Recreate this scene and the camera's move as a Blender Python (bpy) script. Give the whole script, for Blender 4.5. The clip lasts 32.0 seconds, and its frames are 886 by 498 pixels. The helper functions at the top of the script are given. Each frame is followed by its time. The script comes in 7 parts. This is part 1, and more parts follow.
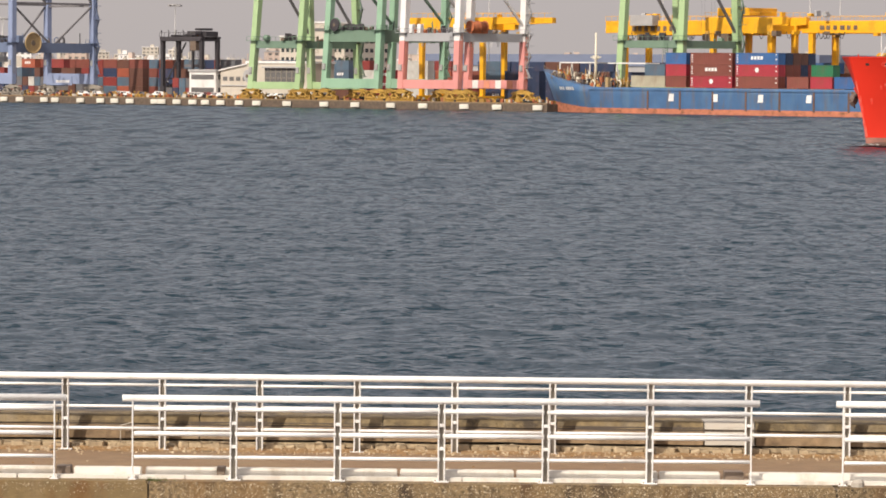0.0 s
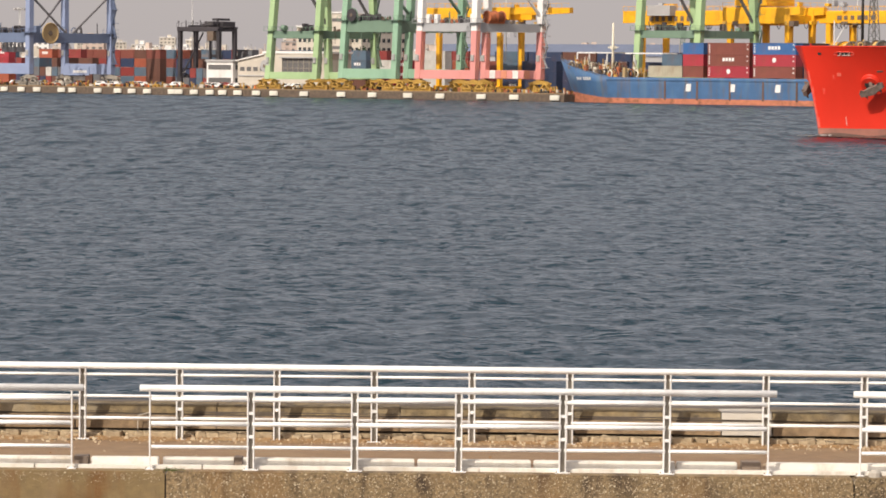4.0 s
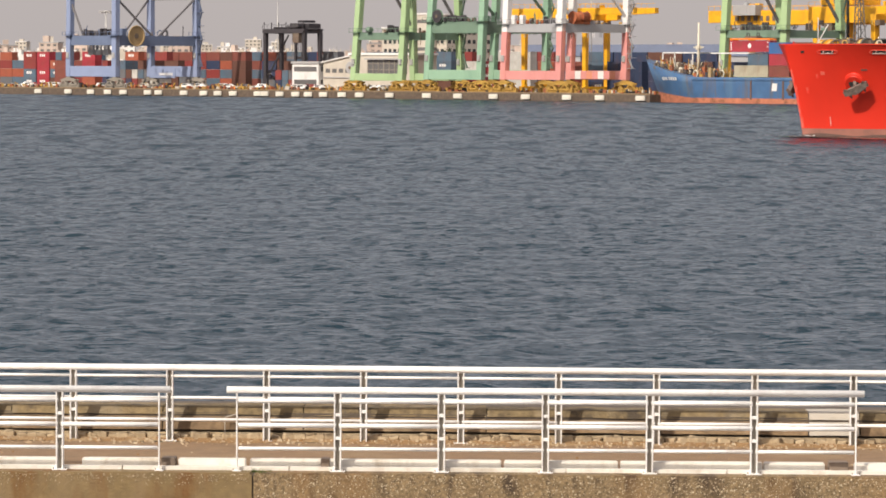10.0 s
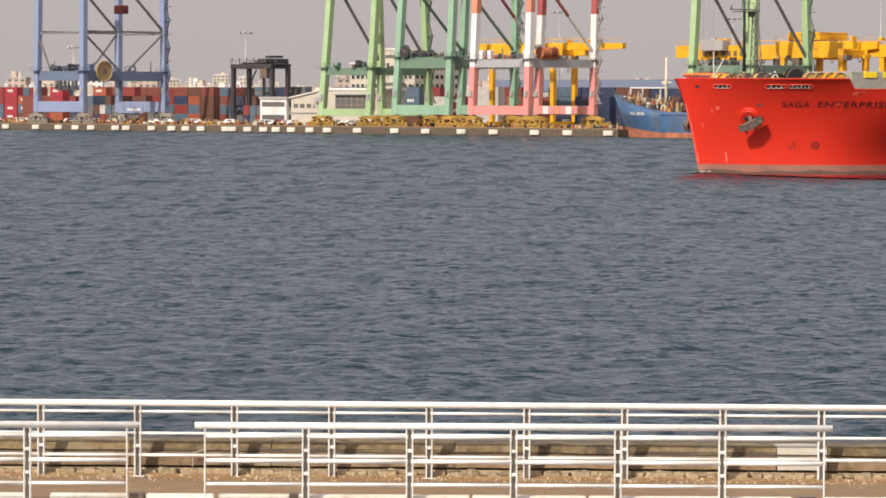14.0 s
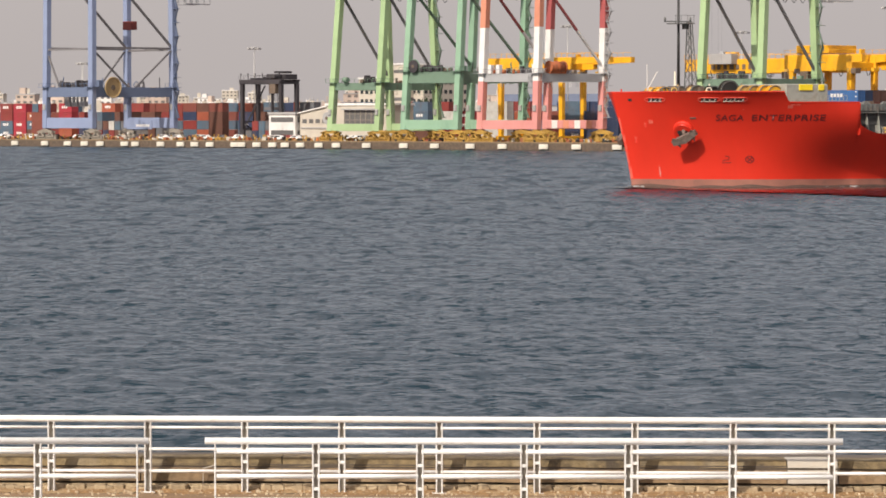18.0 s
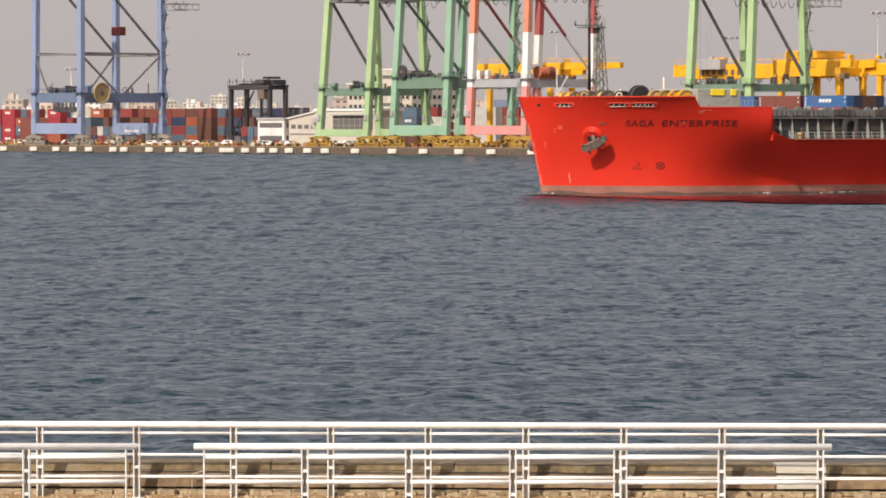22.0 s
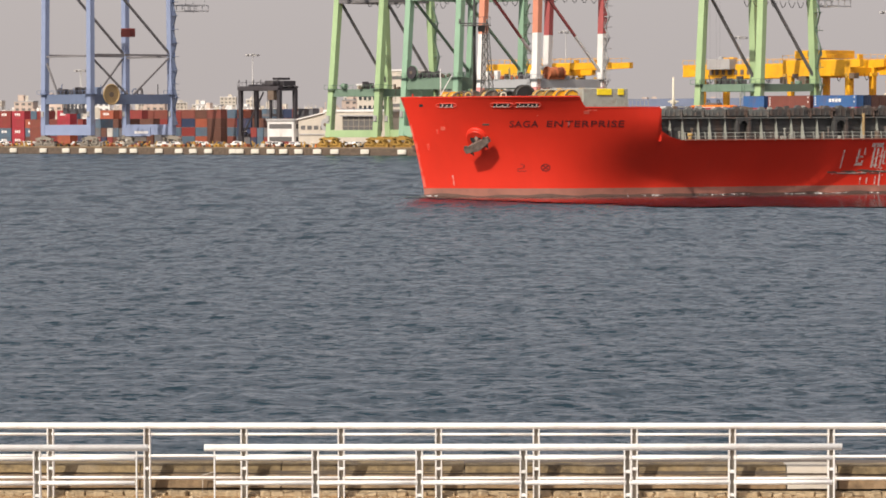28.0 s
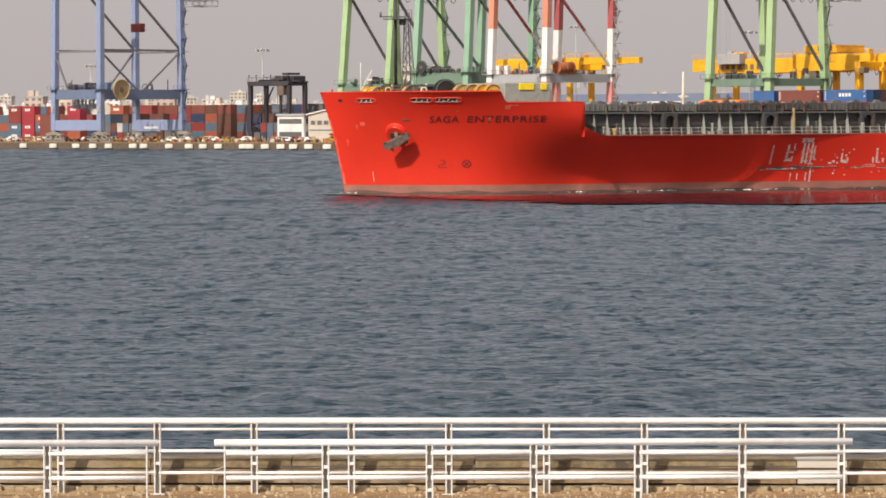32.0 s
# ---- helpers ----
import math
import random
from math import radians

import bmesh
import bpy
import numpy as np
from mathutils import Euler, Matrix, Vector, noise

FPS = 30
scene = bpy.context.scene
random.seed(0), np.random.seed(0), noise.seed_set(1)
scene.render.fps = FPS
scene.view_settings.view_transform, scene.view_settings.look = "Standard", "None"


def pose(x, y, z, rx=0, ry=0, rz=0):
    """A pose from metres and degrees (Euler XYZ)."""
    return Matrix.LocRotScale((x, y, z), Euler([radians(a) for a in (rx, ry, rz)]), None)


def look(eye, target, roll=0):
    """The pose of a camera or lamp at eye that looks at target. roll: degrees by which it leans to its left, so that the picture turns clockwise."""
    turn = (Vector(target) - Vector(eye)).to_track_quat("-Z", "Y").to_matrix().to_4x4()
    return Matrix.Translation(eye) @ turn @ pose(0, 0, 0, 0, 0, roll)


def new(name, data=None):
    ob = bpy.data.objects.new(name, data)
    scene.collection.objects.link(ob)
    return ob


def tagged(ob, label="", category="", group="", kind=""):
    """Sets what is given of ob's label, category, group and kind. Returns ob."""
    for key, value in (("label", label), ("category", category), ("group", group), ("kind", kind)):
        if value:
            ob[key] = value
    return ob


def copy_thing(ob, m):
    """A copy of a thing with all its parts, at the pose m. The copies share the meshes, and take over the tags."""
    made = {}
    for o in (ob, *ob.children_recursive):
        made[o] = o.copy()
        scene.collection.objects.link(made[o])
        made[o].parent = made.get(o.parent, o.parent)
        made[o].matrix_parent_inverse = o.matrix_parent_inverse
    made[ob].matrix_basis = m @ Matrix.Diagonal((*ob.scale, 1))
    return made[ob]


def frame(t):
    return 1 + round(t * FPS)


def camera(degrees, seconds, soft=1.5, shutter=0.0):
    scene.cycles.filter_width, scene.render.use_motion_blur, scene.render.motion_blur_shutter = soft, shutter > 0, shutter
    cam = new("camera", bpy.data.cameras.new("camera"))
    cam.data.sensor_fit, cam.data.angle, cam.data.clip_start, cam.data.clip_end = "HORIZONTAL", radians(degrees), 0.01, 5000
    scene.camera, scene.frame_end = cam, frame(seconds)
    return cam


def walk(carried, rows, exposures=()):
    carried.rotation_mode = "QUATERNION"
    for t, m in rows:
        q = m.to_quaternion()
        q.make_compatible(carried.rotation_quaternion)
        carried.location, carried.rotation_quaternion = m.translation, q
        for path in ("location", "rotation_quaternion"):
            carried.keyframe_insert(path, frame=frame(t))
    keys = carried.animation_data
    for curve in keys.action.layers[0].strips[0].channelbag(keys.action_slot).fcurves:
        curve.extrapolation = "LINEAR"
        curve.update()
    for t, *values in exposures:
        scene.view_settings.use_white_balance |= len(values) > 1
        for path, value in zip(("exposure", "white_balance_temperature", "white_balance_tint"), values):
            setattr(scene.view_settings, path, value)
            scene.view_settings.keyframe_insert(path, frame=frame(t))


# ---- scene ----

# The camera stands still on a high place and turns a little; yaw, pitch and clockwise lean in degrees.
EYE_Z = 8.32
cam = camera(13.5, 32.0, soft=1.75)
PATH = [
    (0, -0.696, -2.658, 0.487), (0.5, -0.679, -2.669, 0.474), (1, -0.661, -2.687, 0.532), (1.5, -0.640, -2.710, 0.474),
    (2, -0.616, -2.736, 0.471), (2.5, -0.587, -2.752, 0.473), (3, -0.528, -2.778, 0.502), (3.5, -0.475, -2.799, 0.493),
    (5.5, -0.381, -2.831, 0.472), (6, -0.375, -2.846, 0.480), (6.5, -0.370, -2.864, 0.516), (7, -0.365, -2.873, 0.451),
    (7.5, -0.344, -2.872, 0.486), (8, -0.258, -2.906, 0.524), (8.5, -0.139, -2.939, 0.513), (9, -0.001, -2.947, 0.322),
    (9.5, 0.215, -2.927, 0.146), (10, 0.884, -2.803, 0.205), (10.5, 0.377, -2.281, 0.872), (11, 0.171, -2.182, 0.636),
    (11.5, 0.421, -2.456, 0.241), (12, 0.436, -2.345, 0.466), (12.5, 0.360, -2.255, 0.399), (13, 0.343, -2.241, 0.386),
    (13.5, 0.344, -2.287, 0.196), (14, 0.396, -2.264, 0.172), (14.5, 0.456, -2.266, -0.017), (15, 0.497, -2.219, 0.027),
    (15.5, 0.524, -2.156, -0.069), (17.5, 0.550, -2.062, -0.041), (18, 0.540, -2.039, -0.069), (18.5, 0.534, -2.032, -0.026),
    (19, 0.528, -2.035, -0.044), (19.5, 0.498, -2.037, -0.051), (20, 0.478, -2.030, -0.003), (20.5, 0.464, -2.047, -0.001),
    (21, 0.425, -2.048, 0.117), (21.5, 0.383, -2.000, -0.097), (22, 0.369, -1.956, -0.085), (22.5, 0.368, -1.932, -0.115),
    (23, 0.376, -1.930, -0.079), (23.5, 0.385, -1.937, -0.079), (24, 0.389, -1.925, -0.128), (24.5, 0.390, -1.911, -0.140),
    (25, 0.395, -1.899, -0.138), (25.5, 0.400, -1.899, -0.153), (27.5, 0.502, -1.944, -0.246), (28, 0.521, -1.946, -0.227),
    (28.5, 0.548, -1.953, -0.237), (29, 0.567, -1.966, -0.231), (29.5, 0.583, -1.982, -0.221), (30, 0.598, -1.997, -0.231),
    (30.5, 0.616, -2.013, -0.240), (31, 0.638, -2.016, -0.281), (31.5, 0.655, -2.016, -0.301), (32, 0.675, -2.023, -0.283),
]
walk(cam, [(t, pose(0, 0, EYE_Z, 90 + p, 0, y) @ pose(0, 0, 0, 0, 0, r)) for t, y, p, r in PATH])

# ---- light: low hazy afternoon sky, sun behind the camera on its left ----
SUN_AZ, SUN_EL = 216.0, 42.0
sun_way = Vector((math.sin(radians(SUN_AZ)) * math.cos(radians(SUN_EL)), math.cos(radians(SUN_AZ)) * math.cos(radians(SUN_EL)), math.sin(radians(SUN_EL))))
world = bpy.data.worlds.new("sky")
scene.world = world
world.use_nodes = True
wt = world.node_tree
bg = wt.nodes["Background"]
sky = wt.nodes.new("ShaderNodeTexSky")
sky.sky_type = "NISHITA"
sky.sun_disc = False
sky.sun_elevation, sky.sun_rotation = radians(SUN_EL), radians(SUN_AZ)
sky.air_density, sky.dust_density, sky.ozone_density = 1.0, 6.0, 2.0
mixer = wt.nodes.new("ShaderNodeMixRGB")
mixer.inputs[0].default_value = 0.4
mixer.inputs[2].default_value = (13.0, 11.7, 11.4, 1)
wt.links.new(sky.outputs[0], mixer.inputs[1])
wt.links.new(mixer.outputs[0], bg.inputs[0])
bg.inputs[1].default_value = 0.092
sun_data = bpy.data.lights.new("sun", "SUN")
sun_data.energy, sun_data.angle, sun_data.color = 4.3, radians(0.6), (1.0, 0.91, 0.79)
sun = new("sun", sun_data)
sun.matrix_world = look(sun_way * 300, (0, 0, 0))
scene.view_settings.exposure = 0.0


# ---- materials ----
def material(name, rgb, rough=0.6, metal=0.0, vary=0.12, grain=3.0, stain=None, stain_amount=0.0, stain_scale=0.4, bump=0.0, bump_scale=20.0, streak=1.0, second=None, second_amount=0.0, second_scale=1.0, island=None):
    """A painted or mineral surface: base colour, two scales of variation, stains that run down, fine relief."""
    m = bpy.data.materials.new(name)
    m.use_nodes = True
    nt = m.node_tree
    b = nt.nodes["Principled BSDF"]
    b.inputs["Metallic"].default_value = metal
    tc = nt.nodes.new("ShaderNodeTexCoord")
    n1 = nt.nodes.new("ShaderNodeTexNoise")
    n1.inputs["Scale"].default_value, n1.inputs["Detail"].default_value = grain, 6
    nt.links.new(tc.outputs["Object"], n1.inputs["Vector"])
    info = nt.nodes.new("ShaderNodeObjectInfo")
    own = nt.nodes.new("ShaderNodeMath")
    own.operation = "MULTIPLY_ADD"
    own.inputs[1].default_value, own.inputs[2].default_value = 0.9 * vary, 1 - 0.45 * vary - 1.8 * vary
    nt.links.new(info.outputs["Random"], own.inputs[0])
    ramp = nt.nodes.new("ShaderNodeMath")
    ramp.operation = "MULTIPLY_ADD"
    ramp.inputs[1].default_value = 3.6 * vary
    nt.links.new(n1.outputs[0], ramp.inputs[0])
    nt.links.new(own.outputs[0], ramp.inputs[2])
    hsv = nt.nodes.new("ShaderNodeHueSaturation")
    hsv.inputs["Color"].default_value = (*rgb, 1)
    nt.links.new(ramp.outputs[0], hsv.inputs["Value"])
    colour = hsv.outputs[0]
    if stain:
        mp = nt.nodes.new("ShaderNodeMapping")
        mp.inputs["Scale"].default_value = (1, 1, 1 / streak)
        nt.links.new(tc.outputs["Object"], mp.inputs[0])
        n2 = nt.nodes.new("ShaderNodeTexNoise")
        n2.inputs["Scale"].default_value, n2.inputs["Detail"].default_value, n2.inputs["Roughness"].default_value = stain_scale, 8, 0.65
        nt.links.new(mp.outputs[0], n2.inputs["Vector"])
        mr = nt.nodes.new("ShaderNodeMapRange")
        mr.inputs[1].default_value, mr.inputs[2].default_value = 0.5, 0.72
        mr.inputs[3].default_value, mr.inputs[4].default_value = 0.0, stain_amount
        nt.links.new(n2.outputs[0], mr.inputs[0])
        mx = nt.nodes.new("ShaderNodeMixRGB")
        mx.inputs[2].default_value = (*stain, 1)
        nt.links.new(mr.outputs[0], mx.inputs[0])
        nt.links.new(colour, mx.inputs[1])
        colour = mx.outputs[0]
    if second:
        mp2 = nt.nodes.new("ShaderNodeMapping")
        mp2.inputs["Scale"].default_value, mp2.inputs["Location"].default_value = (1, 1, 0.3), (17, 5, 3)
        nt.links.new(tc.outputs["Object"], mp2.inputs[0])
        n4 = nt.nodes.new("ShaderNodeTexNoise")
        n4.inputs["Scale"].default_value, n4.inputs["Detail"].default_value = second_scale, 5
        nt.links.new(mp2.outputs[0], n4.inputs["Vector"])
        mr2 = nt.nodes.new("ShaderNodeMapRange")
        mr2.inputs[1].default_value, mr2.inputs[2].default_value = 0.52, 0.68
        mr2.inputs[3].default_value, mr2.inputs[4].default_value = 0.0, second_amount
        nt.links.new(n4.outputs[0], mr2.inputs[0])
        mx2 = nt.nodes.new("ShaderNodeMixRGB")
        mx2.inputs[2].default_value = (*second, 1)
        nt.links.new(mr2.outputs[0], mx2.inputs[0])
        nt.links.new(colour, mx2.inputs[1])
        colour = mx2.outputs[0]
    if island:
        ge = nt.nodes.new("ShaderNodeNewGeometry")
        mx3 = nt.nodes.new("ShaderNodeMixRGB")
        mx3.inputs[2].default_value = (*island, 1)
        nt.links.new(ge.outputs["Random Per Island"], mx3.inputs[0])
        nt.links.new(colour, mx3.inputs[1])
        colour = mx3.outputs[0]
    nt.links.new(colour, b.inputs["Base Color"])
    rr = nt.nodes.new("ShaderNodeMapRange")
    rr.inputs[3].default_value, rr.inputs[4].default_value = max(0.05, rough - 0.1), min(1, rough + 0.1)
    nt.links.new(n1.outputs[0], rr.inputs[0])
    nt.links.new(rr.outputs[0], b.inputs["Roughness"])
    if bump:
        n3 = nt.nodes.new("ShaderNodeTexNoise")
        n3.inputs["Scale"].default_value, n3.inputs["Detail"].default_value = bump_scale, 5
        nt.links.new(tc.outputs["Object"], n3.inputs["Vector"])
        bp = nt.nodes.new("ShaderNodeBump")
        bp.inputs["Strength"].default_value, bp.inputs["Distance"].default_value = bump, 0.02
        nt.links.new(n3.outputs[0], bp.inputs["Height"])
        nt.links.new(bp.outputs[0], b.inputs["Normal"])
    return m


RUST = (0.16, 0.07, 0.035)
GRIME = (0.10, 0.085, 0.07)
M = dict(
    white=material("white_rail_paint", (0.82, 0.81, 0.79), 0.4, vary=0.05, grain=6, stain=RUST, stain_amount=0.35, stain_scale=3.0),
    concrete=material("rough_concrete", (0.215, 0.153, 0.082), 0.95, vary=0.75, grain=26, stain=(0.06, 0.04, 0.025), stain_amount=1.5, stain_scale=2.6, bump=1.0, bump_scale=45, streak=3.5, second=(0.26, 0.14, 0.05), second_amount=0.4, second_scale=1.1),
    smooth_concrete=material("weathered_concrete", (0.18, 0.126, 0.058), 0.9, vary=0.25, grain=9, stain=(0.15, 0.07, 0.02), stain_amount=1.7, stain_scale=1.3, bump=0.6, bump_scale=30, streak=5, second=(0.235, 0.165, 0.088), second_amount=0.6, second_scale=2.2),
    coping=material("lichened_coping_concrete", (0.175, 0.128, 0.066), 0.95, vary=0.4, grain=11, stain=(0.06, 0.045, 0.03), stain_amount=1.5, stain_scale=3.0, bump=0.8, bump_scale=30, second=(0.25, 0.20, 0.13), second_amount=0.7, second_scale=2.6),
    course=material("tan_parapet_concrete", (0.215, 0.145, 0.082), 0.95, vary=0.35, grain=8, stain=(0.09, 0.06, 0.035), stain_amount=1.4, stain_scale=2.2, bump=0.6, bump_scale=30, second=(0.31, 0.235, 0.155), second_amount=0.7, second_scale=1.8),
    pebble=material("mixed_pebbles", (0.66, 0.56, 0.40), 0.9, vary=0.25, grain=12, island=(0.21, 0.14, 0.07)),
    stone=material("broken_mortar_stone", (0.43, 0.335, 0.215), 0.95, vary=0.3, grain=14, stain=(0.12, 0.08, 0.045), stain_amount=0.7, stain_scale=5.0, bump=0.6, bump_scale=40),
    soil=material("orange_brown_debris", (0.25, 0.145, 0.06), 0.95, vary=0.45, grain=14, stain=(0.42, 0.33, 0.20), stain_amount=0.8, stain_scale=3.0, bump=0.9, bump_scale=40),
    kerb=material("creamy_kerb_paint", (0.72, 0.685, 0.62), 0.6, vary=0.1, grain=5, stain=(0.42, 0.35, 0.26), stain_amount=0.8, stain_scale=2.6, streak=2),
    patch=material("pale_mortar", (0.43, 0.39, 0.335), 0.9, vary=0.12, grain=4, stain=(0.3, 0.24, 0.16), stain_amount=0.5, stain_scale=2),
    walk=material("brown_paving", (0.195, 0.123, 0.068), 0.9, vary=0.22, grain=4, stain=(0.27, 0.19, 0.105), stain_amount=0.7, stain_scale=0.9, bump=0.4, bump_scale=50),
    rubble=material("mixed_rubble", (0.60, 0.50, 0.35), 0.95, vary=0.3, grain=9, island=(0.22, 0.115, 0.045)),
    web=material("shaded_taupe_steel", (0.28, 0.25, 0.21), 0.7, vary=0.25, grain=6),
    weed=material("dry_weed", (0.10, 0.13, 0.03), 0.9, vary=0.3),
    dark_fill=material("dark_joint_and_recess_shade", (0.085, 0.068, 0.055), 0.9, vary=0.2),
    quay=material("quay_concrete", (0.135, 0.098, 0.072), 0.95, vary=0.4, grain=1.3, stain=(0.10, 0.075, 0.06), stain_amount=0.8, stain_scale=0.35, streak=3),
    apron=material("port_asphalt", (0.17, 0.14, 0.12), 0.95, vary=0.2, grain=0.3),
    fender=material("white_fender_panel", (0.66, 0.62, 0.54), 0.6, vary=0.1, grain=1.5, stain=GRIME, stain_amount=0.7, stain_scale=0.7),
    rubber=material("black_rubber", (0.02, 0.02, 0.022), 0.8, vary=0.2),
    hull_red=material("red_orange_hull_paint", (0.68, 0.033, 0.015), 0.5, vary=0.06, grain=0.25, stain=(0.50, 0.03, 0.014), stain_amount=0.4, stain_scale=0.14, streak=5),
    boot=material("faded_boot_top", (0.33, 0.135, 0.10), 0.7, vary=0.2, grain=0.8, stain=(0.07, 0.05, 0.045), stain_amount=0.7, stain_scale=0.4),
    weedline=material("fouled_waterline", (0.12, 0.07, 0.055), 0.8, vary=0.3, grain=1.0),
    name_ink=material("dark_letter_paint", (0.13, 0.014, 0.014), 0.6, vary=0.1),
    mark=material("scuffed_white_marks", (0.62, 0.52, 0.47), 0.7, vary=0.2, grain=2.0, stain=(0.5, 0.03, 0.02), stain_amount=1.7, stain_scale=4.5),
    deck_grey=material("ship_deck_grey", (0.115, 0.12, 0.115), 0.75, vary=0.2, grain=0.8, stain=RUST, stain_amount=0.6, stain_scale=0.5),
    coaming=material("dark_coaming_paint", (0.058, 0.058, 0.057), 0.6, vary=0.25, grain=0.5, stain=RUST, stain_amount=0.5, stain_scale=0.6, streak=3),
    stay=material("pale_grey_stay_paint", (0.34, 0.35, 0.31), 0.6, vary=0.15, grain=1.0, stain=RUST, stain_amount=0.5, stain_scale=0.9),
    steel=material("rusty_steel", (0.17, 0.13, 0.10), 0.7, metal=0.2, vary=0.3, grain=3, stain=RUST, stain_amount=0.8, stain_scale=1.2),
    black=material("black_paint", (0.025, 0.024, 0.024), 0.55, vary=0.25, grain=1.0),
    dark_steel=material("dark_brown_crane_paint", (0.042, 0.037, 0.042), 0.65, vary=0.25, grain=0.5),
    rust_drum=material("rust_orange_paint", (0.34, 0.10, 0.04), 0.8, vary=0.3, grain=1.5, stain=(0.12, 0.05, 0.03), stain_amount=1.2, stain_scale=0.8),
    chafe=material("chafed_red_paint", (0.72, 0.13, 0.09), 0.6, vary=0.15, grain=1.5, stain=(0.74, 0.03, 0.016), stain_amount=1.6, stain_scale=1.6, streak=2),
    blind=material("shaded_window_band", (0.12, 0.115, 0.115), 0.5, vary=0.2),
    rope=material("mooring_rope", (0.55, 0.36, 0.12), 0.9, vary=0.2, grain=8, bump=0.5, bump_scale=40),
    yellow=material("yellow_machine_paint", (0.80, 0.40, 0.015), 0.45, vary=0.1, grain=0.4, stain=(0.35, 0.16, 0.03), stain_amount=0.45, stain_scale=0.3),
    bright_yellow=material("lemon_yellow_paint", (0.85, 0.66, 0.02), 0.45, vary=0.06),
    bogie=material("ochre_bogie_paint", (0.42, 0.25, 0.05), 0.7, vary=0.3, grain=0.8, stain=RUST, stain_amount=0.8, stain_scale=0.7),
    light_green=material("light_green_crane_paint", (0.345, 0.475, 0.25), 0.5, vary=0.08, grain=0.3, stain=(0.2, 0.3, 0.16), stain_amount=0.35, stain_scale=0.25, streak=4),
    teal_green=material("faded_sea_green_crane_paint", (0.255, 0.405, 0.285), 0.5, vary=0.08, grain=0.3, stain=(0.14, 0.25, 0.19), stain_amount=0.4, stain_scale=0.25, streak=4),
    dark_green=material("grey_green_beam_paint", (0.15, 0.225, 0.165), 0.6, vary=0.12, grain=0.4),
    pink=material("faded_red_crane_paint", (0.64, 0.27, 0.25), 0.55, vary=0.08, grain=0.3, stain=(0.5, 0.2, 0.16), stain_amount=0.4, stain_scale=0.3, streak=3),
    red_band=material("red_band_paint", (0.62, 0.25, 0.16), 0.55, vary=0.1, grain=0.4),
    crimson_band=material("faded_crimson_paint", (0.36, 0.085, 0.085), 0.6, vary=0.1, grain=0.4),
    white_band=material("white_band_paint", (0.74, 0.72, 0.70), 0.5, vary=0.06, grain=0.4, stain=GRIME, stain_amount=0.25, stain_scale=0.3, streak=3),
    grey_beam=material("grey_beam_paint", (0.36, 0.36, 0.37), 0.6, vary=0.1, grain=0.4),
    blue_crane=material("pale_blue_crane_paint", (0.243, 0.29, 0.435), 0.5, vary=0.07, grain=0.3, stain=(0.2, 0.25, 0.4), stain_amount=0.35, stain_scale=0.25, streak=4),
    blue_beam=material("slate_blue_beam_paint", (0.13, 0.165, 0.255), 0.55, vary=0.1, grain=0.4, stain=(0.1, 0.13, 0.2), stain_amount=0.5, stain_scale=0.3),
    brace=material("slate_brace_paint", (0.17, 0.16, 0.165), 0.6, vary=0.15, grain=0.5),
    ship_blue=material("blue_hull_paint", (0.05, 0.115, 0.235), 0.55, vary=0.2, grain=0.35, stain=(0.13, 0.10, 0.085), stain_amount=0.9, stain_scale=0.55, streak=6, second=(0.10, 0.17, 0.25), second_amount=0.5, second_scale=0.4),
    ship_boot=material("orange_boot_top", (0.42, 0.15, 0.085), 0.75, vary=0.3, grain=0.6, stain=RUST, stain_amount=1.2, stain_scale=0.5, streak=0.5),
    cream=material("cream_paint", (0.66, 0.60, 0.48), 0.6, vary=0.1, grain=0.5),
    ivory=material("ivory_wall", (0.52, 0.47, 0.40), 0.8, vary=0.1, grain=0.3, stain=(0.4, 0.36, 0.3), stain_amount=0.4, stain_scale=0.2, streak=3),
    glass=material("dark_window_glass", (0.05, 0.055, 0.06), 0.15, vary=0.2),
    roof_blue=material("blue_sheet_roof", (0.155, 0.185, 0.27), 0.6, vary=0.1, grain=0.3),
    roof_grey=material("grey_sheet_roof", (0.36, 0.35, 0.35), 0.7, vary=0.1, grain=0.3),
    foliage=material("dark_foliage", (0.045, 0.075, 0.03), 0.9, vary=0.4, grain=0.6),
    tan=material("tan_reel_paint", (0.36, 0.25, 0.12), 0.7, vary=0.15),
    maroon=material("maroon_machinery_paint", (0.16, 0.03, 0.025), 0.7, vary=0.2),
    lamp_grey=material("galvanised_mast", (0.42, 0.41, 0.40), 0.5, metal=0.3, vary=0.1),
    foam=material("white_foam", (0.75, 0.76, 0.76), 0.8, vary=0.1, grain=4),
    rose=material("rose_beige_render", (0.50, 0.40, 0.34), 0.85, vary=0.2, grain=0.3),
    iron=material("brown_anchor_iron", (0.125, 0.09, 0.075), 0.8, vary=0.35, grain=3, stain=(0.22, 0.17, 0.14), stain_amount=0.6, stain_scale=1.5),
    orange_vest=material("orange_plastic", (0.8, 0.22, 0.02), 0.6, vary=0.1),
)
M["glass"].node_tree.nodes["Principled BSDF"].inputs["Specular IOR Level"].default_value = 0.12
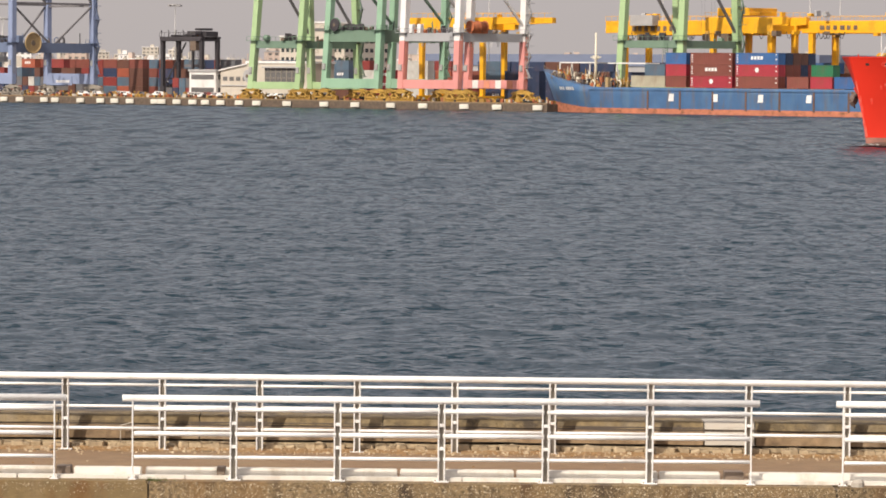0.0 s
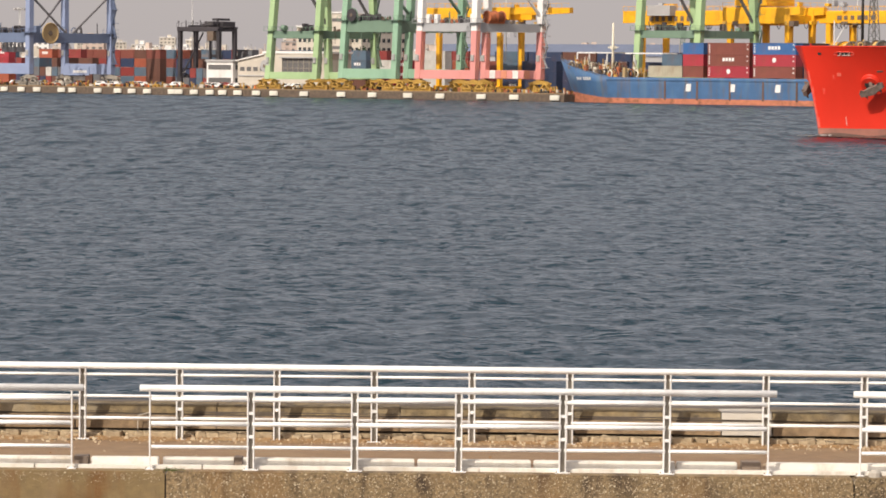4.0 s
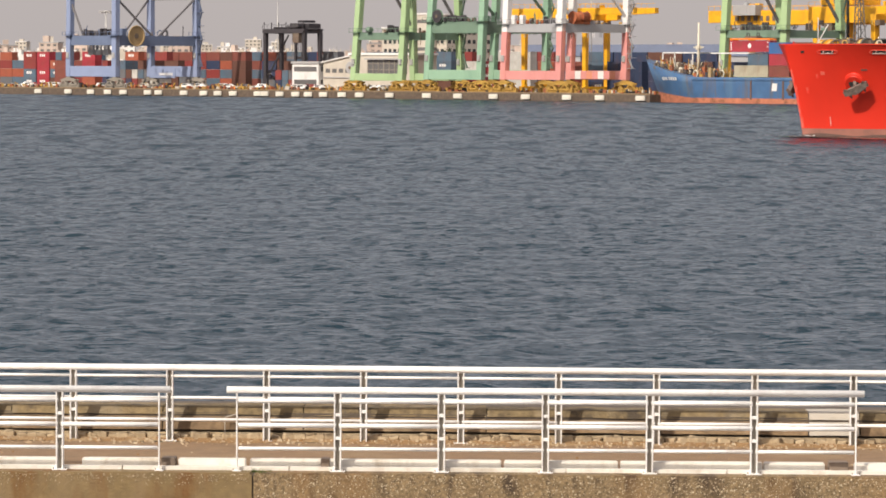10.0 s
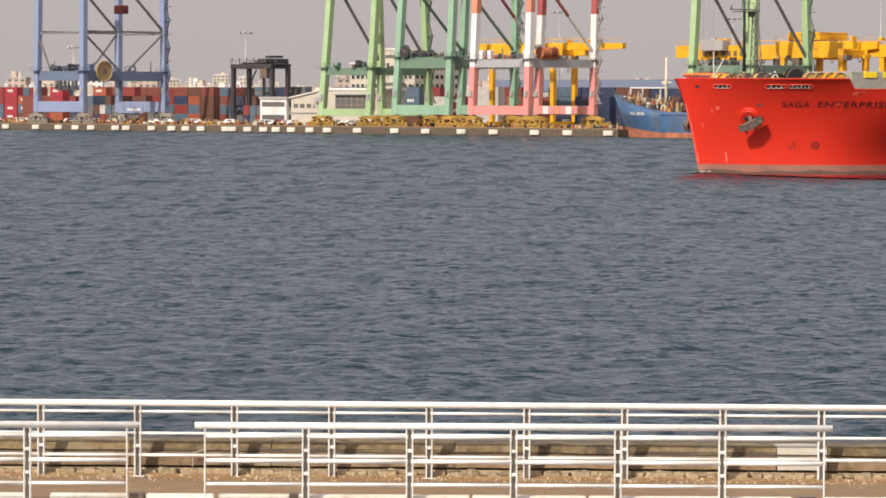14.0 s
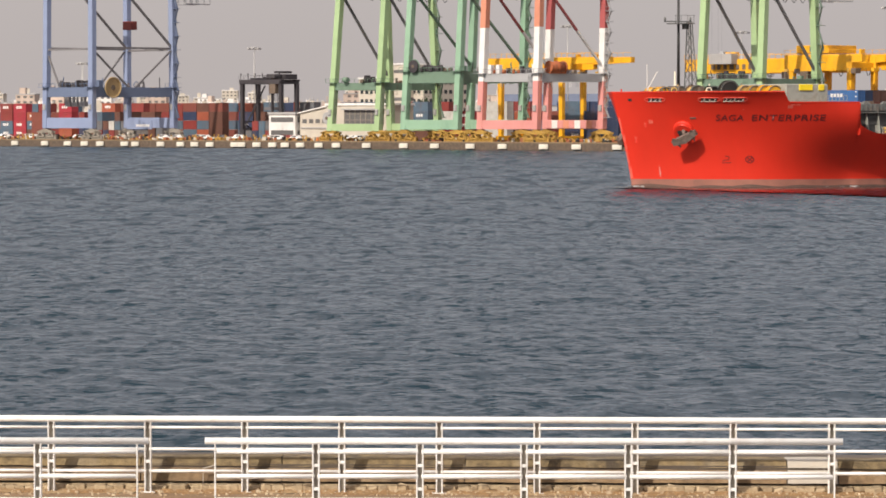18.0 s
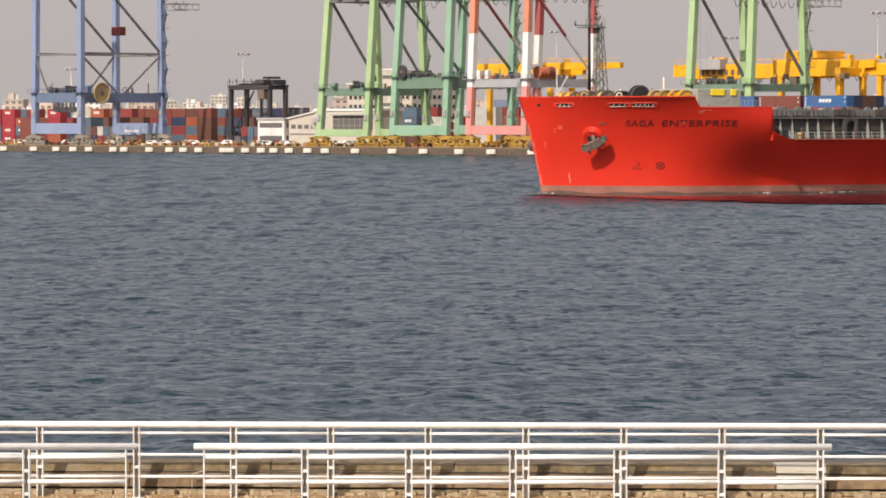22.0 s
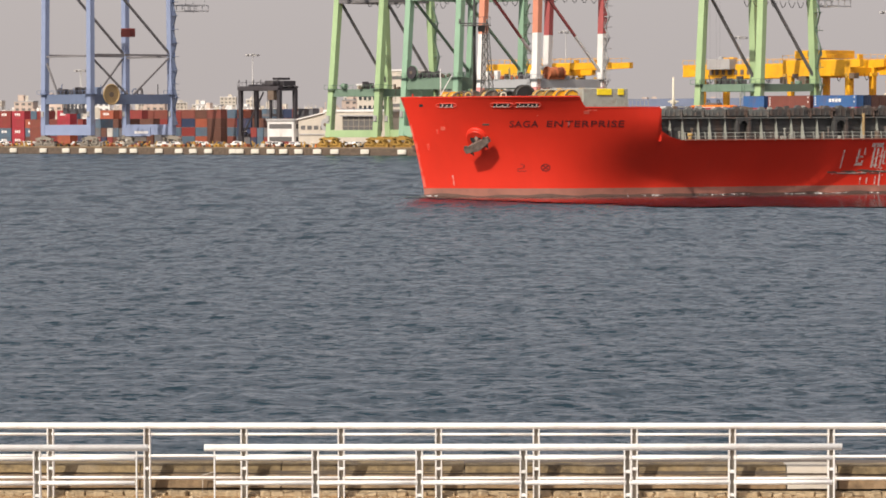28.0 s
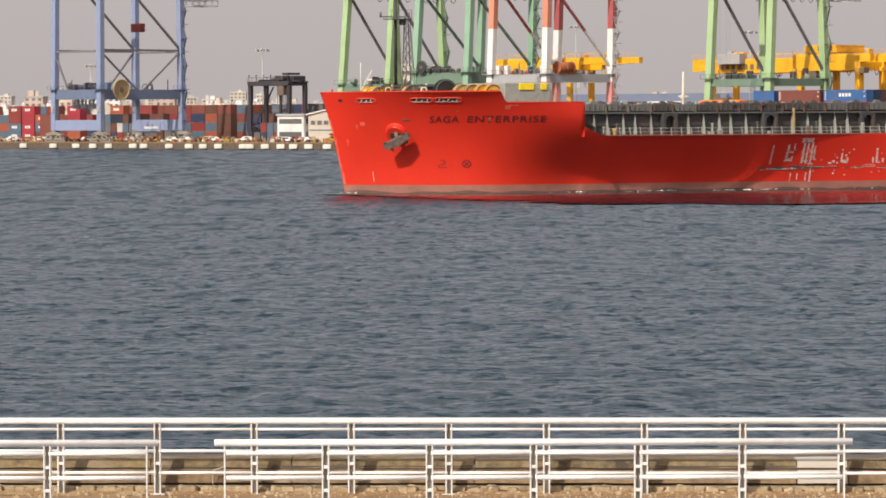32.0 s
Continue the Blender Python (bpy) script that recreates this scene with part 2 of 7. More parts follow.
BOXES = dict(red=(0.30, 0.05, 0.045), brick=(0.26, 0.075, 0.055), crimson=(0.44, 0.04, 0.06), orange=(0.42, 0.11, 0.06), blue=(0.05, 0.15, 0.38), navy=(0.035, 0.055, 0.12),
             grey=(0.17, 0.175, 0.19), steel=(0.11, 0.17, 0.235), green=(0.03, 0.20, 0.09), beige=(0.50, 0.45, 0.33), white=(0.66, 0.64, 0.60), brown=(0.16, 0.07, 0.05))
for key, rgb in BOXES.items():
    # every paint darkened evenly; shade and haze are in this factor
    rgb = tuple(0.72 * c for c in rgb)
    M["box_" + key] = material(key + "_container_paint", rgb, 0.55, vary=0.14, grain=0.5, stain=RUST, stain_amount=0.35, stain_scale=0.5, streak=3)


def water_material(name="harbour_water", lean=0.106, chop=1.0, dashes=True, rough=0.2):
    """Green-grey harbour water: a dark body under a rippled, glossy skin."""
    m = bpy.data.materials.new(name)
    m.use_nodes = True
    nt = m.node_tree
    b = nt.nodes["Principled BSDF"]
    b.inputs["Base Color"].default_value = (0.010, 0.026, 0.038, 1)
    b.inputs["Roughness"].default_value = rough
    b.inputs["IOR"].default_value = 1.33
    tc = nt.nodes.new("ShaderNodeTexCoord")
    geo = nt.nodes.new("ShaderNodeNewGeometry")
    total = geo.outputs["Normal"]
    # wind comes and goes in long patches
    mp = nt.nodes.new("ShaderNodeMapping")
    mp.inputs["Scale"].default_value = (0.2, 0.07, 1)
    gust = nt.nodes.new("ShaderNodeTexNoise")
    gust.inputs["Scale"].default_value, gust.inputs["Detail"].default_value = 1.0, 3
    nt.links.new(tc.outputs["Object"], mp.inputs[0])
    nt.links.new(mp.outputs[0], gust.inputs["Vector"])
    wind = nt.nodes.new("ShaderNodeMapRange")
    wind.inputs[1].default_value, wind.inputs[2].default_value, wind.inputs[3].default_value, wind.inputs[4].default_value = 0.34, 0.66, 0.5, 1.45
    nt.links.new(gust.outputs[0], wind.inputs[0])
    # short steep ripples at four sizes tip the surface normal
    for scale, stretch, tip in ((0.3, 1.0, 0.04), (0.9, 0.9, 0.08), (2.6, 0.8, 0.16), (6.5, 0.7, 0.32)):
        mp = nt.nodes.new("ShaderNodeMapping")
        mp.inputs["Scale"].default_value = (stretch, 1, 1)
        n = nt.nodes.new("ShaderNodeTexNoise")
        n.inputs["Scale"].default_value, n.inputs["Detail"].default_value, n.inputs["Distortion"].default_value = scale, 3, 0.0
        nt.links.new(tc.outputs["Object"], mp.inputs[0])
        nt.links.new(mp.outputs[0], n.inputs["Vector"])
        mid = nt.nodes.new("ShaderNodeVectorMath")
        mid.operation = "SUBTRACT"
        mid.inputs[1].default_value = (0.5, 0.5, 0.5)
        nt.links.new(n.outputs["Color"], mid.inputs[0])
        k = nt.nodes.new("ShaderNodeVectorMath")
        k.operation = "MULTIPLY"
        k.inputs[1].default_value = (tip * chop, tip * chop, 0)
        nt.links.new(mid.outputs[0], k.inputs[0])
        a = nt.nodes.new("ShaderNodeVectorMath")
        nt.links.new(total, a.inputs[0])
        nt.links.new(k.outputs[0], a.inputs[1])
        total = a.outputs[0]
    # scattered steep faces of wavelets, at five sizes; the longer ones only out in the fairway
    where = nt.nodes.new("ShaderNodeSeparateXYZ")
    nt.links.new(tc.outputs["Object"], where.inputs[0])
    for wide, deep, shift, low, high, amount, near, out in (((1.4, 3.2, 31, 0.57, 0.64, 0.58, 0, 1), (1.0, 1.6, 53, 0.585, 0.645, 0.44, 30, 95), (1.1, 0.5, 67, 0.585, 0.655, 0.32, 65, 180), (0.6, 0.15, 11, 0.56, 0.66, 0.22, 130, 300), (0.25, 0.04, 5, 0.50, 0.68, 0.17, 230, 480)) if dashes else ()):
        mp = nt.nodes.new("ShaderNodeMapping")
        mp.inputs["Scale"].default_value, mp.inputs["Location"].default_value = (wide, deep, 1), (shift, 7, 0)
        n = nt.nodes.new("ShaderNodeTexNoise")
        n.inputs["Scale"].default_value, n.inputs["Detail"].default_value, n.inputs["Roughness"].default_value = 1.0, 3, 0.55
        nt.links.new(tc.outputs["Object"], mp.inputs[0])
        nt.links.new(mp.outputs[0], n.inputs["Vector"])
        steep = nt.nodes.new("ShaderNodeMapRange")
        steep.inputs[1].default_value, steep.inputs[2].default_value, steep.inputs[3].default_value, steep.inputs[4].default_value = low, high, 0.0, -amount
        nt.links.new(n.outputs[0], steep.inputs[0])
        gusty = nt.nodes.new("ShaderNodeMath")
        gusty.operation = "MULTIPLY"
        reach = nt.nodes.new("ShaderNodeMapRange")
        reach.inputs[1].default_value, reach.inputs[2].default_value = near, out
        nt.links.new(where.outputs[1], reach.inputs[0])
        local = nt.nodes.new("ShaderNodeMath")
        local.operation = "MULTIPLY"
        nt.links.new(reach.outputs[0], local.inputs[0])
        nt.links.new(wind.outputs[0], local.inputs[1])
        nt.links.new(steep.outputs[0], gusty.inputs[0])
        nt.links.new(local.outputs[0], gusty.inputs[1])
        face = nt.nodes.new("ShaderNodeCombineXYZ")
        nt.links.new(gusty.outputs[0], face.inputs[1])
        both = nt.nodes.new("ShaderNodeVectorMath")
        nt.links.new(total, both.inputs[0])
        nt.links.new(face.outputs[0], both.inputs[1])
        total = both.outputs[0]
    # wind waves run towards the near shore, their steep faces turned to it
    lee = nt.nodes.new("ShaderNodeVectorMath")
    lee.inputs[1].default_value = (0.02, -lean, 0)
    nt.links.new(total, lee.inputs[0])
    norm = nt.nodes.new("ShaderNodeVectorMath")
    norm.operation = "NORMALIZE"
    nt.links.new(lee.outputs[0], norm.inputs[0])
    nt.links.new(norm.outputs[0], b.inputs["Normal"])
    return m


M["water"] = water_material()
M["calm"] = water_material("sheltered_water", 0.025, 0.32, False, 0.08)


# ---- mesh helpers ----
def bm_new():
    return bmesh.new()


def hexa(bm, c):
    """A six-sided block from its eight corners: four below, four above, both round."""
    v = [bm.verts.new(p) for p in c]
    for f in ((3, 2, 1, 0), (4, 5, 6, 7), (0, 1, 5, 4), (1, 2, 6, 5), (2, 3, 7, 6), (3, 0, 4, 7)):
        bm.faces.new([v[i] for i in f])


def box(bm, x0, y0, z0, x1, y1, z1, bevel=0.0):
    """A block with, if wanted, its top and side edges chamfered."""
    x0, x1, y0, y1, z0, z1 = min(x0, x1), max(x0, x1), min(y0, y1), max(y0, y1), min(z0, z1), max(z0, z1)
    if not bevel:
        hexa(bm, [(x0, y0, z0), (x1, y0, z0), (x1, y1, z0), (x0, y1, z0), (x0, y0, z1), (x1, y0, z1), (x1, y1, z1), (x0, y1, z1)])
        return
    e = bevel

    def ring(k, z):
        return [bm.verts.new(p) for p in ((x0 + k + e, y0 + k, z), (x1 - k - e, y0 + k, z), (x1 - k, y0 + k + e, z), (x1 - k, y1 - k - e, z), (x1 - k - e, y1 - k, z), (x0 + k + e, y1 - k, z), (x0 + k, y1 - k - e, z), (x0 + k, y0 + k + e, z))]
    rings = [ring(e, z0), ring(0, z0 + e), ring(0, z1 - e), ring(e, z1)]
    for a, b in zip(rings, rings[1:]):
        for i in range(8):
            bm.faces.new((a[i], a[(i + 1) % 8], b[(i + 1) % 8], b[i]))
    bm.faces.new(rings[0][::-1])
    bm.faces.new(rings[-1])


def bar(bm, p, q, w, h=None, taper=1.0):
    """A box beam from p to q, w wide and h deep; taper scales its far end."""
    p, q = Vector(p), Vector(q)
    h = h or w
    d = (q - p).normalized()
    side = d.cross(Vector((0, 0, 1)))
    side = side.normalized() if side.length > 0.05 else Vector((1, 0, 0))
    up = side.cross(d)
    a, b = [], []
    for i, j in ((-1, -1), (1, -1), (1, 1), (-1, 1)):
        o = side * (i * w / 2) + up * (j * h / 2)
        a.append(p + o)
        b.append(q + o * taper)
    hexa(bm, a + b)


def tube(bm, p, q, r, n=8, r2=None, cap=True):
    p, q = Vector(p), Vector(q)
    r2 = r if r2 is None else r2
    d = (q - p).normalized()
    s = d.orthogonal().normalized()
    u = d.cross(s)
    a, b = [], []
    for i in range(n):
        k = 2 * math.pi * i / n
        o = s * math.cos(k) + u * math.sin(k)
        a.append(bm.verts.new(p + o * r))
        b.append(bm.verts.new(q + o * r2))
    for i in range(n):
        f = bm.faces.new((a[i], a[(i + 1) % n], b[(i + 1) % n], b[i]))
        f.smooth = n > 6
    if cap:
        bm.faces.new(a[::-1])
        bm.faces.new(b)


def ring_tube(bm, c, axis, R, r, n=16, k=6):
    """A torus round axis."""
    c, axis = Vector(c), Vector(axis).normalized()
    s = axis.orthogonal().normalized()
    u = axis.cross(s)
    g = []
    for i in range(n):
        a = 2 * math.pi * i / n
        d = s * math.cos(a) + u * math.sin(a)
        g.append([bm.verts.new(c + d * (R + r * math.cos(2 * math.pi * j / k)) + axis * (r * math.sin(2 * math.pi * j / k))) for j in range(k)])
    for i in range(n):
        for j in range(k):
            f = bm.faces.new((g[i][j], g[(i + 1) % n][j], g[(i + 1) % n][(j + 1) % k], g[i][(j + 1) % k]))
            f.smooth = True


def mesh_of(name, bm, *mats):
    bmesh.ops.recalc_face_normals(bm, faces=bm.faces)
    me = bpy.data.meshes.new(name)
    bm.to_mesh(me)
    bm.free()
    for m in mats:
        me.materials.append(m)
    return me


def part(name, bm, mat, parent, label=""):
    """Links a bmesh as one mesh under a thing or part."""
    ob = new(name, mesh_of(name, bm, mat))
    ob.parent = parent
    return tagged(ob, label)


def piece(name, me, parent, m):
    """An object on a shared mesh, placed in its parent's space."""
    ob = new(name, me)
    ob.parent = parent
    ob.matrix_basis = m
    return ob


def thing(name, m, label, category, group="", kind=""):
    ob = new(name)
    ob.empty_display_size = 0.2
    ob.matrix_basis = m
    return tagged(ob, label, category, group, kind)


def solid(name, bm, mat, label, category="", kind="", group="", m=None):
    """A thing or piece of the setting that is one mesh."""
    ob = new(name, mesh_of(name, bm, mat))
    if m:
        ob.matrix_basis = m
    return tagged(ob, label, category, group, kind)


# Port frame: s runs along the far quay towards its near end, w inland from its edge.
C45 = math.sqrt(0.5)
QUAY_Y = 909.0


def port(s, w, z=0.0, turn=0.0):
    return pose(C45 * (s + w), QUAY_Y + C45 * (w - s), z, 0, 0, -45 + turn)


Z_QUAY = 1.75
Z_WALK = 2.76

# ---- water: one sheet from the sea wall to the horizon, drifting slowly with its waves ----
def build_water():
    ys = [72.0]
    while ys[-1] < 420:
        ys.append(ys[-1] + max(0.26, ys[-1] * 0.0028))
    while ys[-1] < 4800:
        ys.append(ys[-1] * 1.03)
    us = np.linspace(-0.17, 0.17, 300)
    us = np.concatenate(([-8, -2, -0.6, -0.25], us, [0.25, 0.6, 2, 8]))
    Y = np.array(ys)[:, None] + 0 * us[None, :]
    X = Y * us[None, :]
    rng = np.random.RandomState(4)
    Z = np.zeros_like(X)
    for length, amp, count in ((11.0, 0.018, 7), (5.5, 0.022, 12), (2.9, 0.022, 18), (1.7, 0.016, 20), (1.05, 0.016, 20), (0.7, 0.011, 20)):
        for i in range(count):
            a = radians(205) + rng.normal(0, 0.9)
            k = 2 * math.pi / (length * rng.uniform(0.75, 1.3))
            ph = rng.uniform(0, 6.28)
            w = np.sin(k * (X * math.cos(a) + Y * math.sin(a)) + ph + 0.6 * np.sin(0.11 * X + ph) + 0.5 * np.sin(0.07 * Y + 2 * ph))
            fade = np.clip((length * 75 + 60 - Y) / (length * 40 + 30), 0, 1)
            Z += amp / math.sqrt(count) * 1.6 * (w + 0.35 * w * w - 0.17) * fade
    nr, nc = X.shape
    verts = np.stack((X, Y, Z), -1).reshape(-1, 3)
    idx = np.arange(nr * nc).reshape(nr, nc)
    quads = np.stack((idx[:-1, :-1], idx[:-1, 1:], idx[1:, 1:], idx[1:, :-1]), -1).reshape(-1, 4)
    me = bpy.data.meshes.new("water")
    me.vertices.add(len(verts))
    me.vertices.foreach_set("co", verts.ravel())
    me.loops.add(quads.size)
    me.loops.foreach_set("vertex_index", quads.ravel())
    me.polygons.add(len(quads))
    me.polygons.foreach_set("loop_start", np.arange(0, quads.size, 4))
    me.polygons.foreach_set("loop_total", np.full(len(quads), 4))
    me.polygons.foreach_set("use_smooth", np.ones(len(quads), bool))
    me.update()
    me.materials.append(M["water"])
    return tagged(new("water", me), "rippled grey-blue harbour water with short wind waves", kind="structure")


water = build_water()

# ---- near shore: walkway between a low wall with a white fence and the sea parapet ----
F_SKEW, B_SKEW = -0.0195, -0.046


def front_y(x):
    return 51.0 + F_SKEW * x


def back_y(x):
    return 54.9 + B_SKEW * x


def skew_box(bm, x0, x1, y0, y1, z0, z1, line):
    """A block whose long sides follow a fence line; y0 and y1 are offsets from it."""
    hexa(bm, [(x0, line(x0) + y0, z0), (x1, line(x1) + y0, z0), (x1, line(x1) + y1, z0), (x0, line(x0) + y1, z0),
              (x0, line(x0) + y0, z1), (x1, line(x1) + y0, z1), (x1, line(x1) + y1, z1), (x0, line(x0) + y1, z1)])


bm = bm_new()
box(bm, -400, -300, 1.1, 400, 50.2, 1.3)
solid("ground", bm, M["apron"], "plain paved ground below the low wall", kind="structure")

bm = bm_new()
skew_box(bm, -60, 60, 0.55, 3.9, 1.2, Z_WALK, front_y)
solid("pavement", bm, M["walk"], "brown worn waterside walkway paving", kind="structure")

wall_low = thing("wall_low", pose(0, 0, 0), "low rough concrete wall carrying the white fence", "wall", kind="structure")
rnd = random.Random(7)
edges = [-60, -43, -27, -15, -9.2, -3.37, 6.0, 14.5, 27, 43, 60]
for i, (a, b) in enumerate(zip(edges, edges[1:])):
    bm = bm_new()
    skew_box(bm, a + 0.012, b - 0.012, -0.27 + rnd.uniform(-0.008, 0.008), 0.54, 1.0, Z_WALK, front_y)
    bmesh.ops.bevel(bm, geom=[e for e in bm.edges if min(v.co.z for v in e.verts) > 2], offset=0.025, segments=2, affect="EDGES")
    rough = a >= -3.4 and a < 20
    part("wall_block", bm, M["concrete" if rough else "smooth_concrete"], wall_low, "rough exposed-aggregate concrete" if rough else "smoother ochre-stained concrete")
# aggregate pebbles showing on the rough block
bm = bm_new()
for i in range(6500):
    rough = i > 700
    x = rnd.uniform(-3.3, 7.5) if rough else rnd.uniform(-8.5, -3.42)
    z = Z_WALK - (abs(rnd.gauss(0, 0.3)) if rough else abs(rnd.gauss(0, 0.07))) - 0.02
    y = front_y(x) - 0.272
    r = rnd.uniform(0.004, 0.011) * (1.7 if rough and rnd.random() < 0.2 else 1)
    k = rnd.uniform(-0.5, 0.5) * r
    hexa(bm, [(x - r, y + 0.02, z - r + k), (x + r, y + 0.02, z - r * 0.8), (x + r + k, y + 0.02, z + r), (x - r * 0.8, y + 0.02, z + r * 0.8),
              (x - r * 0.5, y - r * 0.6, z - r * 0.5 + k), (x + r * 0.6, y - r * 0.5, z - r * 0.5), (x + r * 0.6 + k, y - r * 0.7, z + r * 0.6), (x - r * 0.5, y - r * 0.6, z + r * 0.5)])
tagged(part("exposed_pebbles", bm, M["pebble"], wall_low), kind="stuff")
# dark seam fillings between blocks
for xj in edges[3:8]:
    bm = bm_new()
    skew_box(bm, xj - 0.02, xj + 0.02, -0.235, 0.5, 1.0, Z_WALK - 0.03, front_y)
    part("joint_filling", bm, M["dark_fill"], wall_low)

# white kerb beam lying behind the front fence
kerb = thing("kerb_beam", pose(0, 0, 0), "white painted concrete kerb in lengths along the walkway edge", "kerb", kind="structure")
cuts = [(-14, -11.2), (-11.15, -8.4), (-8.35, -6.1), (-5.76, -4.70), (-4.43, -3.50), (-3.44, -2.27), (-2.23, 0.02), (0.06, 1.62), (1.66, 3.6), (3.62, 4.45), (4.86, 7.3), (7.34, 9.8), (9.84, 13)]
for a, b in cuts:
    bm = bm_new()
    skew_box(bm, a, b, 0.22, 0.40, Z_WALK, Z_WALK + 0.14, front_y)
    bmesh.ops.bevel(bm, geom=bm.edges[:], offset=0.012, segments=2, affect="EDGES")
    part("kerb_length", bm, M["kerb"], kerb)
for a, b in ((-14, -8.9), (-8.88, -5.2), (-5.18, -2.9), (-2.88, 0.9), (0.915, 3.1), (3.115, 6.4), (6.42, 13)):
    bm = bm_new()
    skew_box(bm, a, b, 0.08, 0.20, Z_WALK, Z_WALK + 0.05, front_y)
    part("kerb_footing", bm, M["kerb"], kerb, "white painted kerb footing")
for x, w in ((-4.56, 0.2), (-2.40, 0.12), (4.64, 0.26)):
    bm = bm_new()
    skew_box(bm, x - w / 2, x + w / 2, 0.16, 0.42, Z_WALK, Z_WALK + 0.16, front_y)
    bmesh.ops.bevel(bm, geom=bm.edges[:], offset=0.01, segments=1, affect="EDGES")
    solid("junction_box", bm, M["steel"], "brown weathered junction box beside the white kerb", "junction box", group="junction boxes")

# sea parapet: lower course, recess and coping
parapet = thing("wall_parapet", pose(0, 0, 0), "low weathered concrete sea parapet with cracked coping", "wall", kind="structure")


def lean_box(bm, x0, x1, ylow, yhigh, yback, z0, z1, line):
    """A block along a fence line, in short lengths, whose front face leans back."""
    k = max(1, int((x1 - x0) / 0.35))
    rows = []
    for i in range(k + 1):
        x = x0 + (x1 - x0) * i / k
        rows.append([bm.verts.new((x, line(x) + y, z)) for y, z in ((ylow, z0), (yhigh - 0.012, z1 - 0.018), (yhigh + 0.012, z1), (yback, z1), (yback, z0))])
    for p, q in zip(rows, rows[1:]):
        for j in range(5):
            bm.faces.new((p[j], q[j], q[(j + 1) % 5], p[(j + 1) % 5]))
    bm.faces.new(rows[0][::-1])
    bm.faces.new(rows[-1])


def wear(bm, much):
    """Chipped, uneven edges."""
    for v in bm.verts:
        v.co += Vector((noise.noise(v.co * 3.1), noise.noise(v.co * 4.7 + Vector((9, 0, 0))), noise.noise(v.co * 5.9))) * much


x = -30.0
i = 0
while x < 30:
    n = 1.9 + rnd.random() * 1.1
    pale = abs(x - 4.55) < 0.001
    n = 0.75 if pale else 4.55 - x if x < 4.55 < x + n + 0.4 else n
    dz, dy = rnd.uniform(-0.012, 0.012), rnd.uniform(-0.015, 0.015)
    bm = bm_new()
    lean_box(bm, x + 0.008, x + n - 0.008, 0.40 + dy, 0.46 + dy, 1.0, 3.12, 3.235 + dz, back_y)
    wear(bm, 0.016)
    part("coping_stone", bm, M["patch" if pale else "coping"], parapet, "pale newly mortared coping" if pale else "")
    bm = bm_new()
    lean_box(bm, x + 0.01, x + n - 0.01, 0.29 + dy, 0.355 + dy, 0.9, 2.905, 3.09 + dz * 0.5, back_y)
    wear(bm, 0.014)
    part("wall_course", bm, M["patch" if pale else "course"], parapet)
    x += n
# core coloured dark: shade of the recess lines, lichen strip behind the coping
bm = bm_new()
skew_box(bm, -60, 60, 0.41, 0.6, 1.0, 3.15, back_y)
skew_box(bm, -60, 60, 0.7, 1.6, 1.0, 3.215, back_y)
part("wall_core", bm, M["dark_fill"], parapet, "parapet core, dark for recess shade and for lichen behind the coping")
bm = bm_new()
skew_box(bm, -60, 60, -1.0, 2.2, -3.0, 2.74, back_y)
solid("sea_wall", bm, M["quay"], "massive concrete sea wall below the parapet", kind="structure")
bm = bm_new()
skew_box(bm, -30, 30, 0.29, 0.425, 1.5, 2.865, back_y)
part("mortar_bed", bm, M["stone"], parapet, "crumbling mortar bed")
# broken mortar stones set in a row at the parapet foot
stones = []
for k in range(6):
    bm = bm_new()
    w, h = rnd.uniform(0.05, 0.095), rnd.uniform(0.036, 0.052)
    box(bm, -w, -0.05, -0.02, w, 0.09, 2 * h, 0.014)
    for v in bm.verts:
        v.co += Vector((noise.noise(v.co * 17 + Vector((k, 0, 0))), noise.noise(v.co * 15 + Vector((0, k, 0))), noise.noise(v.co * 19 + Vector((0, 0, k))))) * 0.03
    stones.append(mesh_of("mortar_stone", bm, M["stone"]))
x = -8.0
while x < 8:
    x += rnd.uniform(0.11, 0.19)
    if rnd.random() < 0.06:
        continue
    piece("mortar_stone", stones[rnd.randrange(6)], parapet, pose(x, back_y(x) + 0.22 + rnd.uniform(-0.02, 0.03), Z_WALK + 0.004, rnd.uniform(-6, 6), rnd.uniform(-9, 9), rnd.uniform(-20, 20)))
bm = bm_new()
for i in range(1700):
    x = rnd.uniform(-9, 9)
    y = back_y(x) + rnd.triangular(-0.55, 0.30, 0.12)
    if rnd.random() < 0.05:
        y = back_y(x) - rnd.uniform(0.4, 3.0)
    r = rnd.uniform(0.005, 0.018) * (1.7 if rnd.random() < 0.1 else 1)
    z = Z_WALK + 0.002 + (0.02 if y > back_y(x) - 0.05 else 0)
    s = r * rnd.uniform(0.8, 1.9)
    hexa(bm, [(x - s, y - r, z - 0.02), (x + s * 0.9, y - r * 0.9, z - 0.02), (x + s, y + r, z - 0.02), (x - s * 0.8, y + r, z - 0.02),
              (x - s * 0.6, y - r * 0.6, z + r), (x + s * 0.5, y - r * 0.7, z + r * 1.1), (x + s * 0.6, y + r * 0.6, z + r * 0.9), (x - s * 0.5, y + r * 0.5, z + r * 1.2)])
solid("rubble", bm, M["rubble"], "loose pale broken mortar and gravel along the parapet foot", kind="stuff")
bm = bm_new()
x, grid = -14.0, []
